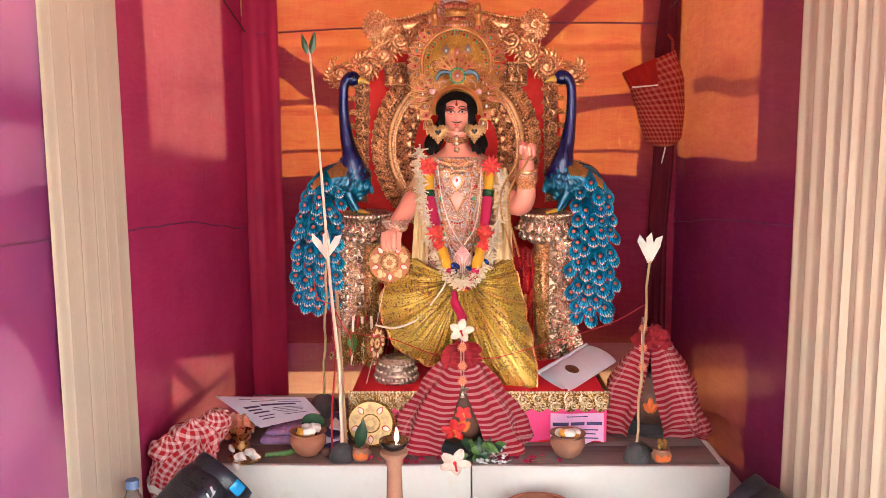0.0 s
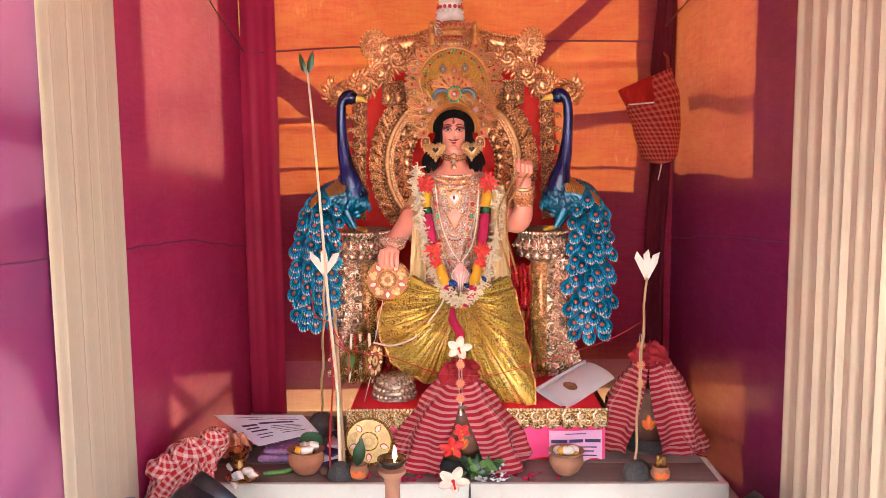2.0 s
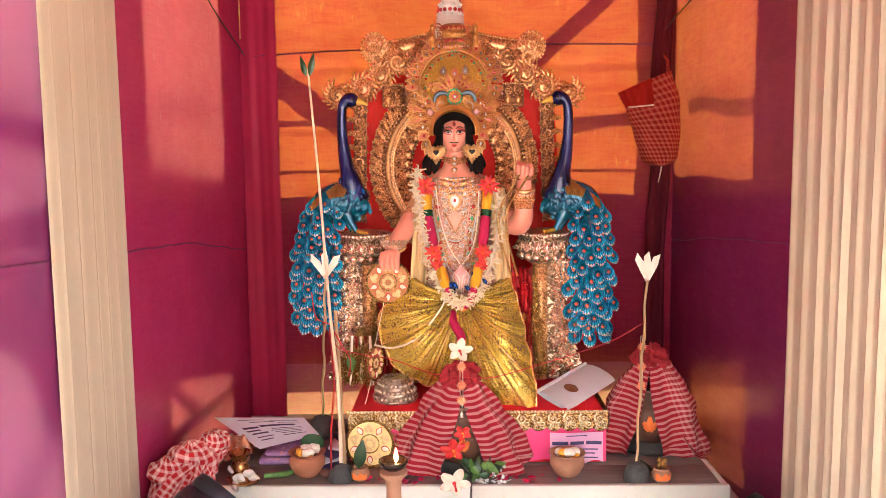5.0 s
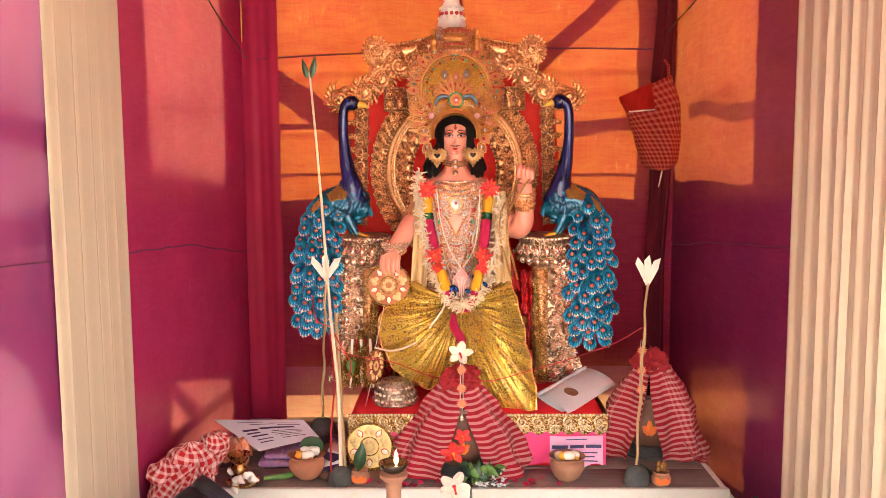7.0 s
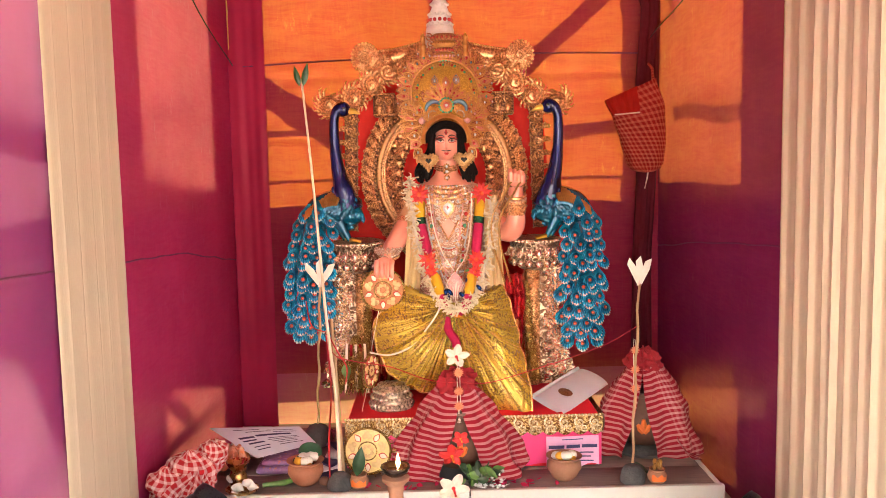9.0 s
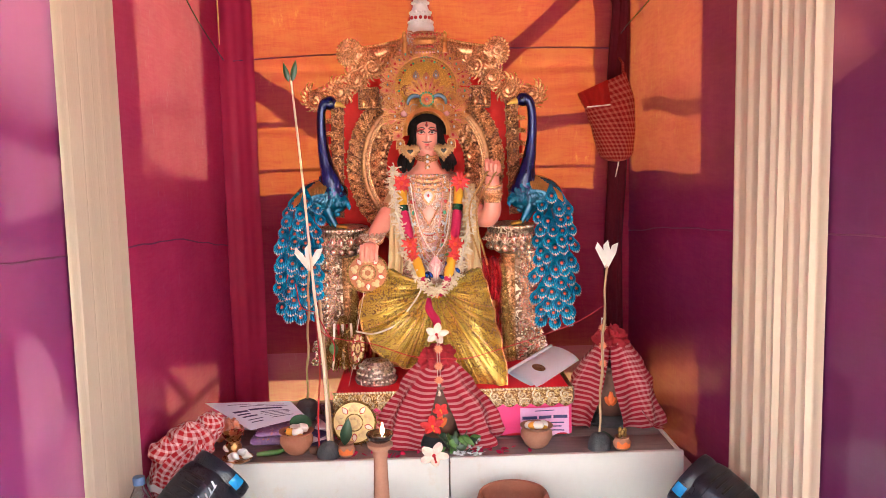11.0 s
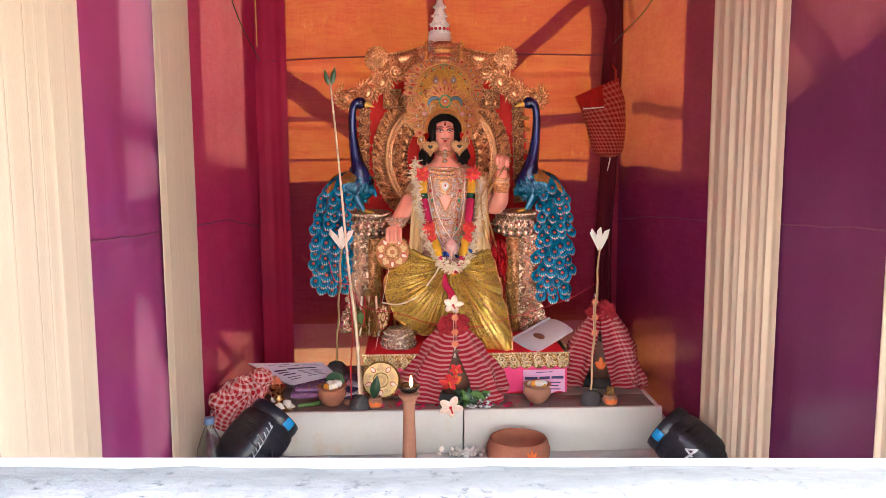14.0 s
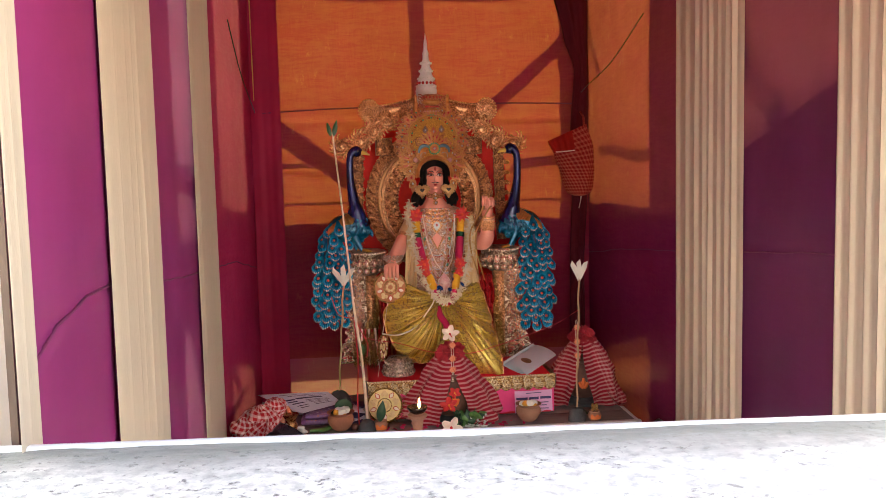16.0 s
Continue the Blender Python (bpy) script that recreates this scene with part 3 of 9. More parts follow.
KNIFE = ((0.0, 0.0), (0.06, 0.004), (0.30, 0.007), (0.62, 0.010), (0.84, 0.0145), (0.91, 0.017), (0.955, 0.0145), (0.98, 0.006), (1.0, 0.0))


def pleat_strip(side, y0, y1, seed, n, deep, prof, label):
    """A hanging strip sewn from upright pleats of uneven width, each a part."""
    rnd = random.Random(seed)
    cuts = [0.0]
    for w in [rnd.uniform(0.7, 1.35) for _ in range(n)]:
        cuts.append(cuts[-1] + w)
    cuts = [c / cuts[-1] for c in cuts]
    ob = base("pleated_drape", ((left_x(y0) if side < 0 else WALL_X), y0, FLOOR_Z), label, "drape", "pleated strips along the walls")
    for a, b in zip(cuts, cuts[1:]):
        tall = rnd.uniform(0.7, 1.15) * deep
        wave, lean = rnd.uniform(0, 9), rnd.uniform(-0.006, 0.006)
        def at(u, v):
            k, h = prof[int(round(u * (len(prof) - 1)))]
            z = lerp(FLOOR_Z + 0.004, ROOF_Z, v)
            f = lerp(a, b, k)
            inner = math.sin(math.pi * f)
            sway = 0.003 * noise.noise(Vector((z * 1.1, seed * 3.1, 0))) + (lean * (v - 0.5) + 0.004 * noise.noise(Vector((wave, z * 1.6, seed)))) * inner
            y = lerp(y0, y1, f) + sway
            swell = 1 + 0.25 * noise.noise(Vector((wave * 2, z * 1.3, 4)))
            return ((left_x(y) if side < 0 else WALL_X) - side * (0.012 + h * 0.8 * tall * swell), y, z)
        s = Geo()
        s.surf(at, len(prof) - 1, 34, 0)
        part("flute", s, M_CREAM, ob)
    return ob


pleat_strip(-1, 1.716, 2.138, 1, 6, 0.62, KNIFE, "cream cloth strip in flat stitched pleats on purple wall")
pleat_strip(-1, 0.660, 1.117, 2, 6, 0.62, KNIFE, "cream cloth strip in flat stitched pleats on purple wall")
pleat_strip(-1, 0.165, 0.235, 3, 2, 0.4, KNIFE, "narrow cream cloth strip along the front wall edge")
pleat_strip(1, 1.633, 2.175, 4, 8, 0.85, FLUTE, "cream cloth strip in rounded upright flutes on purple wall")
pleat_strip(1, 0.80, 1.10, 5, 5, 0.85, FLUTE, "cream cloth strip in rounded upright flutes on purple wall")

# loose purple width hanging down the end of the back cloth
s = Geo()
def loose(u, v):
    z = lerp(ROOF_Z - 0.003, FLOOR_Z + 0.003, v)
    x = lerp(-0.858, -0.712 + 0.010 * noise.noise(Vector((z * 1.5, 2, 2))), u)
    return (x, BACK_Y - 0.026 - 0.004 * math.sin(u * 9 + 0.8 * math.sin(z * 2)) - 0.0015 * math.sin(u * 23 + z) - 0.010 * u, z)
s.surf(loose, 60, 60)
s.surf(lambda u, v: tuple(Vector(loose(u, v)) + Vector((0, 0.002, 0))), 60, 60)
thing("hanging_cloth", s, M_LOOSE, "loose purple cloth width hanging down the rear corner", "drape")

# bunched cloth in the far corner
M_DARKCLOTH = surface("dark red cotton", (0.11, 0.010, 0.018), (0.065, 0.006, 0.014), 0.85, 0, 300, 12, 0.001, 0.15, stretch=(1, 1, 0.2))
s = Geo()
def bunch(u, v):
    z = lerp(ROOF_Z - 0.003, FLOOR_Z + 0.003, v)
    x0, x1 = curve_at([(0.0, 0.66, 0.845), (0.12, 0.72, 0.845), (0.20, 0.775, 0.848), (0.345, 0.752, 0.846), (0.505, 0.757, 0.838), (0.68, 0.742, 0.818), (1.0, 0.735, 0.825)], v)
    a = 2 * math.pi * u
    ripple = 1 + 0.16 * math.sin(a * 6 + 1.2 * math.sin(v * 7)) + 0.08 * math.sin(a * 13 + v * 9)
    return (lerp(x0, x1, 0.5 + 0.5 * math.cos(a)), 3.375 + 0.030 * math.sin(a) * ripple, z)
s.surf(bunch, 64, 60, 0, True)
thing("corner_drape", s, M_DARKCLOTH, "bunched dark red cloth hanging down the far corner", "drape")

# low wall in front of the booth
g = Geo()
def wall_top(u, v):
    x, y = lerp(-3.2, 3.2, u), lerp(-0.34, 0.128, v)
    return (x, y, 1.186 + 0.003 * noise.noise(Vector((x * 14, y * 14, 1))) + 0.004 * noise.noise(Vector((x * 3, y * 3, 4))))
g.surf(wall_top, 200, 24, 0)
g.box((-3.2, -0.34, 1.03), (3.2, 0.128, 1.176), 0)
parapet = base("parapet", (0, 0, 0), "rough whitewashed concrete rail on unseen added posts with painted rim", "parapet", kind="structure")
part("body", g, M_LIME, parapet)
# unseen posts: underside left open so low light reaches the dais
for x in (-2.8, -1.4, 1.4, 2.8):
    g = Geo()
    g.box((x - 0.11, -0.22, 0.0), (x + 0.11, 0.02, 1.029), 0, cut=0.01)
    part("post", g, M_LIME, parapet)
g = Geo()
g.box((-3.2, 0.1285, 1.06), (3.2, 0.146, 1.190), 0, cut=0.004)
part("rim", g, M_WHITEPAINT, parapet, "smooth white painted rim")
parapet.matrix_world = pose(0, 0, 0, 0, 0, -3.2)

# dais of cream boards
dais = base("dais", (0, FRONT_Y, FLOOR_Z), "low dais with cream laminate front boards and dark wooden top", "dais", kind="structure")
for a, b in ((-0.70, 0.026), (0.030, 0.738)):
    g = Geo()
    g.box((a, FRONT_Y, FLOOR_Z + 0.001), (b, FRONT_Y + 0.018, TOP_Z + 0.004), cut=0.002)
    part("front_board", g, M_BOARD, dais)
g = Geo()
g.box((0.7205, FRONT_Y + 0.019, FLOOR_Z + 0.001), (0.738, 2.88, TOP_Z - 0.002), cut=0.002)
part("side_board", g, M_BOARD, dais)
for x in (-0.70, 0.40, -0.32):
    g = Geo()
    g.box((x, 2.78 if x < -0.5 else 3.04, FLOOR_Z + 0.001), (x + 0.03, 2.82 if x < -0.5 else 3.08, TOP_Z - 0.021), cut=0.002)
    part("leg", g, M_TOPCLOTH, dais)
for k in range(5):
    g = Geo()
    y0, y1 = lerp(FRONT_Y + 0.02, 2.88, k / 4), lerp(FRONT_Y + 0.02, 2.88, (k + 1) / 4) - 0.003
    g.box((-0.72 if k < 4 else -0.34, y0, TOP_Z - 0.02), (0.72 if k < 4 else 0.43, y1 if k < 4 else 3.12, TOP_Z), cut=0.002)
    part("plank", g, M_TOPCLOTH, dais)

# plastered house beyond, at the open side
g = Geo()
g.box((-3.6, 0.6, 0), (-2.4, 6.0, 5.0), 0)
g.box((-2.4, 0.6, 1.30), (-2.3, 6.0, 1.42), 0, cut=0.01)
g.box((-2.4, 0.6, 2.5), (-2.3, 6.0, 2.62), 0, cut=0.01)
thing("house_wall", g, M_HOUSE, "sunlit cream plastered house wall with ledges", "house wall", kind="structure", smooth=False)

# unseen plain wall added behind the booth to cut skylight on the cloth
g = Geo()
g.box((-7, 5.2, 0), (7, 5.5, 3.5), 0)
g.box((-7, 5.1, 3.5), (7, 5.6, 3.6), 0, cut=0.01)
thing("sky_blocker_wall", g, M_PLANK, "unseen tall dark wall added behind the booth to block skylight", "wall", kind="structure", smooth=False)

# unseen house row added across the lane, facing the booth, to bounce sunlight in
g = Geo()
g.box((-9, -9.0, 0), (9, -8.0, 6.0), 0)
for x in (-6, -3, 0, 3, 6):
    g.box((x - 0.6, -7.99, 1.0), (x + 0.6, -7.9, 2.4), 0, cut=0.02)
g.box((-9, -8.0, 3.0), (9, -7.8, 3.15), 0, cut=0.02)
thing("bounce_wall", g, M_BOUNCE, "unseen pale grey house row added to bounce sunlight into the booth", "house wall", kind="structure", smooth=False)

# ---- materials of the shrine ----
M_GOLD = surface("gilded stucco", (0.90, 0.48, 0.22), (0.40, 0.145, 0.045), 0.27, 0.58, 150, 22, 0.0012)
M_GOLDLITE = surface("pale gilding", (0.94, 0.52, 0.25), (0.58, 0.24, 0.09), 0.27, 0.54, 200, 18, 0.0006)
# bed under the pale relief: shade of the hollows put into its colour
M_GOLDBED = chased("gilding with shade in the hollows", (0.48, 0.21, 0.085), (0.14, 0.045, 0.017), 0.35, 90.0, 0.003, 0.3)
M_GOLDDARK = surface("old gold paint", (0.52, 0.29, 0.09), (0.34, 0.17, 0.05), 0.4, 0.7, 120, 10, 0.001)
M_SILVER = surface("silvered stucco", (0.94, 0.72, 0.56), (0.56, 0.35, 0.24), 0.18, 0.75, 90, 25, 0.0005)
# arm silver with the shade of its hollows painted dark brown
M_SILVERBED = chased("silvering with shade in the hollows", (0.74, 0.54, 0.37), (0.18, 0.085, 0.045), 0.28, 62.0, 0.003, 0.5)
M_SILVERLITE = surface("silvered beads", (0.88, 0.76, 0.62), (0.68, 0.5, 0.36), 0.27, 0.5, 200, 20, 0.0005)
M_REDPAINT = surface("red enamel", (0.66, 0.020, 0.014), (0.46, 0.011, 0.009), 0.45, 0, 60, 7, 0.001, 0.08)
M_BROWN = surface("bronze paint", (0.36, 0.15, 0.05), (0.24, 0.09, 0.03), 0.3, 0.5)
M_REDCLOTH = surface("red satin", (0.85, 0.035, 0.05), (0.72, 0.02, 0.04), 0.7, 0, 400, 6, 0.0006, 0.2)
M_PINKCLOTH = surface("pink satin", (0.85, 0.05, 0.22), (0.72, 0.03, 0.18), 0.5, 0, 300, 6, 0.0006)
M_TINSEL = chased("gold tinsel", (0.95, 0.68, 0.22), (0.36, 0.15, 0.03), 0.22, 160.0, 0.004, 0.65)
M_REDTINSEL = surface("red foil", (0.66, 0.030, 0.040), (0.36, 0.010, 0.015), 0.13, 0.65, 34, 12, 0.010, coat=0.5, stretch=(3, 3, 0.6))
M_NECK = surface("navy enamel", (0.012, 0.018, 0.14), (0.002, 0.003, 0.02), 0.2, 0.25, 70, 22, 0.002, coat=0.3, stretch=(2, 2, 0.25))
M_TEAL = surface("teal enamel", (0.0, 0.17, 0.30), (0.0, 0.05, 0.11), 0.2, 0.35, 70, 18, 0.003, coat=0.4)


def feather_paint():
    """Blue enamel in barbs that spread from a dark eye, silvered towards the cut edge."""
    mt, nt, N, L = nodes_of("eyed feather enamel")
    tc, sp = N.new("ShaderNodeTexCoord"), N.new("ShaderNodeSeparateXYZ")
    L.new(tc.outputs["UV"], sp.inputs[0])
    dz = math_node(N, L, "SUBTRACT", sp.outputs[1], 0.010)
    ang = math_node(N, L, "ARCTAN2", sp.outputs[0], dz)
    barb = math_node(N, L, "SINE", math_node(N, L, "MULTIPLY", ang, 38.0))
    ez = math_node(N, L, "SUBTRACT", sp.outputs[1], 0.036)
    r = math_node(N, L, "SQRT", math_node(N, L, "ADD", math_node(N, L, "MULTIPLY", sp.outputs[0], sp.outputs[0]), math_node(N, L, "MULTIPLY", ez, ez)))
    blot = noise_node(N, L, coords(N, L), 40.0, 3)
    blue = mixcol(N, L, ramp(N, L, blot, 0.35, 0.65), (0.0, 0.27, 0.62), (0.0, 0.54, 0.95))
    col = mixcol(N, L, ramp(N, L, math_node(N, L, "MULTIPLY", math_node(N, L, "ADD", barb, 1.0), 0.5), 0.2, 0.9), mixcol(N, L, 0.40, blue, (0, 0.03, 0.09)), blue)
    edge = math_node(N, L, "ADD", math_node(N, L, "MULTIPLY", r, 50.0), math_node(N, L, "MULTIPLY", barb, 0.10))
    tip = ramp(N, L, math_node(N, L, "MULTIPLY", sp.outputs[1], 20.0), 0.86, 1.06)
    silver = mixcol(N, L, ramp(N, L, edge, 0.90, 1.10), (0, 0, 0), tip)
    col = mixcol(N, L, silver, col, (0.50, 0.62, 0.64))
    ring = math_node(N, L, "ABSOLUTE", math_node(N, L, "SUBTRACT", r, 0.0085))
    col = mixcol(N, L, ramp(N, L, ring, 0.0004, 0.0016, (0.8, 0.8, 0.8), (0, 0, 0)), col, (0.0, 0.06, 0.13))
    return finish(mt, N, L, col, 0.2, 0.35, barb, 0.0024, 0.5, 0.4)


M_FEATHER = feather_paint()
M_NAVY = surface("dark blue backing", (0.0, 0.10, 0.20), (0.0, 0.04, 0.09), 0.4)
M_COPPER = surface("copper stud", (0.52, 0.20, 0.14), (0.34, 0.10, 0.07), 0.22, 0.5)
M_OLDGOLD = surface("brushed gold back", (0.50, 0.27, 0.06), (0.22, 0.13, 0.04), 0.32, 0.6, 90, 16, 0.003)
M_BEAK = surface("yellow enamel", (0.75, 0.45, 0.05), (0.5, 0.3, 0.05), 0.35)
M_BLACKP = surface("black paint", (0.012, 0.01, 0.01), (0.02, 0.015, 0.012), 0.4)

CX = -0.015


def scroll(s, c, size, turn=0.0, hand=1, mat=0, turns=1.5):
    """Curled tendril in the upright plane, with a bud in its eye."""
    pts, rs = [], []
    for i in range(13):
        t = i / 12
        a = turn + hand * t * turns * 2 * math.pi
        r = size * (1 - 0.78 * t)
        pts.append((c[0] + r * math.cos(a), c[1] - size * 0.25 * math.sin(t * math.pi), c[2] + r * math.sin(a)))
        rs.append(size * lerp(0.22, 0.13, t))
    s.tube(pts, rs, 5, mat, up=(0, 1, 0))
    s.ball((c[0], c[1] - size * 0.2, c[2]), size * 0.2, mat, 6, 4)


def leaf_shape(w, l, n=8):
    """Pointed leaf outline (x, z) that grows from the origin along +z."""
    right = [(w * math.sin(math.pi * (t ** 0.8)) , l * t) for t in (i / n for i in range(n + 1))]
    return right + [(-x, z) for x, z in reversed(right[1:-1])]


def leaf(s, c, w, l, ang, mat=0, dome=None, thick=0.003, lean=0.0, spin=0.0):
    """Leaf plate at c that points ang degrees clockwise from straight up, leaning towards the viewer."""
    m = Matrix.Translation(c) @ Matrix.Rotation(radians(spin), 4, "Z") @ Matrix.Rotation(radians(ang), 4, "Y") @ Matrix.Rotation(radians(lean), 4, "X")
    s.slab(leaf_shape(w, l), thick, m, mat, w * 0.4 if dome is None else dome)


def frond(s, c, size, ang, hand=1, mat=0, n=5, bend=1.0):
    """Acanthus frond in the upright plane: a curling rib with flame-like lobes along both sides."""
    a = radians(90 - ang)
    p = Vector((c[0], c[1], c[2]))
    rib, dirs = [], []
    for i in range(n + 1):
        t = i / n
        rib.append(p.copy())
        h = a - hand * bend * (t * t) * 1.9
        d = Vector((math.cos(h), -0.25 * math.sin(math.pi * t), math.sin(h)))
        dirs.append(d)
        p = p + d * (size / n)
    s.tube(rib, [size * lerp(0.12, 0.045, i / n) for i in range(n + 1)], 5, mat, up=(0, 1, 0))
    for i in range(1, n):
        t = i / n
        for q in (-1, 1):
            ln = size * (0.46 if q == hand else 0.32) * (1 - 0.45 * t)
            d = dirs[i]
            side = Vector((-d.z * q, 0, d.x * q))
            r0 = rib[i]
            mid = r0 + d * ln * 0.35 + side * ln * 0.55 + Vector((0, -size * 0.07, 0))
            end = r0 + d * ln * 0.95 + side * ln * 0.62 + Vector((0, -size * 0.02, 0))
            s.tube([r0, mid, end], [size * 0.075, size * 0.125, size * 0.022], 5, mat, up=(0, 1, 0))
    s.ball(rib[-1] + Vector((0, -size * 0.03, 0)), size * 0.095, mat, 6, 4)


def leafy_scroll(s, c, size, turn, hand, mat=0):
    """A fat curled stem with a row of beads along it and flame leaves round its outer edge."""
    path = []
    for i in range(19):
        t = i / 18
        a = turn + hand * t * 1.35 * 2 * math.pi
        r = size * (1 - 0.80 * t)
        path.append(Vector((c[0] + r * math.cos(a), c[1] - size * 0.30 * math.sin(t * math.pi * 0.9), c[2] + r * math.sin(a))))
    s.tube(path, [size * curve_at([(0, 0.08), (0.15, 0.25), (0.5, 0.23), (1, 0.12)], i / 18)[0] for i in range(19)], 8, mat, up=(0, 1, 0))
    s.ball((c[0], c[1] + size * 0.10, c[2]), (size * 0.90, size * 0.20, size * 0.90), mat, 20, 10)
    beads(s, [p + Vector((0, -size * 0.22, 0)) for p in path[2:16]], size * 0.075, mat)
    s.ball(path[-1] + Vector((0, -size * 0.08, 0)), size * 0.16, mat, 8, 6)
    for i in range(17):
        t = i / 16 * 0.66
        a = turn + hand * t * 1.35 * 2 * math.pi
        r = size * (1 - 0.80 * t)
        out = Vector((math.cos(a), 0, math.sin(a)))
        along = Vector((-math.sin(a), 0, math.cos(a))) * -hand
        root = Vector(c) + out * max(r, size * 0.80) * 0.92
        ln = size * (0.74 - 0.25 * t) * (1.0 if i % 2 else 0.78)
        s.tube([root, root + out * ln * 0.45 + along * ln * 0.30 + Vector((0, -size * 0.16, 0)), root + out * ln * 0.85 + along * ln * 0.75 + Vector((0, -size * 0.10, 0)), root + out * ln * 0.85 + along * ln * 1.15], [size * 0.12, size * 0.14, size * 0.085, size * 0.02], 6, mat, up=(0, 1, 0))
    for i in range(5):
        a = turn + hand * (0.25 + 0.17 * i) * 2 * math.pi
        root = Vector(c) + Vector((math.cos(a), 0, math.sin(a))) * size * 0.22
        s.tube([root, root + Vector((math.cos(a + 0.5 * hand), -0.4, math.sin(a + 0.5 * hand))) * size * 0.30, root + Vector((math.cos(a + hand), -0.2, math.sin(a + hand))) * size * 0.5], [size * 0.07, size * 0.09, size * 0.02], 5, mat, up=(0, 1, 0))


def beads(s, pts, r, mat=0):
    for p in pts:
        s.ball(p, r, mat, 6, 4)


def ring_pts(c, rx, rz, n, a0=0.0, a1=360.0, y=None):
    return [(c[0] + rx * math.cos(radians(lerp(a0, a1, i / n))), c[1], c[2] + rz * math.sin(radians(lerp(a0, a1, i / n)))) for i in range(n)]


# ---- throne ----
throne = base("throne", (CX, 2.9, 0.70), "red painted throne with gilded scrollwork, oval back and silvered armrests", "throne")


def half_width(z):
    return curve_at([(0.70, 0.33), (1.05, 0.39), (1.2, 0.415), (1.32, 0.385), (1.45, 0.362), (1.60, 0.352), (1.73, 0.33)], z)[0]


g = Geo()
zs = [lerp(0.70, 1.73, i / 24) for i in range(25)]
def back_face(u, v):
    z = lerp(0.70, 1.73, v)
    return (CX + lerp(-1, 1, u) * half_width(z), 3.0 + 0.012 * (1 - (2 * u - 1) ** 2) - 0.03 * max(0, abs(2 * u - 1) - 0.75), z)
g.surf(back_face, 24, 24)
g.surf(lambda u, v: (back_face(u, v)[0], 3.06, back_face(u, v)[2]), 24, 24)
for e in (0.0, 1.0):
    g.surf(lambda u, v: (back_face(e, v)[0], lerp(back_face(e, v)[1], 3.06, u), back_face(e, v)[2]), 1, 24)
part("back_panel", g, M_REDPAINT, throne, "glossy red back panel")

g = Geo()
g.box((CX - 0.235, 2.74, 0.70), (CX + 0.235, 3.0, 0.94), cut=0.01)
part("seat", g, M_GOLDDARK, throne)

OC = (CX, 2.985, 1.41)
def oval(name, k0, k1, lift, mat, label):
    s = Geo()
    def at(u, v):
        a = 2 * math.pi * u
        k = lerp(k0, k1, v)
        return (OC[0] + 0.292 * k * math.cos(a), OC[1] - lift * math.sin(math.pi * v) ** 0.6, OC[2] + 0.315 * k * math.sin(a))
    s.surf(at, 80, 8, 0, True)
    return part(name, s, mat, throne, label)
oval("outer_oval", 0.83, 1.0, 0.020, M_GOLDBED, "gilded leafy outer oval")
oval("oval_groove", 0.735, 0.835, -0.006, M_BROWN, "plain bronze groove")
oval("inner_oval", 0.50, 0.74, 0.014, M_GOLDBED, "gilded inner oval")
oval("oval_field", 0.0, 0.51, 0.004, M_REDPAINT, "")


def on_oval(a, k, lift=0.0):
    return (OC[0] + 0.292 * k * math.cos(a), OC[1] - lift, OC[2] + 0.315 * k * math.sin(a))


ro = random.Random(8)
g = Geo()
for i in range(56):
    a = 2 * math.pi * (i + ro.uniform(-0.12, 0.12)) / 56
    up = 1 if math.cos(a) > 0 else -1
    frond(g, on_oval(a, 0.865, 0.019), 0.046 * ro.uniform(0.9, 1.1), 90 - math.degrees(a) - up * 62, up, 0, 5, 0.9)
    scroll(g, on_oval(a + 0.05, 0.985, 0.010), 0.0135, a - 1.2 * up, -up, 0, 1.2)
tagged(part("leaf_relief", g, M_GOLDLITE, throne, "bright gilded acanthus fronds"), kind="stuff")
g = Geo()
for i in range(64):
    a0 = 2 * math.pi * i / 64
    hd = 1 if i % 2 else -1
    pts = []
    for q in range(9):
        t = q / 8
        k = 0.535 + 0.165 * t
        pts.append(on_oval(a0 + hd * 0.055 * math.sin(t * 2 * math.pi) + ro.uniform(-0.01, 0.01), k, 0.017 + 0.004 * math.sin(t * 9)))
    g.tube(pts, [0.0080] * 9, 6, 0, 1.0, (0, 1, 0))
    g.ball(on_oval(a0 + 0.049, 0.585 + 0.07 * (i % 2), 0.016), (0.0065, 0.006, 0.0065), 0, 6, 5)
tagged(part("meander_relief", g, M_GOLDLITE, throne, "bright gilded meander coils"), kind="stuff")
g = Geo()
g.tube([on_oval(2 * math.pi * i / 90, 0.725, 0.012) for i in range(91)], 0.0055, 8, 0, 1.0, (0, 1, 0))
g.tube([on_oval(2 * math.pi * i / 90, 0.752, 0.004) for i in range(91)], 0.0045, 8, 0, 1.0, (0, 1, 0))
for k, n, r, l in ((0.838, 110, 0.0052, 0.012), (0.505, 60, 0.0048, 0.010)):
    beads(g, ring_pts((OC[0], OC[1] - l, OC[2]), 0.292 * k, 0.315 * k, n), r)
tagged(part("beading", g, M_GOLDLITE, throne, "pale gold beads and mouldings"), kind="stuff")

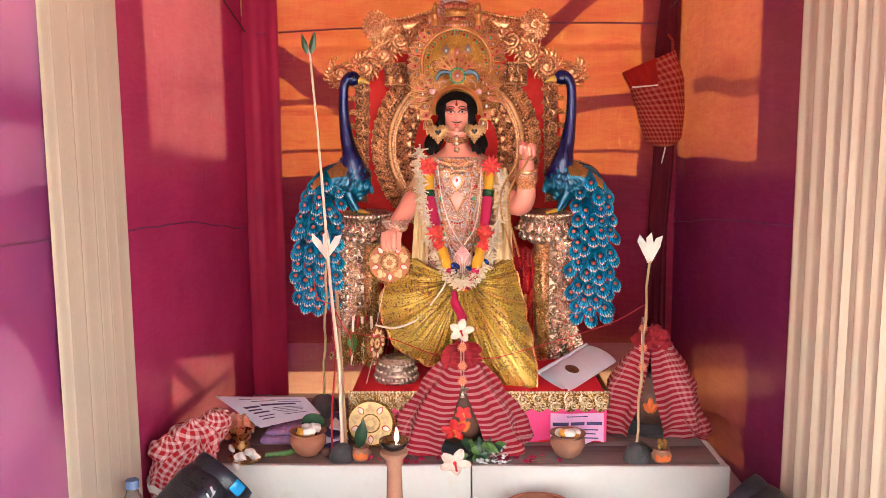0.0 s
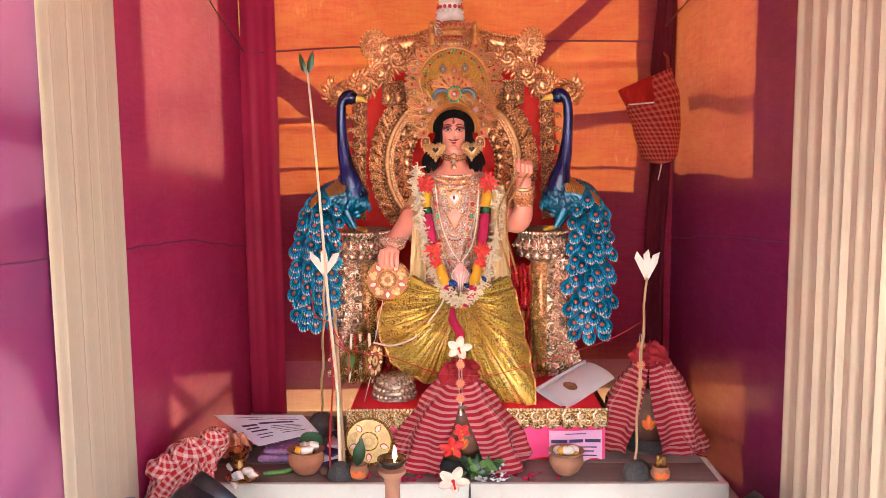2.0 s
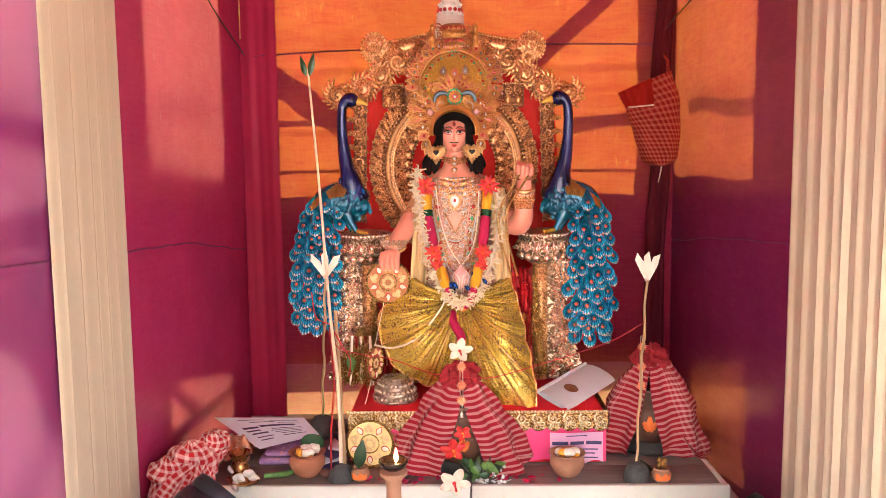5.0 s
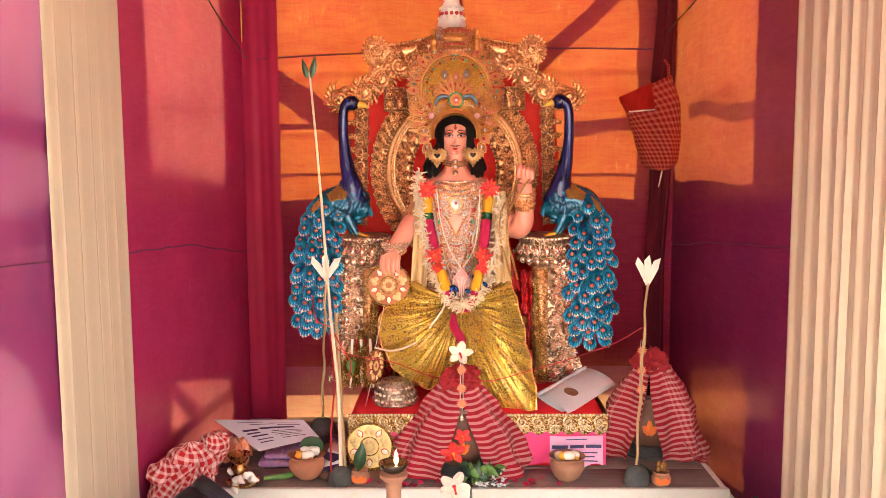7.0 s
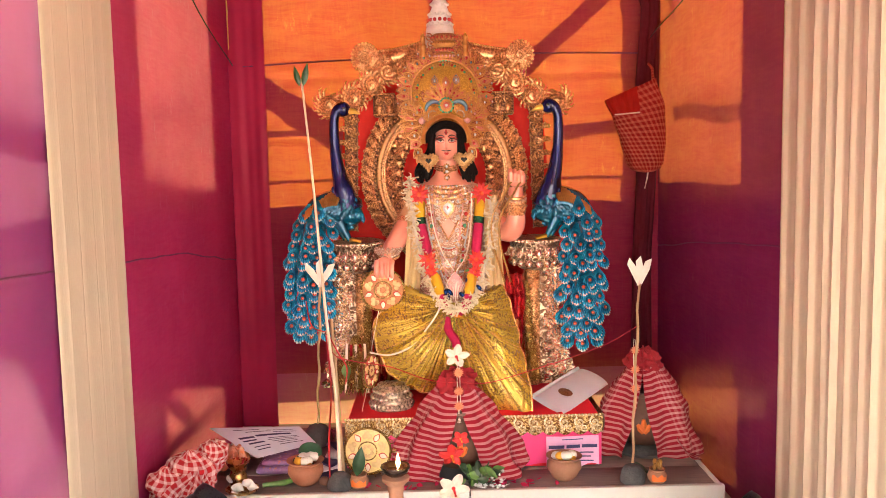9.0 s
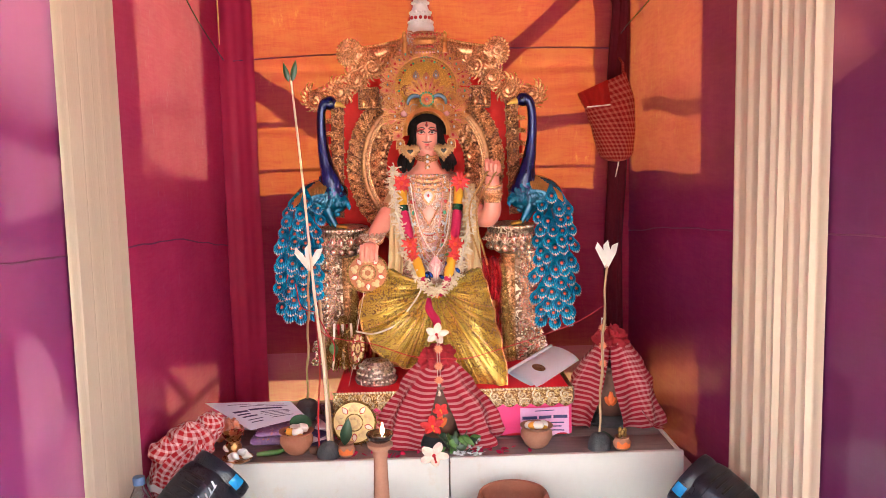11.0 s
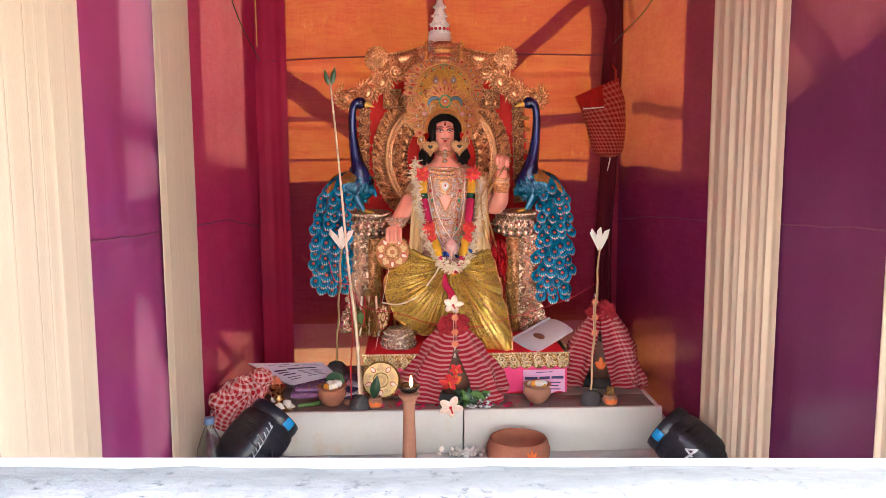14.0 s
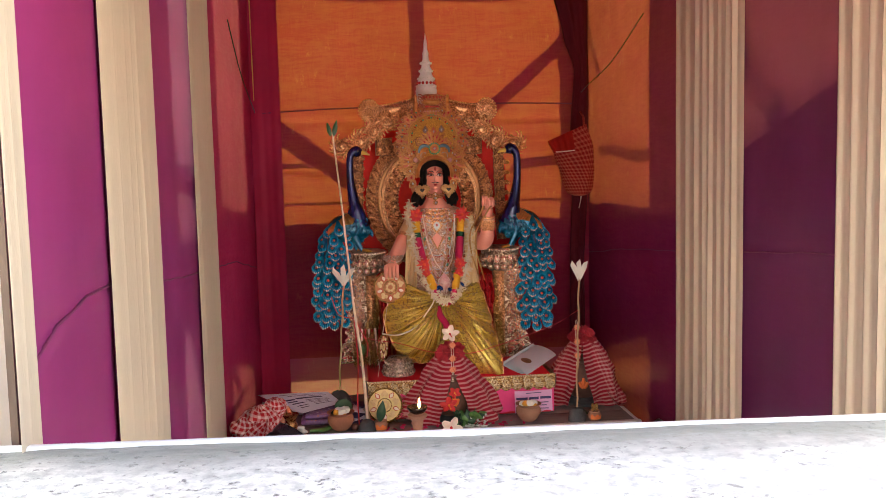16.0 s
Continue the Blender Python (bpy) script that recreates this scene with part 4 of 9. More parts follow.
for side in (-1, 1):
    def sx(x):
        return CX + side * x
    # upright lace posts beside the oval
    g = Geo()
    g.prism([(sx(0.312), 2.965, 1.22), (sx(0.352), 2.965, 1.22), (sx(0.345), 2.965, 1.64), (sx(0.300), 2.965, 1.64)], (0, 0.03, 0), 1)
    for i in range(9):
        z = 1.24 + i * 0.047
        x = lerp(0.335, 0.325, i / 8)
        scroll(g, (sx(x), 2.962, z), 0.019, 0.6 + i, side * (1 if i % 2 else -1))
        frond(g, (sx(x - 0.004), 2.962, z + 0.02), 0.034, side * -40, -side, 0, 4)
        frond(g, (sx(x + 0.008), 2.964, z), 0.036, side * 65, side, 0, 4)
    beads(g, [(sx(lerp(0.310, 0.299, i / 30)), 2.963, lerp(1.22, 1.64, i / 30)) for i in range(31)], 0.0035)
    part("lace_post", g, [M_GOLD, M_GOLDBED], throne, "gilded openwork post")
    # squared capital over the post
    g = Geo()
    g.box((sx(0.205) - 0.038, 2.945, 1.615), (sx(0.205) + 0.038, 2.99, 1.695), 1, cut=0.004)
    for dx in (-0.018, 0.018):
        scroll(g, (sx(0.205) + dx, 2.942, 1.668), 0.016, 1.57, 1 if dx > 0 else -1)
        g.ball((sx(0.205) + dx, 2.942, 1.64), (0.012, 0.006, 0.017), 0, 8, 6)
    beads(g, [(sx(0.205) - 0.034 + 0.0085 * i, 2.943, 1.622) for i in range(9)], 0.0045)
    beads(g, [(sx(0.205) - 0.034 + 0.0085 * i, 2.943, 1.692) for i in range(9)], 0.0045)
    part("capital", g, [M_GOLD, M_GOLDBED], throne)
    # crest bar with roundel
    g = Geo()
    def bar(u, v):
        t = u
        x = lerp(0.255, 0.06, t)
        zc = 1.812 - 0.018 * math.sin(t * math.pi * 0.6) + 0.05 * t
        h = lerp(0.024, 0.028, t)
        return (sx(x), 2.965 - 0.014 * math.sin(math.pi * v) ** 0.5, zc + lerp(-h, h, v))
    g.surf(bar, 14, 6)
    for v in (0.0, 1.0):
        beads(g, [tuple(Vector(bar(i / 22, v)) + Vector((0, -0.006, 0))) for i in range(23)], 0.005)
    part("crest_bar", g, M_GOLD, throne, "smooth pale gold bar edged with beads")
    for i in range(4):
        g = Geo()
        q = bar(0.15 + i * 0.22, 0.1)
        frond(g, (q[0], 2.955, q[2] - 0.03), 0.062, side * (-20 + 25 * (i % 2)), side * (1 if i % 2 else -1), 0, 5)
        frond(g, (q[0], 2.957, q[2] - 0.035), 0.05, side * 70, -side, 0, 5)
        part("acanthus", g, M_GOLD, throne)
    g = Geo()
    rc = (sx(0.268), 2.955, 1.818)
    g.surf(lambda u, v: (rc[0] + 0.044 * v * math.cos(2 * math.pi * u), rc[1] - 0.012 * (1 - v * v), rc[2] + 0.048 * v * math.sin(2 * math.pi * u)), 24, 5, 0, True)
    beads(g, ring_pts(rc, 0.045, 0.049, 22), 0.0058)
    scroll(g, (rc[0], rc[1] - 0.012, rc[2]), 0.026, 0.3, side, 0, 2.2)
    for i in range(8):
        leaf(g, (rc[0] + 0.012 * math.cos(i * 0.785), rc[1] - 0.008, rc[2] + 0.012 * math.sin(i * 0.785)), 0.008, 0.026, 90 - math.degrees(i * 0.785), 0)
    part("roundel", g, M_GOLDLITE, throne, "beaded gilded roundel")
    # chain of leafy scrolls falling from the crest to the wing tip
    for x, z, size, turn, hand in ((0.188, 1.770, 0.036, 150, 1), (0.246, 1.724, 0.038, 120, -1), (0.308, 1.680, 0.040, 100, -1), (0.396, 1.658, 0.038, 60, -1)):
        g = Geo()
        leafy_scroll(g, (sx(x), 2.955, z), size, (radians(turn) if side > 0 else math.pi - radians(turn)), hand * side)
        part("leaf_scroll", g, M_GOLD, throne)
    # arm: scalloped capital on chased posts
    ax = sx(0.298) if side > 0 else sx(0.30)
    g = Geo()
    prof = [(0.55, -0.105), (0.80, -0.09), (0.93, -0.075), (0.99, -0.06), (0.96, -0.04), (1.0, -0.018), (1.04, -0.008), (1.02, 0.0), (0.9, 0.003)]
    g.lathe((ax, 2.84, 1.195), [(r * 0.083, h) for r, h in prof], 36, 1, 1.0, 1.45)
    beads(g, [(ax + 0.086 * math.cos(a), 2.84 + 0.124 * math.sin(a), 1.19) for a in (2 * math.pi * i / 40 for i in range(40))], 0.005)
    for i in range(16):
        a = 2 * math.pi * i / 16
        c = (ax + 0.078 * math.cos(a), 2.84 + 0.112 * math.sin(a), 1.117)
        g.ball(c, (0.014, 0.014, 0.014), 0, 8, 5)
        m = Matrix.Translation((ax + 0.0835 * math.cos(a), 2.84 + 0.12 * math.sin(a), 1.15))
        g.ball(m.translation, (0.011, 0.011, 0.018), 0, 8, 5)
    for i in range(18):
        a = math.pi * (1 + i / 17)
        frond(g, (ax + 0.082 * math.cos(a), 2.84 + 0.119 * math.sin(a), 1.168), 0.034, 180 + 20 * (i % 2), 1 if i % 2 else -1, 0, 4)
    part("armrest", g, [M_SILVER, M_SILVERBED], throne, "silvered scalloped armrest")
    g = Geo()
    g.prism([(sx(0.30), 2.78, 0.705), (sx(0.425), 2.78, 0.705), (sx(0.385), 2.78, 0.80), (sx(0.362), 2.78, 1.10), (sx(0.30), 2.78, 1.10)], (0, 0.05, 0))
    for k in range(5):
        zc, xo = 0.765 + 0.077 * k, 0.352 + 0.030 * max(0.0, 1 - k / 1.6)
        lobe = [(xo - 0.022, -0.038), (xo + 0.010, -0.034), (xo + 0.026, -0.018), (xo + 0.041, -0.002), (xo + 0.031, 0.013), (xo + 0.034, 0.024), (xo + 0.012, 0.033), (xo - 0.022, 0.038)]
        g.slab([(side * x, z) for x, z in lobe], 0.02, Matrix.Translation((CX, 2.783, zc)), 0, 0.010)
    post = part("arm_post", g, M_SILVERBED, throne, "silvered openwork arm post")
    g = Geo()
    for i in range(9):
        z = 0.72 + i * 0.044
        x = lerp(0.380, 0.345, min(1, i / 3))
        frond(g, (sx(x - 0.01), 2.778, z), 0.055, side * 70, side, 0, 5)
        frond(g, (sx(x - 0.012), 2.777, z + 0.014), 0.045, side * 25, -side, 0, 5)
        frond(g, (sx(0.320), 2.774, z), 0.040, side * (20 + 50 * (i % 2)), side * (1 if i % 2 else -1), 0, 5)
        frond(g, (sx(0.350), 2.773, z + 0.018), 0.034, side * (-60 + 70 * (i % 2)), -side, 0, 5)
        scroll(g, (sx(0.334), 2.772, z + 0.022), 0.011, i * 1.7, -side, 0, 1.4)
    for k in range(5):
        zc, xo = 0.765 + 0.077 * k, 0.352 + 0.030 * max(0.0, 1 - k / 1.6)
        for q, (dx, dz) in enumerate(((0.026, -0.02), (0.038, 0.0), (0.030, 0.018), (0.012, 0.030))):
            scroll(g, (sx(xo + dx - 0.006), 2.776, zc + dz), 0.0115, q * 1.4 + k, side * (1 if q % 2 else -1), 0, 1.3)
        g.ball((sx(xo + 0.008), 2.772, zc), (0.011, 0.008, 0.014), 0, 8, 6)
    tagged(part("leaf_relief", g, M_SILVER, post, "bright silvered leaves and coils"), kind="stuff")
    g = Geo()
    g.box((sx(0.284) - 0.024, 2.775, 0.70), (sx(0.284) + 0.024, 2.84, 1.10), cut=0.006)
    for i in range(22):
        g.ball((sx(0.297), 2.773, 0.72 + i * 0.0175), (0.008, 0.006, 0.0075), 0, 6, 4)
        g.ball((sx(0.275), 2.773, 0.72 + i * 0.0175), (0.010, 0.006, 0.0075), 0, 6, 4)
    part("arm_column", g, M_GOLD, throne, "gilded ribbed arm column")
    # foil strips hanging inside the arm
    g = Geo()
    g.surf(lambda u, v: (sx(lerp(0.165, 0.248, u) + 0.012 * v + 0.006 * math.sin(v * 7)), 2.728 + 0.016 * math.sin(u * 19 + v * 2) + 0.009 * math.sin(v * 21 + u * 6) + 0.006 * math.sin(v * 43 - u * 9), lerp(1.09, 0.722, v) + 0.004 * math.sin(u * 20)), 30, 44)
    part("foil_drape", g, M_REDTINSEL, throne, "crinkled red foil strip")
    g = Geo()
    rt = random.Random(5 + side)
    for i in range(420):
        z = rt.uniform(0.73, 1.04)
        x = 0.258 + 0.030 * (1.02 - z) / 0.3 + rt.uniform(-0.016, 0.016)
        p = Vector((sx(x), 2.75 + rt.uniform(-0.012, 0.012), z))
        d = Vector((rt.uniform(-1, 1), rt.uniform(-0.9, 0.2), rt.uniform(-1.2, 0.5))).normalized() * rt.uniform(0.012, 0.026)
        g.tube([p, p + d], [0.0012, 0.0007], 3)
    g.tube([(sx(0.256), 2.752, 1.06), (sx(0.268), 2.750, 0.9), (sx(0.290), 2.750, 0.73)], [0.010, 0.013, 0.016], 8)
    part("tinsel", g, M_TINSEL, throne, "bushy gold tinsel cord")

# ---- peacock figures on the armrests ----
def peacock(side, tail_end, tail_x, label):
    """A standing bird figure with a hanging train of eyed feathers, one modelled shape."""
    s = Geo()
    X = lambda x: -0.01 + side * x
    # 0 neck, 1 teal body, 2 feather, 3 backing, 4 copper, 6 gold back, 7 beak, 8 black
    rbk = random.Random(31)
    neck = smooth_line([(0.318, 2.775, 1.625), (0.338, 2.772, 1.634), (0.360, 2.77, 1.615), (0.366, 2.77, 1.57), (0.364, 2.77, 1.50), (0.355, 2.77, 1.43), (0.342, 2.77, 1.37), (0.333, 2.785, 1.315)], 5)
    n = len(neck)
    s.tube([(X(p.x), p.y, p.z) for p in neck], [curve_at([(0, 0.013), (0.1, 0.022), (0.2, 0.020), (0.32, 0.0150), (0.55, 0.0168), (0.75, 0.024), (0.9, 0.037), (1, 0.052)], i / (n - 1))[0] for i in range(n)], 16, 0)
    s.ball((X(0.366), 2.797, 1.300), (0.088, 0.060, 0.052), 1, 24, 14, Matrix.Rotation(radians(side * -14), 3, "Y"))
    for i in range(60):
        a, b = rbk.uniform(-1.1, 1.1), rbk.uniform(0.0, 1.0)
        z = lerp(1.285, 1.385, b)
        r = lerp(0.054, 0.030, b)
        xc = lerp(0.326, 0.344, b)
        leaf(s, (X(xc + r * math.sin(a) * 0.96), 2.785 - r * math.cos(a) * 0.96 - 0.008 * b, z), 0.008, 0.026, 180 + rbk.uniform(-25, 25), 1 if b < 0.75 else 0, 0.003, 0.002, 12)
    s.ball((X(0.335), 2.772, 1.630), (0.027, 0.022, 0.022), 0, 14, 10)
    s.tube([(X(0.318), 2.77, 1.627), (X(0.298), 2.768, 1.624), (X(0.279), 2.766, 1.615)], [0.0125, 0.009, 0.002], 10, 7)
    s.ball((X(0.329), 2.751, 1.633), 0.0048, 8, 8, 6)
    # body, broad chest to rump
    body = smooth_line([(0.305, 2.79, 1.285), (0.325, 2.80, 1.305), (0.36, 2.80, 1.31), (0.40, 2.795, 1.305), (0.43, 2.785, 1.29), (0.45, 2.775, 1.265)], 4)
    nb = len(body)
    s.tube([(X(p.x), p.y, p.z) for p in body], [curve_at([(0, 0.018), (0.15, 0.05), (0.4, 0.062), (0.7, 0.055), (1, 0.035)], i / (nb - 1))[0] for i in range(nb)], 18, 1)
    rb = random.Random(11)
    for i in range(130):
        t, a = rb.uniform(0.05, 0.9), rb.uniform(-2.6, 0.4)
        p = body[int(t * (nb - 1))]
        r = curve_at([(0, 0.018), (0.15, 0.05), (0.4, 0.062), (0.7, 0.055), (1, 0.035)], t)[0]
        c = Vector((X(p.x), p.y - r * abs(math.cos(a)) * 0.97, p.z + r * math.sin(a) * 0.9))
        leaf(s, c, 0.009, 0.026, side * rb.uniform(95, 140), 1, 0.004)
    for i in range(16):
        t = i / 15
        x0, z0 = lerp(0.345, 0.448, t), 1.355 - 0.045 * t * t
        s.tube([(X(x0), 2.775, z0 + 0.008), (X(x0 + 0.012), 2.745, z0 - 0.012), (X(x0 + 0.018), 2.735, z0 - 0.034)], [0.008, 0.0075, 0.003], 6, 6)
    s.ball((X(0.40), 2.79, 1.335), (0.06, 0.03, 0.028), 6, 14, 8, Matrix.Rotation(radians(side * 20), 3, "Y"))
    # legs and claws
    for dx, dy in ((0.0, -0.025), (0.02, 0.02)):
        s.tube([(X(0.355 + dx), 2.79 + dy, 1.265), (X(0.335 + dx), 2.785 + dy, 1.225), (X(0.322 + dx), 2.78 + dy, 1.203)], [0.022, 0.012, 0.008], 8, 1)
        for k in (-1, 0, 1):
            s.tube([(X(0.322 + dx), 2.78 + dy, 1.207), (X(0.302 + dx), 2.765 + dy + 0.012 * k, 1.206), (X(0.285 + dx), 2.757 + dy + 0.018 * k, 1.202)], [0.007, 0.006, 0.003], 6, 7)
    # train
    top = 1.30
    def spine(v):
        return (curve_at([(0, 0.425), (0.15, 0.440), (0.5, tail_x), (1, tail_x)], v)[0], 2.745 - 0.03 * math.sin(v * 2.2), lerp(top, tail_end + 0.02, v))
    def wide(v):
        return curve_at([(0, 0.034), (0.15, 0.044), (0.5, 0.050), (0.8, 0.050), (0.93, 0.043), (1, 0.026)], v)[0]
    def train(u, v):
        x, y, z = spine(v)
        b = 2 * u - 1
        return (X(x + b * wide(v) * 0.86), y + 0.035 * b * b + 0.016, z + 0.02 * b * b * v + 0.02)
    s.surf(train, 10, 16, 3)
    s.surf(lambda u, v: tuple(Vector(train(u, v)) + Vector((0, 0.03 * (1 - (2 * u - 1) ** 2) + 0.004, 0))), 10, 16, 3)
    # one feather: a drop with a cut, jagged lower edge
    half = [(0.004, 0.0), (0.009, 0.012), (0.0145, 0.024), (0.0178, 0.034), (0.0192, 0.039), (0.0172, 0.0415), (0.0178, 0.0465), (0.0143, 0.0475), (0.0138, 0.053), (0.0098, 0.0525), (0.0082, 0.058), (0.0045, 0.0562), (0.0020, 0.0605)]
    outline = [(0.0, -0.001)] + half + [(0.0, 0.058)] + [(-x, z) for x, z in reversed(half)]
    rows = 13
    for j in range(rows - 1, -1, -1):
        v = 0.02 + 0.98 * j / (rows - 1)
        cnt = 3 if j in (0, 1, rows - 1) else 4
        for k in range(cnt):
            b = lerp(-0.88, 0.88, (k + (0.16 if j % 2 else -0.16)) / (cnt - 1)) + rb.uniform(-0.08, 0.08)
            x, y, z = spine(v)
            z += rb.uniform(-0.010, 0.010)
            size = lerp(1.10, 1.28, v) * rb.uniform(0.92, 1.08)
            ang = 180 - side * b * lerp(16, 20, v) + rb.uniform(-9, 9)
            c = Vector((X(x + b * wide(v)), y + 0.030 * b * b - 0.003 * (k % 2) - 0.002, z + 0.036))
            m = Matrix.Translation(c) @ Matrix.Rotation(radians(side * b * 26 + rb.uniform(-8, 8)), 4, "Z") @ Matrix.Rotation(radians(ang), 4, "Y") @ Matrix.Rotation(radians(21 + rb.uniform(-5, 5)), 4, "X") @ Matrix.Diagonal((size * 0.98, 1, size, 1))
            s.slab(outline, 0.0022, m, 2, 0.0045)
            rot = m.to_3x3()
            s.ball(m @ Vector((0, -0.0050, 0.0365)), (0.0052, 0.0034, 0.0052), 4, 10, 6, rot)
    return thing("peacock_figure", s, [M_NECK, M_TEAL, M_FEATHER, M_NAVY, M_COPPER, M_BLACKP, M_OLDGOLD, M_BEAK, M_BLACKP], label, "bird figure", "peacock figures on the throne")


peacock(-1, 0.888, 0.458, "glossy blue bird figure with shorter eyed feather train on armrest")
peacock(1, 0.848, 0.438, "glossy blue bird figure with long eyed feather train on the armrest")

# ---- pedestal ----
M_GOLDBAND = chased("gold lace", (0.62, 0.40, 0.16), (0.18, 0.08, 0.02), 0.3, 110.0, 0.002, 0.5)
M_LACE = surface("bright lace relief", (0.88, 0.72, 0.48), (0.68, 0.48, 0.26), 0.26, 0.5, 200, 25, 0.0005)
PED_Y = 2.43
pedestal = base("pedestal", (0.05, PED_Y, TOP_Z), "low pedestal covered in red cloth with gold lace border", "pedestal")
g = Geo()
g.box((-0.325, PED_Y + 0.006, TOP_Z + 0.001), (0.425, 3.11, 0.699), cut=0.006)
part("top_cloth", g, M_REDCLOTH, pedestal, "red cloth over the top")
g = Geo()
def skirt(u, v):
    return (lerp(-0.329, 0.428, u), PED_Y - 0.002 + 0.004 * math.sin(u * 60) * v, lerp(0.66, TOP_Z + 0.012 + 0.004 * math.sin(u * 17), v))
g.surf(skirt, 60, 6)
g.surf(lambda u, v: (0.429, lerp(PED_Y, 3.08, u), lerp(0.66, TOP_Z + 0.012, v)), 10, 3)
part("skirt", g, M_PINKCLOTH, pedestal, "bright pink satin skirt")
g = Geo()
def lace(u, v):
    drop = 0.011 * abs(math.sin(u * math.pi * 17))
    return (lerp(-0.331, 0.432, u), PED_Y - 0.007 - 0.005 * math.sin(math.pi * v), lerp(0.704, 0.652 - drop, v))
g.surf(lace, 170, 6)
g.surf(lambda u, v: (0.4335 + 0.004 * math.sin(math.pi * v), lerp(PED_Y - 0.006, 3.0, u), lerp(0.704, 0.652 - 0.011 * abs(math.sin(u * math.pi * 12)), v)), 100, 5)
for i in range(17):
    x = lerp(-0.331, 0.432, (i + 0.5) / 17)
    scroll(g, (x - 0.004, PED_Y - 0.014, 0.682), 0.0155, 2.0, 1, 1, 1.4)
    scroll(g, (x + 0.011, PED_Y - 0.014, 0.664), 0.0115, -1.0, -1, 1, 1.3)
    frond(g, (x - 0.012, PED_Y - 0.014, 0.676), 0.026, 165, 1, 1, 4)
beads(g, [(lerp(-0.330, 0.431, i / 76), PED_Y - 0.011, 0.702) for i in range(77)], 0.0046, 1)
part("lace_border", g, [M_GOLDBAND, M_LACE], pedestal, "embossed gold lace border")

M_STOOL = surface("worn silvered stool", (0.50, 0.40, 0.31), (0.24, 0.17, 0.12), 0.28, 0.65, 140, 25, 0.001)
g = Geo()
FS = (-0.200, 2.56, 0.70)
g.lathe(FS, [(r * 0.78, z * 0.85) for r, z in ((0.084, 0.0), (0.088, 0.006), (0.085, 0.014), (0.080, 0.018), (0.083, 0.024), (0.081, 0.036), (0.075, 0.042), (0.074, 0.052), (0.069, 0.058), (0.066, 0.070), (0.058, 0.078), (0.054, 0.086), (0.0, 0.092))], 40)
for z, r, n, br in ((0.714, 0.0645, 26, 0.0074), (0.7345, 0.060, 24, 0.0070), (0.754, 0.053, 22, 0.0064)):
    beads(g, [(FS[0] + r * math.cos(a), FS[1] + r * math.sin(a), z) for a in (2 * math.pi * i / n for i in range(n))], br)
thing("footstool", g, M_STOOL, "round silvered footstool with beaded rings on the pedestal", "footstool")

# ---- the seated figure: one plain shape ----
M_SKIN = surface("pink clay paint", (0.90, 0.37, 0.27), (0.86, 0.31, 0.22), 0.36, 0, 80, 7, 0.0003, coat=0.25)
M_HAIR = surface("black jute hair", (0.004, 0.003, 0.003), (0.010, 0.007, 0.006), 0.7, 0, 200, 30, 0.004, 0.2, stretch=(1, 1, 0.3))
M_VEST = chased("jewelled vest", (0.80, 0.56, 0.42), (0.42, 0.20, 0.13), 0.30, 125.0, 0.0020, 0.3, (0.90, 0.80, 0.68))
M_SHAWL = surface("cream gold cloth", (0.78, 0.56, 0.29), (0.64, 0.42, 0.19), 0.5, 0.1, 300, 8, 0.0006)
M_GEMRED = surface("red stone", (0.6, 0.05, 0.05), None, 0.2, coat=0.5)
M_GEMPINK = surface("pink stone", (0.85, 0.42, 0.40), None, 0.2, coat=0.5)
M_GEMGREEN = surface("green stone", (0.12, 0.5, 0.26), None, 0.2, coat=0.5)
M_GEMBLUE = surface("blue stone", (0.05, 0.18, 0.5), None, 0.2, coat=0.5)
M_GEMWHITE = surface("clear stone", (0.85, 0.86, 0.85), (0.6, 0.62, 0.62), 0.12, 0.3, coat=0.6)


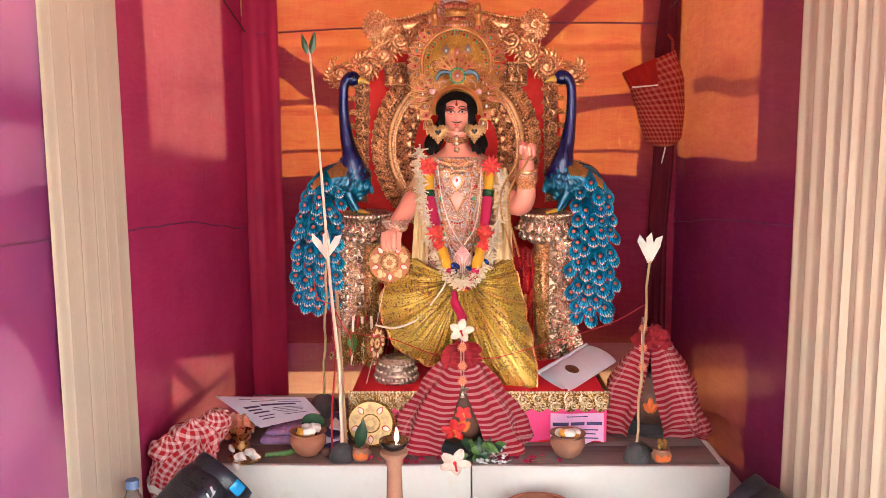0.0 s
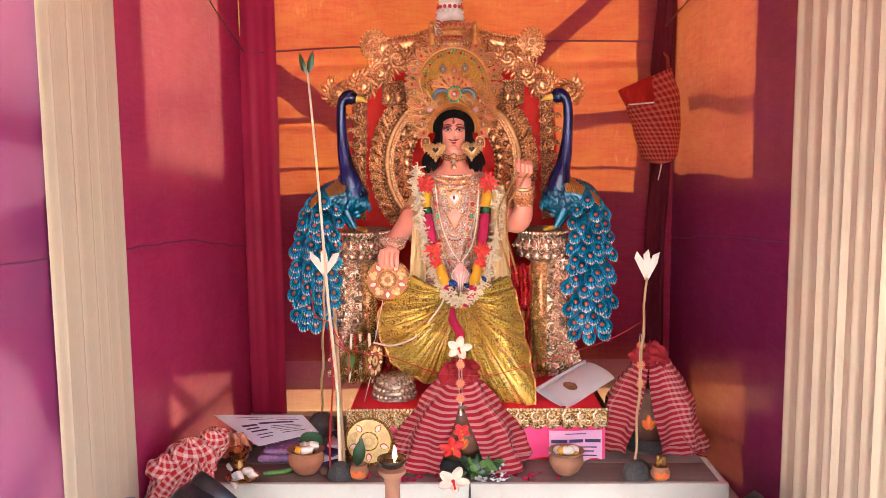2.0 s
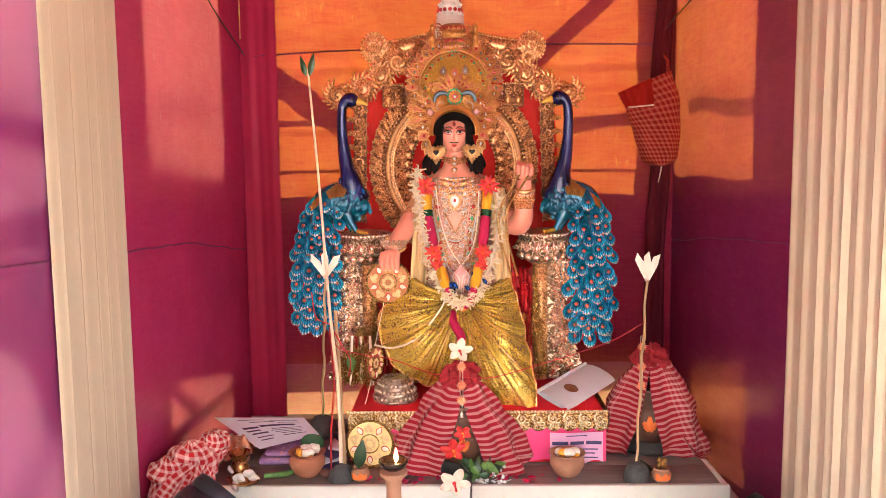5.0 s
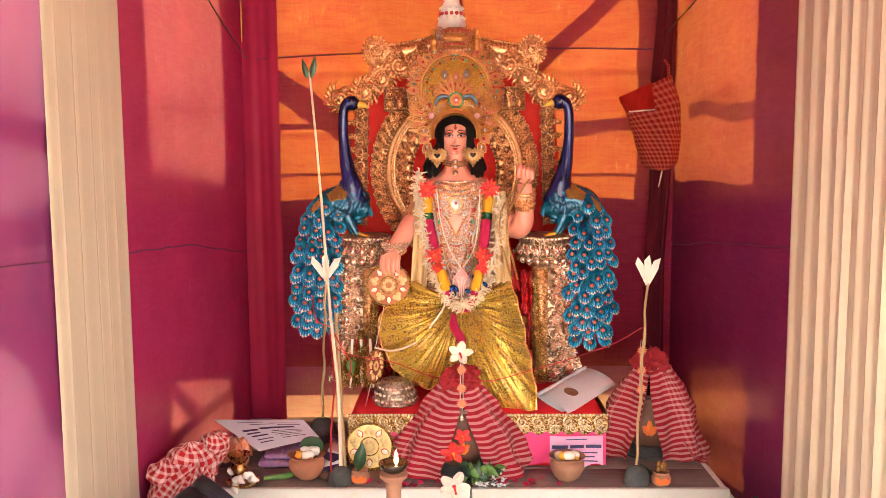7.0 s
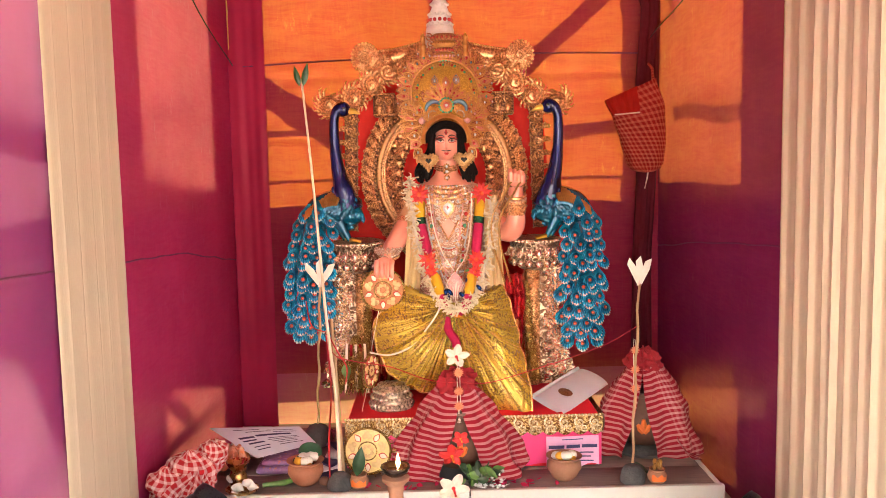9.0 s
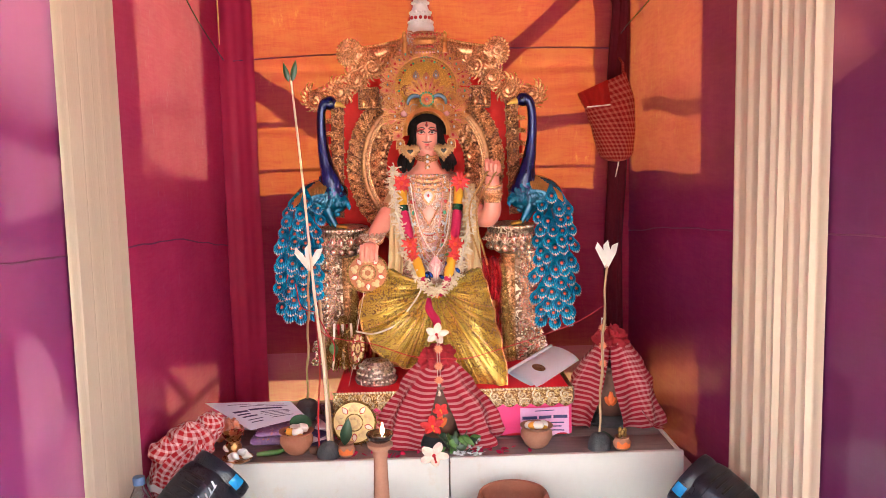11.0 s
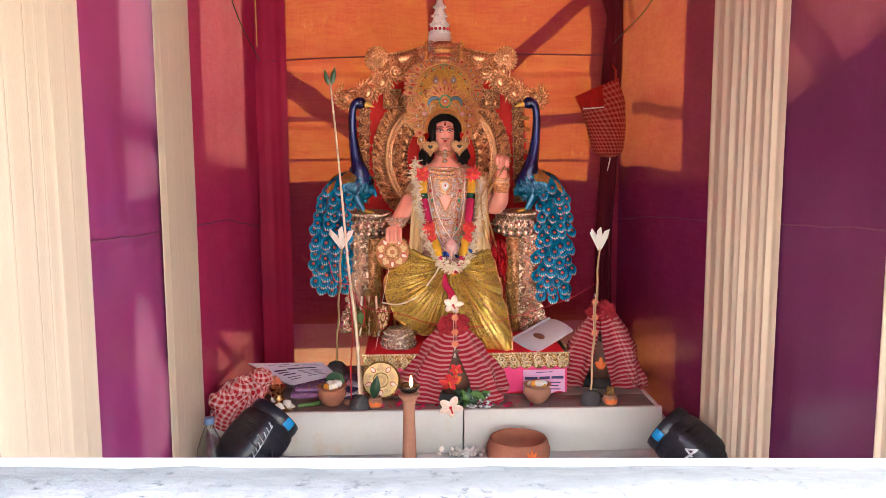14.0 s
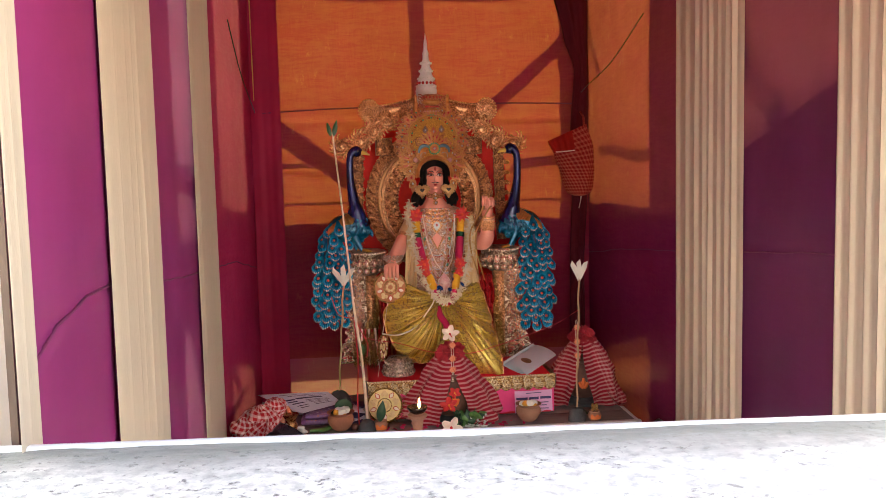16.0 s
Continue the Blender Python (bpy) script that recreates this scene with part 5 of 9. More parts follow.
def brocade():
    """Stiff gold satin woven all over with dark curling tendrils; its sheet coordinates are metres."""
    mt, nt, N, L = nodes_of("gold brocade")
    tc = N.new("ShaderNodeTexCoord")
    curl = noise_node(N, L, coords(N, L, (1, 0, 1)), 112.0, 0.6)
    near = math_node(N, L, "ABSOLUTE", math_node(N, L, "SUBTRACT", curl, 0.5))
    mp2 = N.new("ShaderNodeMapping")
    mp2.inputs["Scale"].default_value = (40, 0.5, 1)
    L.new(tc.outputs["UV"], mp2.inputs["Vector"])
    st = noise_node(N, L, mp2.outputs[0], 1.0, 1)
    line = ramp(N, L, near, 0.034, 0.057, (1, 1, 1), (0, 0, 0))
    fac = mixcol(N, L, ramp(N, L, st, 0.36, 0.42), (0, 0, 0), line)
    big = noise_node(N, L, tc.outputs["UV"], 16.0, 3)
    gold = mixcol(N, L, ramp(N, L, big, 0.35, 0.65), (1.0, 0.80, 0.20), (0.93, 0.63, 0.09))
    col = mixcol(N, L, fac, gold, (0.16, 0.085, 0.008))
    fine = noise_node(N, L, tc.outputs["UV"], 900.0, 2)
    mp3 = N.new("ShaderNodeMapping")
    mp3.inputs["Scale"].default_value = (62, 2.2, 1)
    L.new(tc.outputs["UV"], mp3.inputs["Vector"])
    folds = noise_node(N, L, mp3.outputs[0], 1.0, 2)
    wrinkle = noise_node(N, L, tc.outputs["UV"], 45.0, 3)
    rg = mixcol(N, L, fac, (0.19, 0.19, 0.19), (0.42, 0.42, 0.42))
    h = math_node(N, L, "ADD", math_node(N, L, "MULTIPLY", wrinkle, 3.0), math_node(N, L, "ADD", math_node(N, L, "MULTIPLY", folds, 7.0), math_node(N, L, "MULTIPLY", fine, 0.15)))
    return finish(mt, N, L, col, rg, mixcol(N, L, fac, (0.48, 0.48, 0.48), (0.15, 0.15, 0.15)), h, 0.0026)


M_BROCADE = brocade()

g = Geo()
FY = 2.80
SKIN, HAIR, VEST, BROC, SHAWL, INK, RED, PINK, GREEN, BLUE, CLEAR, GOLD = range(12)
BODY = [(1.00, 0.150, 0.100), (1.05, 0.132, 0.092), (1.13, 0.118, 0.085), (1.22, 0.128, 0.090), (1.29, 0.138, 0.088), (1.345, 0.136, 0.076), (1.375, 0.112, 0.062), (1.392, 0.076, 0.052)]
def torso(u, v):
    z = lerp(1.0, 1.392, v)
    w, d = curve_at(BODY, z)
    a = 2 * math.pi * u
    return (CX + 0.005 + w * math.copysign(abs(math.cos(a)) ** 0.85, math.cos(a)), FY + d * math.sin(a), z)
g.surf(torso, 36, 22, VEST, True)
def bust(u, v):
    z = lerp(1.380, 1.475, v)
    w, d = curve_at([(1.380, 0.088, 0.056), (1.392, 0.070, 0.05), (1.405, 0.046, 0.042), (1.425, 0.035, 0.036), (1.475, 0.034, 0.036)], z)
    a = 2 * math.pi * u
    return (CX + 0.004 + w * math.cos(a), FY - 0.015 + d * math.sin(a), z)
g.surf(bust, 24, 10, SKIN, True)
# head
HC = Vector((-0.012, 2.762, 1.514))
def head(u, v):
    a, b = 2 * math.pi * u, math.pi * (v - 0.5)
    cz = math.sin(b)
    w = 0.0450 * (1 - 0.20 * max(0, -cz) ** 2)
    return (HC.x + w * math.cos(b) ** 0.85 * math.cos(a), HC.y + 0.050 * math.cos(b) ** 0.85 * math.sin(a), HC.z + 0.057 * cz)
g.surf(head, 28, 20, SKIN, True)
FX, FYY, FZ = HC.x, HC.y - 0.0495, HC.z
g.tube([(FX, FYY + 0.001, FZ + 0.014), (FX, FYY - 0.004, FZ - 0.004), (FX, FYY - 0.008, FZ - 0.014), (FX, FYY, FZ - 0.020)], [0.0030, 0.0045, 0.0066, 0.004], 8, SKIN)
for sd in (-1, 1):
    g.tube(smooth_line([(FX + sd * 0.005, FYY + 0.0005, FZ + 0.0195), (FX + sd * 0.014, FYY + 0.0005, FZ + 0.0255), (FX + sd * 0.026, FYY + 0.007, FZ + 0.024), (FX + sd * 0.036, FYY + 0.019, FZ + 0.014)], 3), [0.0012, 0.0015, 0.0018, 0.0019, 0.0018, 0.0016, 0.0013, 0.0011, 0.0009, 0.0006], 5, INK)
    g.ball((FX + sd * 0.0185, FYY + 0.0045, FZ + 0.0085), (0.0088, 0.0036, 0.0040), CLEAR, 10, 6)
    g.ball((FX + sd * 0.0180, FYY + 0.0010, FZ + 0.0088), (0.0040, 0.0030, 0.0040), INK, 8, 6)
    g.tube(smooth_line([(FX + sd * 0.006, FYY + 0.001, FZ + 0.006), (FX + sd * 0.012, FYY + 0.0005, FZ + 0.0135), (FX + sd * 0.022, FYY + 0.004, FZ + 0.0150), (FX + sd * 0.0345, FYY + 0.017, FZ + 0.0105)], 3), 0.0019, 5, INK)
    g.tube(smooth_line([(FX + sd * 0.008, FYY + 0.001, FZ + 0.003), (FX + sd * 0.018, FYY + 0.002, FZ + 0.0010), (FX + sd * 0.031, FYY + 0.012, FZ + 0.0065)], 3), 0.0009, 4, RED)
    g.tube(smooth_line([(FX + sd * 0.008, FYY + 0.0005, FZ + 0.0175), (FX + sd * 0.020, FYY + 0.003, FZ + 0.0195), (FX + sd * 0.036, FYY + 0.0165, FZ + 0.0135)], 3), 0.0013, 4, RED)
    g.tube([(FX + sd * 0.0005, FYY - 0.0028, FZ - 0.0245), (FX + sd * 0.009, FYY - 0.0005, FZ - 0.0240), (FX + sd * 0.0165, FYY + 0.0025, FZ - 0.0215)], [0.0017, 0.0019, 0.0007], 5, INK)
for sd in (-1, 1):
    g.ball((FX + sd * 0.0034, FYY - 0.0006, FZ - 0.0312), (0.0052, 0.0034, 0.0022), RED, 10, 6)
g.ball((FX, FYY - 0.0004, FZ - 0.0342), (0.0062, 0.0034, 0.0024), RED, 10, 6)
g.ball((FX, FYY + 0.004, FZ - 0.045), (0.010, 0.006, 0.007), SKIN, 8, 6)
g.ball((FX, FYY + 0.003, FZ + 0.036), (0.0028, 0.003, 0.0095), RED, 8, 6)
g.tube([(FX + 0.0045 * math.cos(a), FYY + 0.002, FZ + 0.037 + 0.009 * math.sin(a)) for a in (math.pi * (1 + i / 8) for i in range(9))], 0.0009, 4, INK)
# hair: cap and long side locks
g.ball((HC.x, HC.y + 0.020, HC.z + 0.008), (0.059, 0.055, 0.066), HAIR, 24, 16)
g.surf(lambda u, v: (HC.x + (0.0435 + 0.024 * v) * math.cos(math.pi * (1.06 - 1.12 * u)), HC.y - 0.040 + 0.020 * v + 0.012 * abs(math.cos(math.pi * u)), HC.z + 0.012 + (0.034 + 0.028 * v) * math.sin(math.pi * (1.06 - 1.12 * u))), 28, 5, HAIR)
rh = random.Random(2)
for sd in (-1, 1):
    for k in range(22):
        o, f = rh.random(), rh.uniform(-0.006, 0.006)
        g.tube(smooth_line([(HC.x + sd * (0.0395 + 0.012 * o), HC.y - 0.024 + 0.03 * o, HC.z + 0.030), (HC.x + sd * (0.0435 + 0.010 * o), HC.y - 0.024 + 0.03 * o, HC.z - 0.016), (HC.x + sd * (0.048 + 0.030 * o) + f, HC.y - 0.022 + 0.02 * o, HC.z - 0.055), (HC.x + sd * (0.054 + 0.044 * o) + f, HC.y - 0.036 + 0.02 * o, HC.z - 0.090), (HC.x + sd * (0.058 + 0.036 * o) + 2 * f, HC.y - 0.046 + 0.02 * o, HC.z - 0.128 + 0.034 * rh.random())], 3), [0.009, 0.010, 0.010, 0.010, 0.010, 0.0105, 0.011, 0.011, 0.011, 0.010, 0.009, 0.007, 0.003], 6, HAIR)
# arms: one lowered on the armrest, one raised
g.tube(smooth_line([(-0.100, FY - 0.01, 1.325), (-0.132, FY - 0.02, 1.275), (-0.164, FY - 0.07, 1.225), (-0.192, FY - 0.115, 1.185), (-0.212, FY - 0.150, 1.150)], 4), [0.030, 0.033, 0.035, 0.035, 0.035, 0.035, 0.034, 0.034, 0.033, 0.032, 0.031, 0.03, 0.029, 0.027, 0.026, 0.025, 0.024], 14, SKIN)
for pts in ([(-0.094, FY - 0.008, 1.335), (-0.120, FY - 0.016, 1.295), (-0.142, FY - 0.038, 1.256), (-0.150, FY - 0.050, 1.244)], [(0.084, FY, 1.335), (0.112, FY - 0.012, 1.292), (0.140, FY - 0.026, 1.260), (0.152, FY - 0.034, 1.248)]):
    g.tube(smooth_line(pts, 4), [0.036, 0.0375, 0.0385, 0.039, 0.039, 0.039, 0.039, 0.039, 0.039, 0.0385, 0.038, 0.038, 0.037], 16, SHAWL)
    for k in range(3):
        c = Vector(pts[-1]).lerp(Vector(pts[-2]), 0.28 * k)
        d = (Vector(pts[-1]) - Vector(pts[-2])).normalized()
        e = d.cross(Vector((0, 1, 0))).normalized()
        f2 = d.cross(e)
        g.tube([c + (e * math.cos(a) + f2 * math.sin(a)) * 0.0395 for a in (2 * math.pi * i / 18 for i in range(19))], 0.0034, 6, GOLD)
g.ball((-0.215, FY - 0.165, 1.136), (0.030, 0.024, 0.024), SKIN, 14, 10)
for k in range(4):
    x = -0.238 + k * 0.0155
    g.tube([(x, FY - 0.172, 1.146), (x - 0.001, FY - 0.192, 1.134), (x - 0.001, FY - 0.196, 1.112), (x + 0.001, FY - 0.186, 1.098)], [0.0088, 0.0088, 0.0082, 0.006], 8, SKIN)
g.tube(smooth_line([(0.090, FY - 0.00, 1.325), (0.130, FY - 0.02, 1.270), (0.178, FY - 0.05, 1.226), (0.204, FY - 0.09, 1.245), (0.208, FY - 0.10, 1.31), (0.208, FY - 0.10, 1.37)], 4), [0.030, 0.033, 0.035, 0.036, 0.036, 0.036, 0.036, 0.036, 0.035, 0.035, 0.035, 0.034, 0.033, 0.032, 0.030, 0.029, 0.027, 0.026, 0.025, 0.024, 0.023], 14, SKIN)
g.ball((0.210, FY - 0.105, 1.398), (0.029, 0.026, 0.030), SKIN, 14, 10)
for k in range(4):
    x = 0.190 + k * 0.013
    g.tube([(x, FY - 0.115, 1.424 - k * 0.003), (x - 0.002, FY - 0.134, 1.414 - k * 0.003), (x - 0.001, FY - 0.132, 1.396 - k * 0.003), (x + 0.001, FY - 0.12, 1.39)], [0.0085, 0.0085, 0.008, 0.007], 8, SKIN)
for c, r, n in (((-0.203, FY - 0.13, 1.172), 0.032, 3), ((0.208, FY - 0.10, 1.335), 0.030, 3), ((-0.126, FY - 0.018, 1.285), 0.038, 2), ((0.138, FY - 0.025, 1.264), 0.038, 2)):
    for k in range(n):
        z = c[2] + (k - 1) * 0.010
        g.tube([(c[0] + r * math.cos(a), c[1] + r * math.sin(a) * 0.95, z + 0.012 * math.sin(a)) for a in (2 * math.pi * i / 16 for i in range(17))], 0.005, 6, VEST if k % 2 else GOLD)
for i in range(9):
    a = math.pi * (1.0 + i / 8)
    frond(g, (0.208 + 0.031 * math.cos(a), FY - 0.10 + 0.030 * math.sin(a), 1.325), 0.042, 180 + 22 * math.cos(a), 1 if math.cos(a) < 0 else -1, GOLD, 4, 0.5)
    frond(g, (-0.205 + 0.033 * math.cos(a), FY - 0.135 + 0.030 * math.sin(a), 1.165), 0.024, 20 * math.cos(a), 1, VEST, 4, 0.5)
# skin diamond and jewels on the vest
g.slab([(-0.030, 0), (0, -0.036), (0.032, 0), (0, 0.034)], 0.004, Matrix.Translation((CX + 0.004, FY - 0.0905, 1.243)), SKIN, 0.006)
rj = random.Random(3)
for i in range(150):
    u, v = rj.uniform(0.54, 0.96), rj.uniform(0.05, 0.93)
    p = Vector(torso(u, v))
    if abs(p.x - CX) < 0.036 and abs(p.z - 1.243) < 0.036:
        continue
    g.ball(p, rj.choice([0.0025, 0.0032, 0.0042]), rj.choice([RED, PINK, CLEAR, CLEAR, GOLD, GOLD, PINK, PINK]), 6, 4)
for lx in (-0.085, -0.045, 0.047, 0.087):
    for i in range(34):
        z = 1.345 - i * 0.0098
        v = (z - 1.0) / 0.392
        w, d = curve_at(BODY, z)
        x = lx * (1 + 0.25 * (1.345 - z))
        y = FY - d * math.sqrt(max(0.02, 1 - (x / w) ** 2)) - 0.003
        g.ball((CX + x, y, z), 0.0036, (GOLD, CLEAR, RED, GOLD)[i % 4], 6, 4)
for k, (r, z0) in enumerate(((0.062, 1.392), (0.074, 1.385), (0.088, 1.376), (0.100, 1.366))):
    g.tube([(CX + 0.004 + r * math.cos(a), FY - 0.021 + 0.066 * math.sin(a) * (0.75 + 0.1 * k), z0 - 0.006 + 0.030 * math.sin(a) * (0.6 + 0.25 * k)) for a in (math.pi * (1.04 + 0.92 * i / 20) for i in range(21))], 0.0046, 6, GOLD)
    for i in range(26):
        a = math.pi * (1.06 + 0.88 * i / 25)
        g.ball((CX + 0.004 + r * math.cos(a), FY - 0.022 + 0.066 * math.sin(a) * (0.75 + 0.1 * k), z0 + 0.030 * math.sin(a) * (0.6 + 0.25 * k)), 0.0048, (GOLD, CLEAR, GOLD, PINK)[(i + k) % 4], 6, 4)
def teardrop(c, w, l, ang, mat, inner):
    """Jewelled drop with a corded outline."""
    mm = Matrix.Translation(c) @ Matrix.Rotation(radians(ang), 4, "Y")
    out = leaf_shape(w, l)
    g.slab(out, 0.003, mm, mat, 0.002)
    g.tube([mm @ Vector((x, -0.001, z)) for x, z in out + out[:1]], 0.0016, 5, GOLD)
    g.ball(mm @ Vector((0, -0.003, l * 0.42)), (w * 0.4, 0.003, w * 0.55), inner, 8, 6)


for sd in (-1, 1):
    teardrop((CX + 0.004 + sd * 0.022, FY - 0.097, 1.322), 0.010, 0.030, sd * 62, VEST, CLEAR)
    for k in range(6):
        z = 1.335 - 0.052 * k
        teardrop((CX + 0.004 + sd * (0.066 + 0.004 * k), FY - 0.086 + 0.012 * (k == 0), z), 0.0085, 0.030, sd * 150 + 25 * (k % 2), VEST, (RED, CLEAR, PINK)[k % 3])
    for k in range(4):
        teardrop((CX + 0.004 + sd * (0.020 + 0.012 * (k % 2)), FY - 0.094, 1.195 - 0.042 * k), 0.010, 0.034, sd * (120 - 30 * k), VEST, (CLEAR, RED)[k % 2])
    g.tube([(CX + 0.004 + sd * 0.034, FY - 0.097, 1.268), (CX + 0.004, FY - 0.101, 1.204)], 0.003, 6, GOLD)
m = Matrix.Translation((CX + 0.003, FY - 0.098, 1.332)) @ Matrix.Rotation(radians(180), 4, "Y")
g.slab(leaf_shape(0.023, 0.060), 0.004, m @ Matrix.Rotation(radians(0), 4, "Y"), GOLD, 0.004)
g.slab(leaf_shape(0.015, 0.042), 0.003, m @ Matrix.Translation((0, -0.004, 0.007)), CLEAR, 0.004)
g.ball((CX + 0.003, FY - 0.106, 1.308), (0.004, 0.004, 0.006), RED, 8, 6)
for sd in (-1, 1):
    leaf(g, (CX + 0.003 + sd * 0.018, FY - 0.094, 1.352), 0.008, 0.028, sd * 55, GOLD)
    for k in range(3):
        g.tube([(CX + 0.004 + sd * 0.006, FY - 0.066, 1.424 + 0.007 * k), (CX + 0.004 + sd * 0.028, FY - 0.054, 1.428 + 0.007 * k), (CX + 0.004 + sd * 0.041, FY - 0.025, 1.434 + 0.007 * k)], 0.0026, 5, GOLD)
for z, w in ((1.440, 0.010), (1.424, 0.013), (1.404, 0.010)):
    g.ball((CX + 0.003, FY - 0.070, z), (w, 0.006, 0.010), GOLD, 10, 6)
    g.ball((CX + 0.003, FY - 0.076, z), (w * 0.45, 0.003, 0.005), CLEAR, 8, 6)
# shawl ends beside the body
def chest(x, z, lift=0.004):
    """A point on the front of the vest."""
    w, d = curve_at(BODY, z)
    return Vector((CX + 0.004 + x, FY - d * math.sqrt(max(0.03, 1 - min(0.99, abs(x / w)) ** 2)) - lift, z))


# long cords from the shoulders to the waist, and looped bead lines between them
for sd in (-1, 1):
    for x0, x1, mt, r in ((0.078, 0.020, CLEAR, 0.0024), (0.070, 0.014, GOLD, 0.0026), (0.050, 0.006, PINK, 0.0024), (0.092, 0.048, GOLD, 0.0030)):
        g.tube([chest(sd * (lerp(x0, x1, t ** 1.7)), lerp(1.352, 1.085, t), 0.006) for t in (i / 16 for i in range(17))], r, 6, mt)
    for k in range(7):
        z0, zc = 1.325 - 0.038 * k, 0.016
        xc = 0.062 - 0.004 * k
        g.tube([chest(sd * (xc + 0.015 * math.cos(a)), z0 + zc * math.sin(a), 0.005) for a in (2 * math.pi * i / 14 for i in range(15))], 0.0016, 5, GOLD)
        g.ball(chest(sd * xc, z0, 0.006), (0.006, 0.003, 0.007), (CLEAR, RED, GREEN)[k % 3], 8, 5)
        scroll(g, chest(sd * (xc - 0.026), z0 - 0.012, 0.006), 0.008, k * 1.3, sd, CLEAR, 1.3)
for k in range(5):
    z0 = 1.190 - 0.030 * k
    g.tube([chest(0.034 * (1 - 0.12 * k) * t, z0 - 0.014 * (1 - t * t), 0.006) for t in (lerp(-1, 1, i / 10) for i in range(11))], 0.0020, 5, (CLEAR, GOLD)[k % 2])
    beads(g, [chest(0.034 * (1 - 0.12 * k) * t, z0 - 0.020 * (1 - t * t), 0.006) for t in (lerp(-1, 1, i / 8) for i in range(9))], 0.0030, (RED, PINK, GOLD)[k % 3])
for sd, x0, x1, hw in ((-1, -0.116, -0.134, 0.026), (1, 0.126, 0.142, 0.029)):
    g.surf(lambda u, v: (lerp(x0, x1, v) + lerp(-hw, hw, u) * (0.8 + 0.25 * v), FY - 0.080 - 0.006 * math.cos(u * 9 + sd) - 0.003 * math.sin(u * 23 + 3 * v) - 0.03 * v, lerp(1.345, 0.995, v)), 20, 16, SHAWL)
# brocade garment over the lap and legs
REACH = [(-112, 0.160, 2.70), (-100, 0.190, 2.68), (-88, 0.232, 2.64), (-76, 0.268, 2.61), (-62, 0.280, 2.60), (-42, 0.292, 2.58), (-22, 0.288, 2.60), (0, 0.270, 2.61), (15, 0.300, 2.53), (27, 0.350, 2.49), (35, 0.388, 2.475), (41, 0.345, 2.50), (49, 0.285, 2.54), (60, 0.230, 2.60), (82, 0.184, 2.65), (107, 0.166, 2.69), (114, 0.150, 2.70)]
def lap(u, v):
    th = lerp(-112, 114, u)
    reach, hy = curve_at(REACH, th)
    a = radians(th)
    r = lerp(0.012, reach, v)
    thigh = math.exp(-((abs(th) - 52) / 34) ** 2)
    y = lerp(2.632, hy, v ** 1.3) - (0.028 + 0.075 * thigh) * math.sin(math.pi * min(1, v * 1.02)) ** 0.8
    lane = u * 34 + 1.1 * noise.noise(Vector((u * 9, 3, 0))) + 0.25 * noise.noise(Vector((u * 6, v * 2, 7)))
    f = lane - math.floor(lane)
    deep = 0.5 + 0.9 * abs(noise.noise(Vector((math.floor(lane) * 1.7, 5, 1))))
    y -= ((1 - abs(2 * f - 1)) ** 0.8 - 0.5) * 0.011 * deep * min(1, 0.25 + 1.2 * v)
    y -= 0.006 * noise.noise(Vector((math.sin(a) * r * 22, math.cos(a) * r * 22, 4)))
    x = 0.004 + r * math.sin(a)
    z = 1.003 - r * math.cos(a) + 0.005 * math.sin(lane * 3.1) * v
    return Vector((x, y, z))
g.surf(lap, 380, 44, BROC, False, lambda u, v: (lerp(-112, 114, u) * 0.0046, v * 0.29))
for i in range(90):
    u0, u1 = i / 90, (i + 1) / 90
    g.tube([lap(u0, 1.0) + Vector((0, -0.002, 0)), lap(u1, 1.0) + Vector((0, -0.002, 0))], 0.0020, 5, GOLD)
for k in range(1, 34, 2):
    u0 = (k + 0.5) / 34
    if abs(lerp(-112, 114, u0)) < 75:
        g.tube([lap(u0, 0.12 + 0.88 * i / 14) + Vector((0, -0.0015, 0)) for i in range(15)], 0.0011, 4, GOLD)
g.box((CX - 0.15, FY - 0.06, 0.94), (CX + 0.16, FY + 0.10, 1.03), BROC, cut=0.02)
thing("deity_statue", g, [M_SKIN, M_HAIR, M_VEST, M_BROCADE, M_SHAWL, M_BLACKP, M_GEMRED, M_GEMPINK, M_GEMGREEN, M_GEMBLUE, M_GEMWHITE, M_GOLDLITE], "painted clay idol seated on the throne in gold brocade", "statue")

# ---- crown ----
crown = base("crown", (CX, 2.80, 1.585), "tall filigree crown in rosy gold set with coloured stones", "crown")
M_HALO = chased("gold sequin cloth", (0.94, 0.54, 0.10), (0.56, 0.24, 0.03), 0.3, 260.0, 0.002, 0.3)
M_CGOLD = surface("crown gilding", (0.68, 0.32, 0.095), (0.44, 0.16, 0.035), 0.32, 0.45, 200, 30, 0.0006)
M_FILI = chased("filigree", (0.60, 0.24, 0.08), (0.24, 0.055, 0.02), 0.34, 130.0, 0.002, 0.35, (0.62, 0.16, 0.10))
M_ROSE = surface("rose lacquer", (0.66, 0.16, 0.12), (0.46, 0.08, 0.06), 0.4, 0.1, 160, 40, 0.001)
M_GREYBLUE = surface("slate blue enamel", (0.10, 0.19, 0.24), (0.06, 0.10, 0.16), 0.35)
CROWN_MATS = [M_FILI, M_CGOLD, M_ROSE, M_GEMRED, M_GEMGREEN, M_GEMPINK, M_GEMWHITE, M_GREYBLUE]
CC = (CX + 0.004, 2.815, 1.678)


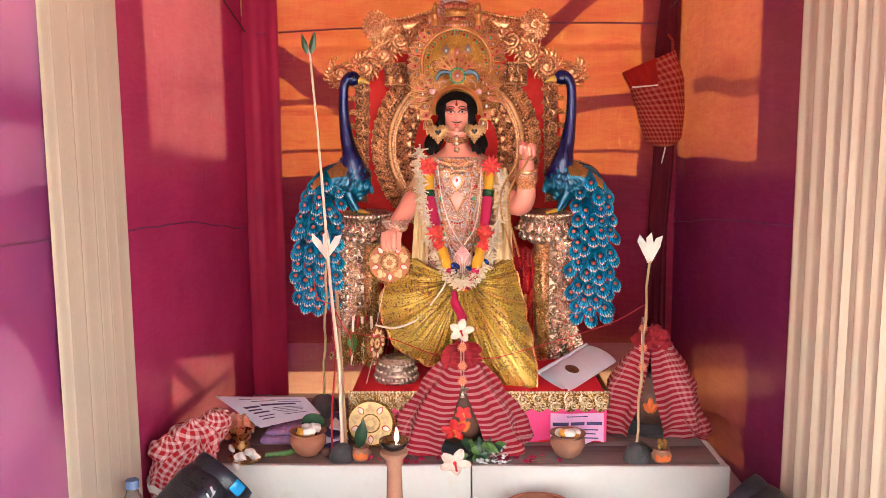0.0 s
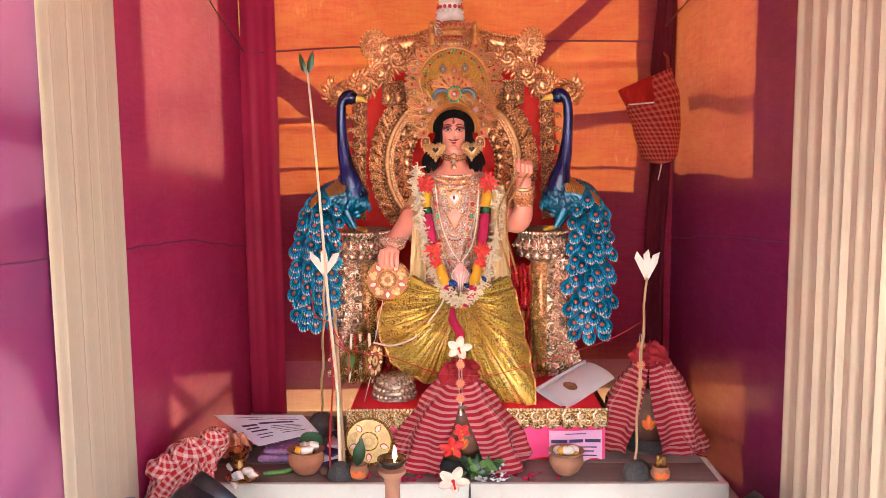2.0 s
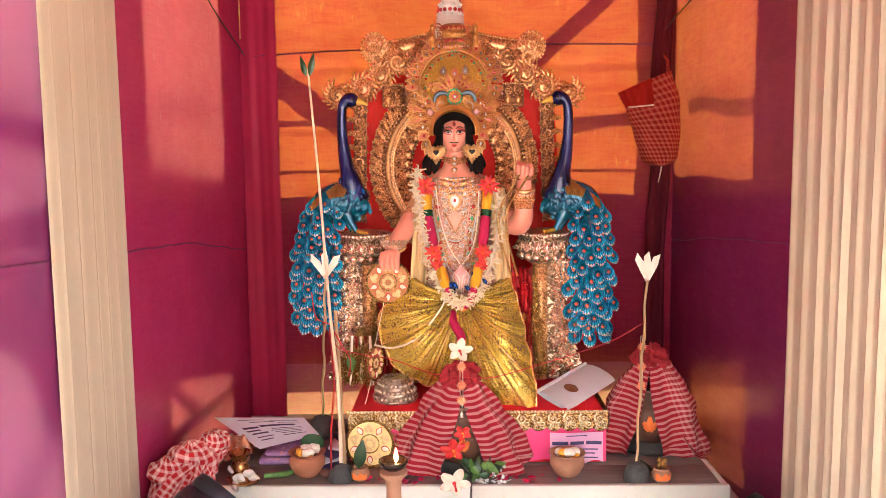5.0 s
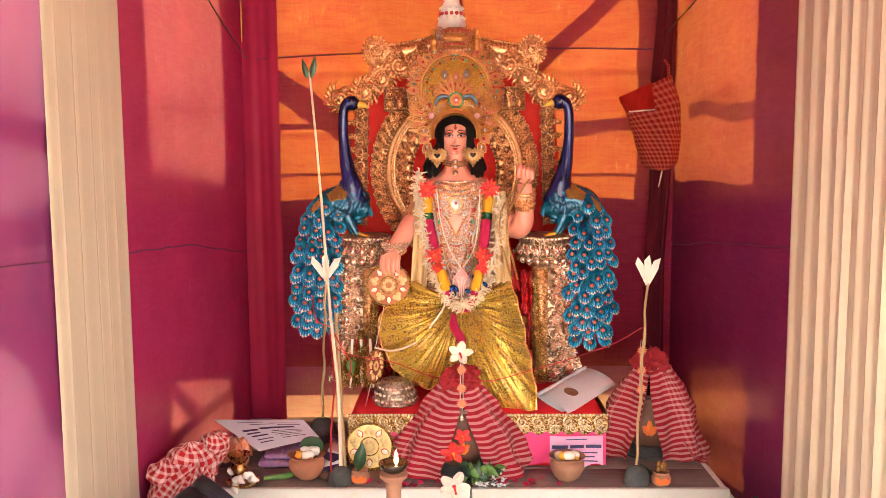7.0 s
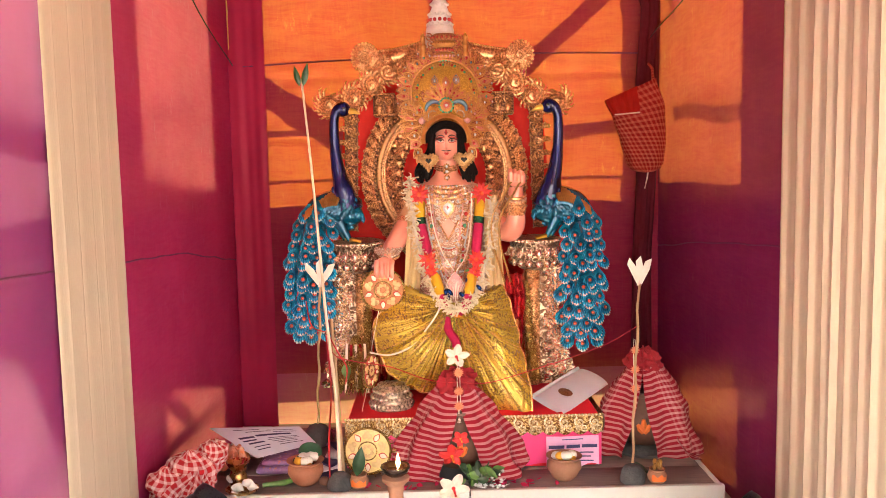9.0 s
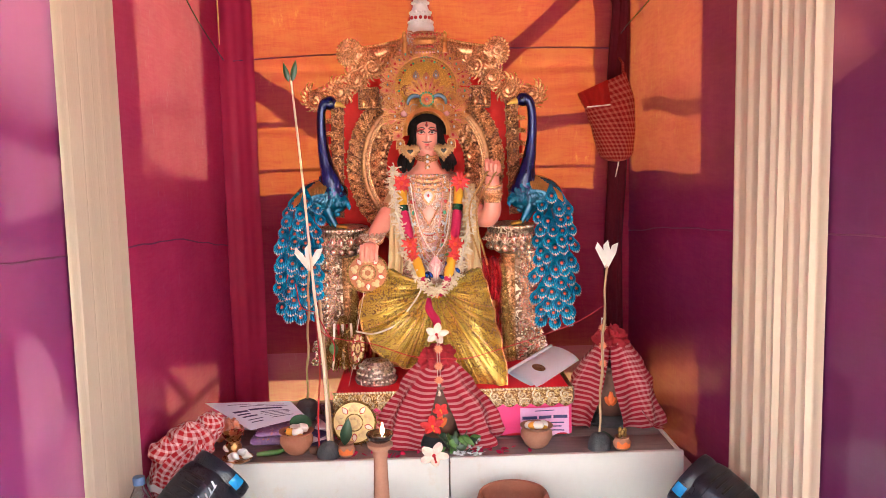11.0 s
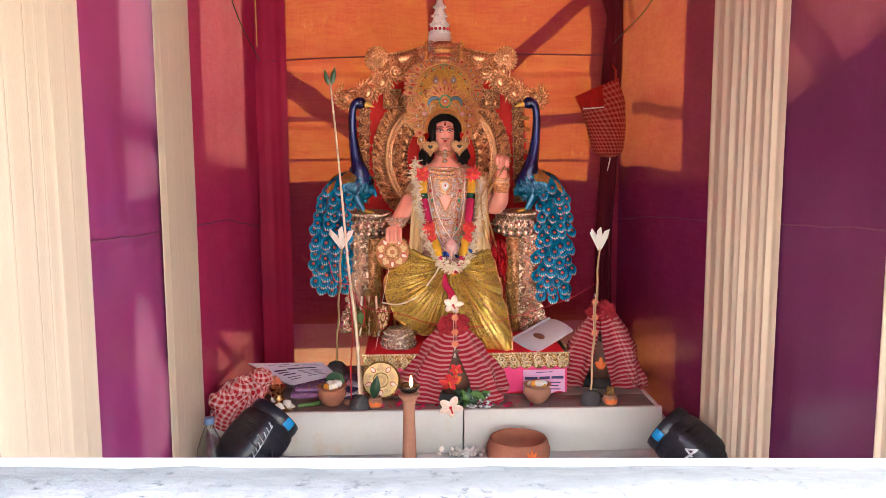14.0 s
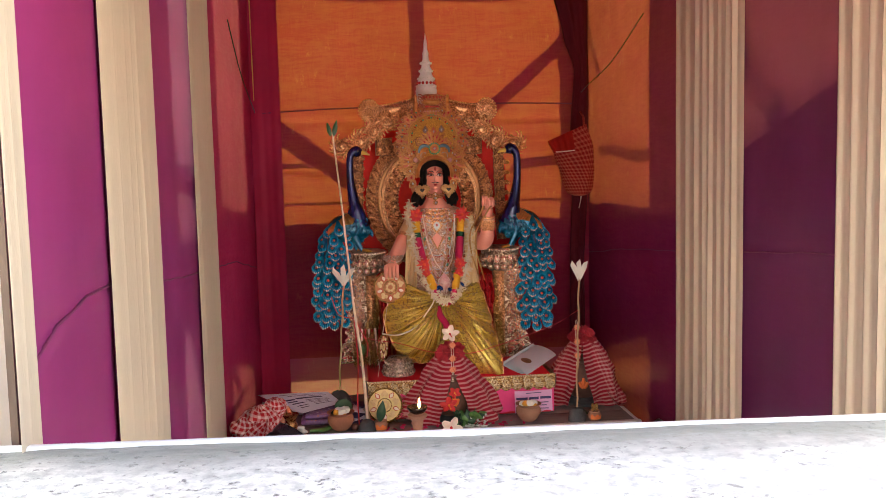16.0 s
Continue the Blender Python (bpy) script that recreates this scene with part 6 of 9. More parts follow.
def drop_petal(s, c, w, l, ang, fill, stone):
    """Paisley drop with a corded edge and a stone, pointing ang degrees from straight up."""
    mm = Matrix.Translation(c) @ Matrix.Rotation(radians(ang), 4, "Y")
    out = leaf_shape(w, l)
    s.slab(out, 0.003, mm, fill, 0.002)
    s.tube([mm @ Vector((x, -0.0015, z)) for x, z in out + out[:1]], 0.0021, 5, 1)
    small = [(x * 0.55, z * 0.6 + l * 0.16) for x, z in out]
    s.tube([mm @ Vector((x, -0.003, z)) for x, z in small + small[:1]], 0.0013, 4, 1)
    s.ball(mm @ Vector((0, -0.004, l * 0.42)), (w * 0.30, 0.003, w * 0.42), stone, 8, 5)


g = Geo()
g.surf(lambda u, v: (CC[0] + 0.108 * v * math.cos(2 * math.pi * u), CC[1] - 0.028 * (1 - v * v), CC[2] + 0.108 * v * math.sin(2 * math.pi * u)), 40, 8, 0, True)
disc = part("halo_disc", g, M_HALO, crown, "domed gold halo disc")
g = Geo()
g.tube(ring_pts((CC[0], CC[1] - 0.004, CC[2]), 0.112, 0.112, 72) + ring_pts((CC[0], CC[1] - 0.004, CC[2]), 0.112, 0.112, 72)[:1], 0.0045, 8, 0, 1.0, (0, 1, 0))
beads(g, ring_pts((CC[0], CC[1] - 0.009, CC[2]), 0.102, 0.102, 62), 0.0034)
beads(g, ring_pts((CC[0], CC[1] - 0.004, CC[2]), 0.120, 0.120, 70), 0.0036)
part("halo_ring", g, M_CGOLD, disc, "corded gold ring")
for i in range(25):
    a = lerp(-34, 214, i / 24)
    ca, sa = math.cos(radians(a)), math.sin(radians(a))
    g = Geo()
    c = (CC[0] + 0.119 * ca, CC[1] + 0.004 + 0.003 * (i % 2), CC[2] + 0.119 * sa)
    drop_petal(g, c, 0.0115 if i % 2 else 0.0105, 0.043 if i % 2 else 0.036, 90 - a + (8 if i % 2 else -6), 2 if i % 2 else 0, (7, 3, 6, 4)[i % 4])
    part("petal", g, CROWN_MATS, crown)
g = Geo()
for i in range(34):
    a = lerp(-32, 212, i / 33)
    ca, sa = math.cos(radians(a)), math.sin(radians(a))
    c = (CC[0] + 0.135 * ca, CC[1] + 0.012, CC[2] + 0.135 * sa)
    scroll(g, (c[0] + 0.016 * ca, c[1], c[2] + 0.016 * sa), 0.0105, radians(a), 1 if i % 2 else -1, 0, 1.3)
    leaf(g, c, 0.0075, 0.030, 90 - a, 2 if i % 2 else 0, 0.002)
    g.ball((c[0] + 0.024 * ca, c[1] - 0.004, c[2] + 0.024 * sa), 0.0028, 6 if i % 3 == 0 else 1, 5, 4)
tagged(part("edge_filigree", g, CROWN_MATS, crown, "openwork rosy filigree edging"), kind="stuff")
g = Geo()
for i in range(46):
    a = lerp(-40, 220, i / 45)
    ca, sa = math.cos(radians(a)), math.sin(radians(a))
    scroll(g, (CC[0] + 0.1155 * ca, CC[1] - 0.008, CC[2] + 0.1155 * sa), 0.0068, radians(a) + 0.7 * i, 1 if i % 2 else -1, 2 if i % 3 == 0 else 1, 1.2)
    g.ball((CC[0] + 0.094 * ca, CC[1] - 0.016, CC[2] + 0.094 * sa), (0.0042, 0.003, 0.0042), (3, 1, 1, 4)[i % 4], 6, 4)
for i in range(40):
    a, r = rj.uniform(190, 350), rj.uniform(0.050, 0.100)
    scroll(g, (CC[0] + r * math.cos(radians(a)), CC[1] - 0.032 + 0.1 * abs(r - 0.06), CC[2] + 0.014 + r * math.sin(radians(a)) * 0.55), rj.uniform(0.006, 0.010), rj.uniform(0, 6), rj.choice([-1, 1]), rj.choice([0, 1, 1, 2]), 1.4)
tagged(part("inner_filigree", g, CROWN_MATS, disc, "fine coiled gold filigree with tiny stones"), kind="stuff")
# flames on the disc, stones above them
for i in range(9):
    a = lerp(-78, 78, i / 8)
    g = Geo()
    ln = lerp(0.064, 0.052, abs(a) / 78)
    drop_petal(g, (CC[0] + 0.022 * math.sin(radians(a)), CC[1] - 0.034, CC[2] - 0.030 + 0.014 * math.cos(radians(a))), 0.0085, ln, a, 2 if i % 2 else 0, 3)
    part("flame", g, CROWN_MATS, disc)
for dx, dz, mt in ((-0.034, 0.042, 7), (0.036, 0.044, 7), (0.002, 0.036, 2)):
    g = Geo()
    drop_petal(g, (CC[0] + dx, CC[1] - 0.040, CC[2] + dz - 0.018), 0.012, 0.036, 0, mt, 6)
    part("jewel", g, CROWN_MATS, disc)
# brow band and centre rosette
g = Geo()
def band(u, v):
    a = math.pi * (1.05 - 1.1 * u)
    r = 0.067 + 0.014 * v
    return (HC.x + r * math.cos(a), HC.y - 0.034 + 0.012 * v - 0.012 * math.sin(a), HC.z + 0.012 + r * math.sin(a) * 1.02)
g.surf(band, 40, 4)
beads(g, [band(i / 44, 1.0) for i in range(45)], 0.0030)
beads(g, [band(i / 44, 0.1) for i in range(45)], 0.0026)
part("brow_band", g, M_CGOLD, crown, "curved orange gold brow band")
g = Geo()
rc = (CC[0] + 0.002, CC[1] - 0.056, 1.637)
g.surf(lambda u, v: (rc[0] + 0.024 * v * math.cos(2 * math.pi * u), rc[1] - 0.006 * (1 - v * v), rc[2] + 0.025 * v * math.sin(2 * math.pi * u)), 20, 4, 0, True)
beads(g, ring_pts(rc, 0.022, 0.023, 15), 0.0048, 1)
g.ball((rc[0], rc[1] - 0.006, rc[2]), (0.012, 0.004, 0.012), 2, 10, 6)
beads(g, ring_pts((rc[0], rc[1] - 0.007, rc[2]), 0.011, 0.011, 10), 0.0026, 0)
g.ball((rc[0], rc[1] - 0.010, rc[2]), (0.005, 0.003, 0.005), 3, 8, 6)
part("centre_rosette", g, [M_CGOLD, M_GEMGREEN, M_ROSE, M_GEMWHITE], crown, "round rosette of green and pink stones")
for sd in (-1, 1):
    g = Geo()
    arc = [(rc[0] + sd * (0.040 + 0.026 * math.cos(t)), rc[1] + 0.014, rc[2] - 0.012 + 0.026 * math.sin(t)) for t in (lerp(-0.2, 2.6, i / 12) for i in range(13))]
    g.tube(arc, [0.0035 + 0.004 * math.sin(math.pi * i / 12) for i in range(13)], 6, 7, 1.0, (0, 1, 0))
    for k in range(7):
        a = sd * lerp(-30, 110, k / 6)
        drop_petal(g, (rc[0] + sd * 0.044, rc[1] + 0.020, rc[2] - 0.030), 0.0065, 0.034, a, 2 if k % 2 else 0, 6)
    part("brow_wing", g, CROWN_MATS, crown)
    # fans that fall beside the hair
    for k in range(9):
        g = Geo()
        a = lerp(25, 155, k / 8)
        c = (CX + sd * 0.070, 2.800 + 0.003 * (k % 2), 1.600 - 0.035 * (k / 8))
        ln = 0.086 if 1 < k < 6 else 0.070
        drop_petal(g, c, 0.0115, ln, sd * a, 2 if k % 2 else 0, (3, 6, 5)[k % 3])
        for q in (-1, 1):
            tip = (c[0] + sd * ln * 0.78 * math.sin(radians(a + 5 * q)), c[1] - 0.003, c[2] + ln * 0.78 * math.cos(radians(a + 5 * q)))
            scroll(g, tip, 0.0085, radians(90 - sd * a), q, 1, 1.2)
        part("fan_leaf", g, CROWN_MATS, crown)
    g = Geo()
    g.ball((CX + sd * 0.074, 2.782, 1.590), (0.012, 0.008, 0.012), 5, 10, 6)
    beads(g, ring_pts((CX + sd * 0.074, 2.782, 1.590), 0.014, 0.014, 12), 0.0032, 1)
    part("fan_boss", g, CROWN_MATS, crown)
    for k in range(4):
        g = Geo()
        drop_petal(g, (CX + sd * (0.083 - 0.002 * k), 2.785, 1.545 - 0.022 * k), 0.0135, 0.040, sd * (100 + 22 * k), 2 if k % 2 else 0, (6, 3)[k % 2])
        part("fan_leaf", g, CROWN_MATS, crown)
    # side posts with candle-like tips
    g = Geo()
    g.lathe((CC[0] + sd * 0.070, CC[1] + 0.008, 1.800), [(0.012, 0.0), (0.014, 0.008), (0.009, 0.016), (0.010, 0.03), (0.013, 0.036), (0.008, 0.042), (0.007, 0.06), (0.009, 0.064), (0.004, 0.072), (0.0, 0.078)], 14, 1)
    scroll(g, (CC[0] + sd * 0.052, CC[1] + 0.006, 1.812), 0.018, 1.0, sd, 0, 1.4)
    part("side_post", g, CROWN_MATS, crown)
# stacked tiers above the halo
for k, (z, w) in enumerate(((1.786, 0.028), (1.802, 0.036), (1.822, 0.030), (1.842, 0.040), (1.862, 0.044))):
    g = Geo()
    g.lathe((CC[0], CC[1] + 0.01, z), [(w * 0.8, -0.012), (w, -0.006), (w * 1.05, 0.0), (w * 0.9, 0.008), (w * 0.7, 0.013)], 20, k % 2, 1, 0.55)
    beads(g, [(CC[0] + w * math.cos(a), CC[1] + 0.01 + 0.55 * w * math.sin(a), z) for a in (math.pi * (1 + i / 9) for i in range(10))], 0.0042, (4, 5, 3, 1, 3)[k])
    for q in (-1, 1):
        scroll(g, (CC[0] + q * w * 1.15, CC[1] + 0.004, z), 0.014, 0.5 * k, q, 0, 1.4)
    part("tier", g, CROWN_MATS, crown)

M_PITH = surface("white pith", (0.80, 0.76, 0.72), (0.70, 0.64, 0.6), 0.85, 0, 160, 20, 0.001)
finial = base("pith_finial", (CX - 0.008, 2.93, 1.86), "tall white pith spire with cut tiers and red dots", "spire")
g = Geo()
FC = (CX - 0.008, 2.93, 1.86)
g.lathe(FC, [(0.048, 0.0), (0.050, 0.012), (0.047, 0.034), (0.049, 0.038), (0.044, 0.056), (0.040, 0.06), (0.037, 0.088), (0.031, 0.092), (0.034, 0.10), (0.028, 0.112), (0.024, 0.125), (0.027, 0.133), (0.020, 0.146), (0.018, 0.160), (0.021, 0.166), (0.014, 0.18), (0.013, 0.20), (0.015, 0.206), (0.009, 0.222), (0.008, 0.25), (0.004, 0.275), (0.0, 0.30)], 28)
part("spire", g, M_PITH, finial)
g = Geo()
for i in range(22):
    a = 2 * math.pi * i / 22
    g.tube([(FC[0] + 0.050 * math.cos(a + d), FC[1] + 0.050 * math.sin(a + d), FC[2] + h) for d, h in ((-0.13, 0.0), (0.0, 0.016), (0.13, 0.0), (0.0, -0.014), (-0.13, 0.0))], 0.0022, 4)
for z, r, n in ((0.06, 0.042, 14), (0.094, 0.036, 12), (0.128, 0.028, 10), (0.163, 0.022, 8)):
    beads(g, [(FC[0] + r * math.cos(2 * math.pi * i / n), FC[1] + r * math.sin(2 * math.pi * i / n), FC[2] + z) for i in range(n)], 0.006)
tagged(part("cut_fringe", g, M_PITH, finial), kind="stuff")
for i in range(7):
    a = math.pi * (1 + (i + 0.5) / 7)
    g = Geo()
    g.ball((FC[0] + 0.0395 * math.cos(a), FC[1] + 0.0395 * math.sin(a), FC[2] + 0.074), 0.0065, 0, 8, 6)
    part("dot", g, M_GEMRED, finial, "small red paper dot")

M_EAR = surface("earring gilding", (0.56, 0.32, 0.13), (0.34, 0.15, 0.05), 0.30, 0.45, 200, 30, 0.0006)
for sd, cx, cz in ((-1, -0.070, 1.457), (1, 0.044, 1.459)):
    ear = base("earring", (cx, 2.715, cz), "large gold earring shaped like a heart with a dark centre", "earring", "earrings of the idol")
    g = Geo()
    out = [(0.029 * math.sin(a) ** 3 * 1.05, 0.029 * (0.8125 * math.cos(a) - 0.3125 * math.cos(2 * a) - 0.125 * math.cos(3 * a) - 0.0625 * math.cos(4 * a))) for a in (2 * math.pi * i / 28 for i in range(28))]
    g.slab(out, 0.006, Matrix.Translation((cx, 2.712, cz)), 0, 0.004)
    beads(g, [(cx + x * 1.06, 2.712, cz + z * 1.06) for x, z in out], 0.0036)
    beads(g, [(cx + x * 0.80, 2.709, cz + z * 0.80) for x, z in out], 0.0024)
    for q in range(9):
        aa = 2 * math.pi * q / 9
        scroll(g, (cx + 0.0185 * math.cos(aa), 2.707, cz + 0.002 + 0.0175 * math.sin(aa)), 0.0062, aa, 1 if q % 2 else -1, 0, 1.2)
    part("plate", g, M_EAR, ear)
    g = Geo()
    g.slab([(x * 0.33, z * 0.33 + 0.002) for x, z in out], 0.003, Matrix.Translation((cx, 2.7055, cz)), 0, 0.003)
    part("centre", g, M_BLACKP, ear, "dark heart-shaped centre")

# ---- cloth, clay and offerings ----
def gamcha(name, check, pale=(0.58, 0.31, 0.31), period=0.0185, base_red=(0.34, 0.013, 0.030)):
    """Thin red cotton with pale woven stripes; check adds the crossing stripes. Its sheet coordinates are metres."""
    mt, nt, N, L = nodes_of(name)
    tc = N.new("ShaderNodeTexCoord")
    sep = N.new("ShaderNodeSeparateXYZ")
    L.new(tc.outputs["UV"], sep.inputs[0])
    def stripe(sock, period, share):
        f = math_node(N, L, "FRACT", math_node(N, L, "MULTIPLY", sock, 1 / period))
        return math_node(N, L, "LESS_THAN", f, share)
    a = stripe(sep.outputs[1], period, 0.42)
    b = stripe(sep.outputs[0], period, 0.42) if check else math_node(N, L, "MULTIPLY", stripe(sep.outputs[0], 0.21, 0.30), stripe(sep.outputs[0], 0.016, 0.5))
    fine = noise_node(N, L, tc.outputs["UV"], 900.0, 2)
    big = noise_node(N, L, tc.outputs["UV"], 14.0, 3)
    both = math_node(N, L, "MULTIPLY", math_node(N, L, "ADD", a, b), 0.5) if check else math_node(N, L, "ADD", math_node(N, L, "MULTIPLY", a, 0.72), math_node(N, L, "MULTIPLY", b, 0.25))
    red = mixcol(N, L, ramp(N, L, big, 0.3, 0.7), base_red, tuple(c * 0.75 for c in base_red))
    col = mixcol(N, L, both, red, pale)
    col = mixcol(N, L, math_node(N, L, "MULTIPLY", fine, 0.35), col, red)
    return finish(mt, N, L, col, 0.85, 0.0, fine, 0.0004, 0.2)


M_GAMCHA, M_CHECK = gamcha("striped cotton", False), gamcha("checked cotton", True, (0.78, 0.58, 0.56), 0.021, (0.50, 0.016, 0.022))
M_CLAY = surface("terracotta", (0.42, 0.165, 0.095), (0.31, 0.115, 0.065), 0.8, 0, 140, 12, 0.0008)
M_CLAYPALE = surface("pale terracotta", (0.42, 0.21, 0.13), (0.33, 0.155, 0.095), 0.8, 0, 140, 12, 0.0008)
M_DARKPOT = surface("brown glazed clay", (0.17, 0.075, 0.05), (0.09, 0.04, 0.028), 0.5, 0, 80, 12, 0.001)
M_ORANGE = surface("vermilion paint", (0.80, 0.20, 0.04), (0.66, 0.13, 0.03), 0.75, 0, 200, 20, 0.0006)
M_MUD = surface("dark river clay", (0.085, 0.09, 0.09), (0.05, 0.052, 0.055), 0.85, 0, 70, 16, 0.004)
M_STICK = surface("split bamboo", (0.52, 0.36, 0.20), (0.38, 0.24, 0.12), 0.6, 0, 120, 8, 0.0006, stretch=(1, 1, 0.1))
M_REED = surface("pale reed", (0.80, 0.66, 0.50), (0.66, 0.50, 0.36), 0.6, 0, 120, 10, 0.0005, stretch=(1, 1, 0.1))
M_PAPER = surface("white paper", (0.88, 0.92, 0.97), (0.80, 0.84, 0.91), 0.7, 0, 200, 8, 0.0003)
M_FLETCH = surface("pith flight", (0.78, 0.76, 0.68), (0.66, 0.63, 0.54), 0.75, 0, 200, 20, 0.0005)
M_LILAC = surface("lilac paper", (0.80, 0.88, 0.97), (0.73, 0.80, 0.93), 0.75, 0, 200, 8, 0.0003)
M_PINKPAPER = surface("pink leaflet", (0.78, 0.44, 0.66), (0.68, 0.34, 0.56), 0.75, 0, 200, 8, 0.0003)
M_PRINT = surface("printing ink", (0.06, 0.05, 0.16), None, 0.7)
M_BRASS = surface("tarnished brass", (0.62, 0.36, 0.14), (0.40, 0.20, 0.08), 0.28, 0.95, 60, 20, 0.0005)
M_LEAF = surface("green leaf", (0.10, 0.22, 0.045), (0.05, 0.12, 0.03), 0.4, 0, 120, 30, 0.0006)
M_DARKLEAF = surface("dark betel leaf", (0.025, 0.075, 0.03), (0.015, 0.045, 0.02), 0.35, 0, 120, 30, 0.0006)
M_PETALW = surface("cream petal", (0.88, 0.76, 0.64), (0.84, 0.60, 0.48), 0.6, 0, 120, 40, 0.0004)
M_PETALR = surface("red petal", (0.72, 0.035, 0.03), (0.55, 0.015, 0.03), 0.55, 0, 120, 40, 0.0004)
M_PETALRO = surface("orange red petal", (0.85, 0.10, 0.03), (0.72, 0.06, 0.02), 0.6, 0, 120, 40, 0.0004)
M_PETALO = surface("orange petal", (0.85, 0.28, 0.03), (0.75, 0.2, 0.02), 0.6, 0, 120, 40, 0.0004)
M_YELLOW = surface("yellow wool", (0.78, 0.42, 0.02), (0.66, 0.32, 0.02), 0.85, 0, 300, 30, 0.002)
M_CRIMSON = surface("crimson wool", (0.55, 0.012, 0.09), (0.42, 0.008, 0.07), 0.85, 0, 300, 30, 0.002)
M_GREENFOIL = surface("green foil", (0.015, 0.12, 0.05), (0.008, 0.05, 0.02), 0.25, 0.5, 120, 40, 0.002)
M_BLUEFOIL = surface("blue foil", (0.02, 0.10, 0.45), (0.01, 0.04, 0.2), 0.2, 0.8, 60, 40, 0.003)
M_TUBEROSE = surface("tuberose buds", (0.84, 0.73, 0.53), (0.62, 0.49, 0.31), 0.7, 0, 120, 40, 0.0005)
M_SWEET = surface("white sweet", (0.82, 0.80, 0.74), (0.74, 0.71, 0.64), 0.8, 0, 100, 30, 0.001)
M_SWEETY = surface("yellow fruit", (0.80, 0.42, 0.04), (0.7, 0.32, 0.03), 0.5, 0, 100, 30, 0.001)
M_SALMON = surface("salmon paper", (0.80, 0.30, 0.16), (0.7, 0.22, 0.12), 0.7)
M_THREAD = surface("red thread", (0.52, 0.02, 0.03), None, 0.8)
M_WHITETHREAD = surface("white thread", (0.78, 0.68, 0.58), None, 0.8)
M_YTHREAD = surface("yellow cord", (0.7, 0.48, 0.1), None, 0.7)
M_PLASTIC = surface("black plastic", (0.010, 0.012, 0.018), (0.016, 0.018, 0.026), 0.30, 0, 300, 8, 0.0003)
M_LENS = surface("blue lens cover", (0.02, 0.30, 0.62), (0.01, 0.2, 0.48), 0.2, 0.1, coat=0.5)
M_LETTER = surface("white sticker", (0.80, 0.82, 0.84), None, 0.5)
M_CAP = surface("blue cap", (0.10, 0.17, 0.30), None, 0.4)
M_OIL = surface("sooty oil dish", (0.03, 0.018, 0.012), (0.05, 0.025, 0.015), 0.2, coat=0.4)
M_PACK = surface("violet wrapper", (0.30, 0.16, 0.38), (0.42, 0.30, 0.46), 0.25, 0, 50, 30, 0.004, spots=(0.7, 0.3, 0.15), coat=0.5)
M_BAG = gamcha("dark checked cotton", True, (0.42, 0.11, 0.075), 0.0165, (0.26, 0.008, 0.008))
M_BAGRED = surface("dull red cotton", (0.34, 0.012, 0.008), (0.22, 0.007, 0.006), 0.85, 0, 300, 14, 0.001, 0.15, stretch=(3, 3, 0.2))

mt_, nt_, N_, L_ = nodes_of("clear plastic")
gl_ = N_.new("ShaderNodeBsdfGlass")
gl_.inputs["Roughness"].default_value, gl_.inputs["IOR"].default_value = 0.12, 1.28
gl_.inputs["Color"].default_value = (0.95, 0.97, 0.98, 1)
o_ = N_.new("ShaderNodeOutputMaterial")
L_.new(gl_.outputs[0], o_.inputs[0])
M_CLEAR = mt_
mt_, nt_, N_, L_ = nodes_of("flame")
em_ = N_.new("ShaderNodeEmission")
em_.inputs["Color"].default_value, em_.inputs["Strength"].default_value = (1.0, 0.62, 0.22, 1), 6.0
o_ = N_.new("ShaderNodeOutputMaterial")
L_.new(em_.outputs[0], o_.inputs[0])
M_FLAME = mt_


def petal_sheets(c, r, spin, lean, n=5):
    """The curved, ruffled petals of an open flower that faces the viewer, one sheet each."""
    c = Vector(c)
    rf = random.Random(int(abs(c.x * 9000) + abs(c.z * 5000)))
    sheets = []
    for k in range(n):
        a = spin + 360 * k / n + rf.uniform(-9, 9)
        m = Matrix.Translation(c) @ Matrix.Rotation(radians(lean), 4, "X") @ Matrix.Rotation(radians(a), 4, "Y") @ Matrix.Rotation(radians(rf.uniform(-34, 2)), 4, "X")
        w, l = r * rf.uniform(0.30, 0.37), r * rf.uniform(0.92, 1.1)
        def petal(u, v, off=0.0):
            b = 2 * u - 1
            wd = w * (0.16 + 0.84 * math.sin(math.pi * min(1.0, 0.06 + 0.80 * v)) ** 0.9)
            ruffle = 0.05 * r * math.sin(b * 7 + k) * v
            return m @ Vector((wd * b, -r * 0.22 * math.sin(v * 2.2) + r * 0.10 * b * b + ruffle + off, l * v * (1 - 0.10 * b * b * v)))
        s = Geo()
        s.surf(petal, 8, 7)
        s.surf(lambda u, v: petal(u, v, 0.0012), 8, 7)
        sheets.append(s)
    return sheets


def rosette(s, c, r, mat=0):
    """Small paper flower of narrow petals."""
    for k in range(14):
        leaf(s, (c[0], c[1] - 0.001 * (k % 2), c[2]), r * 0.14, r, k * 360 / 14, mat, 0.001, 0.001)
    s.ball(c, (r * 0.3, 0.004, r * 0.3), mat, 8, 5)


# ---- garlands on the idol ----
def path_on_body(pts):
    return smooth_line(pts, 8)


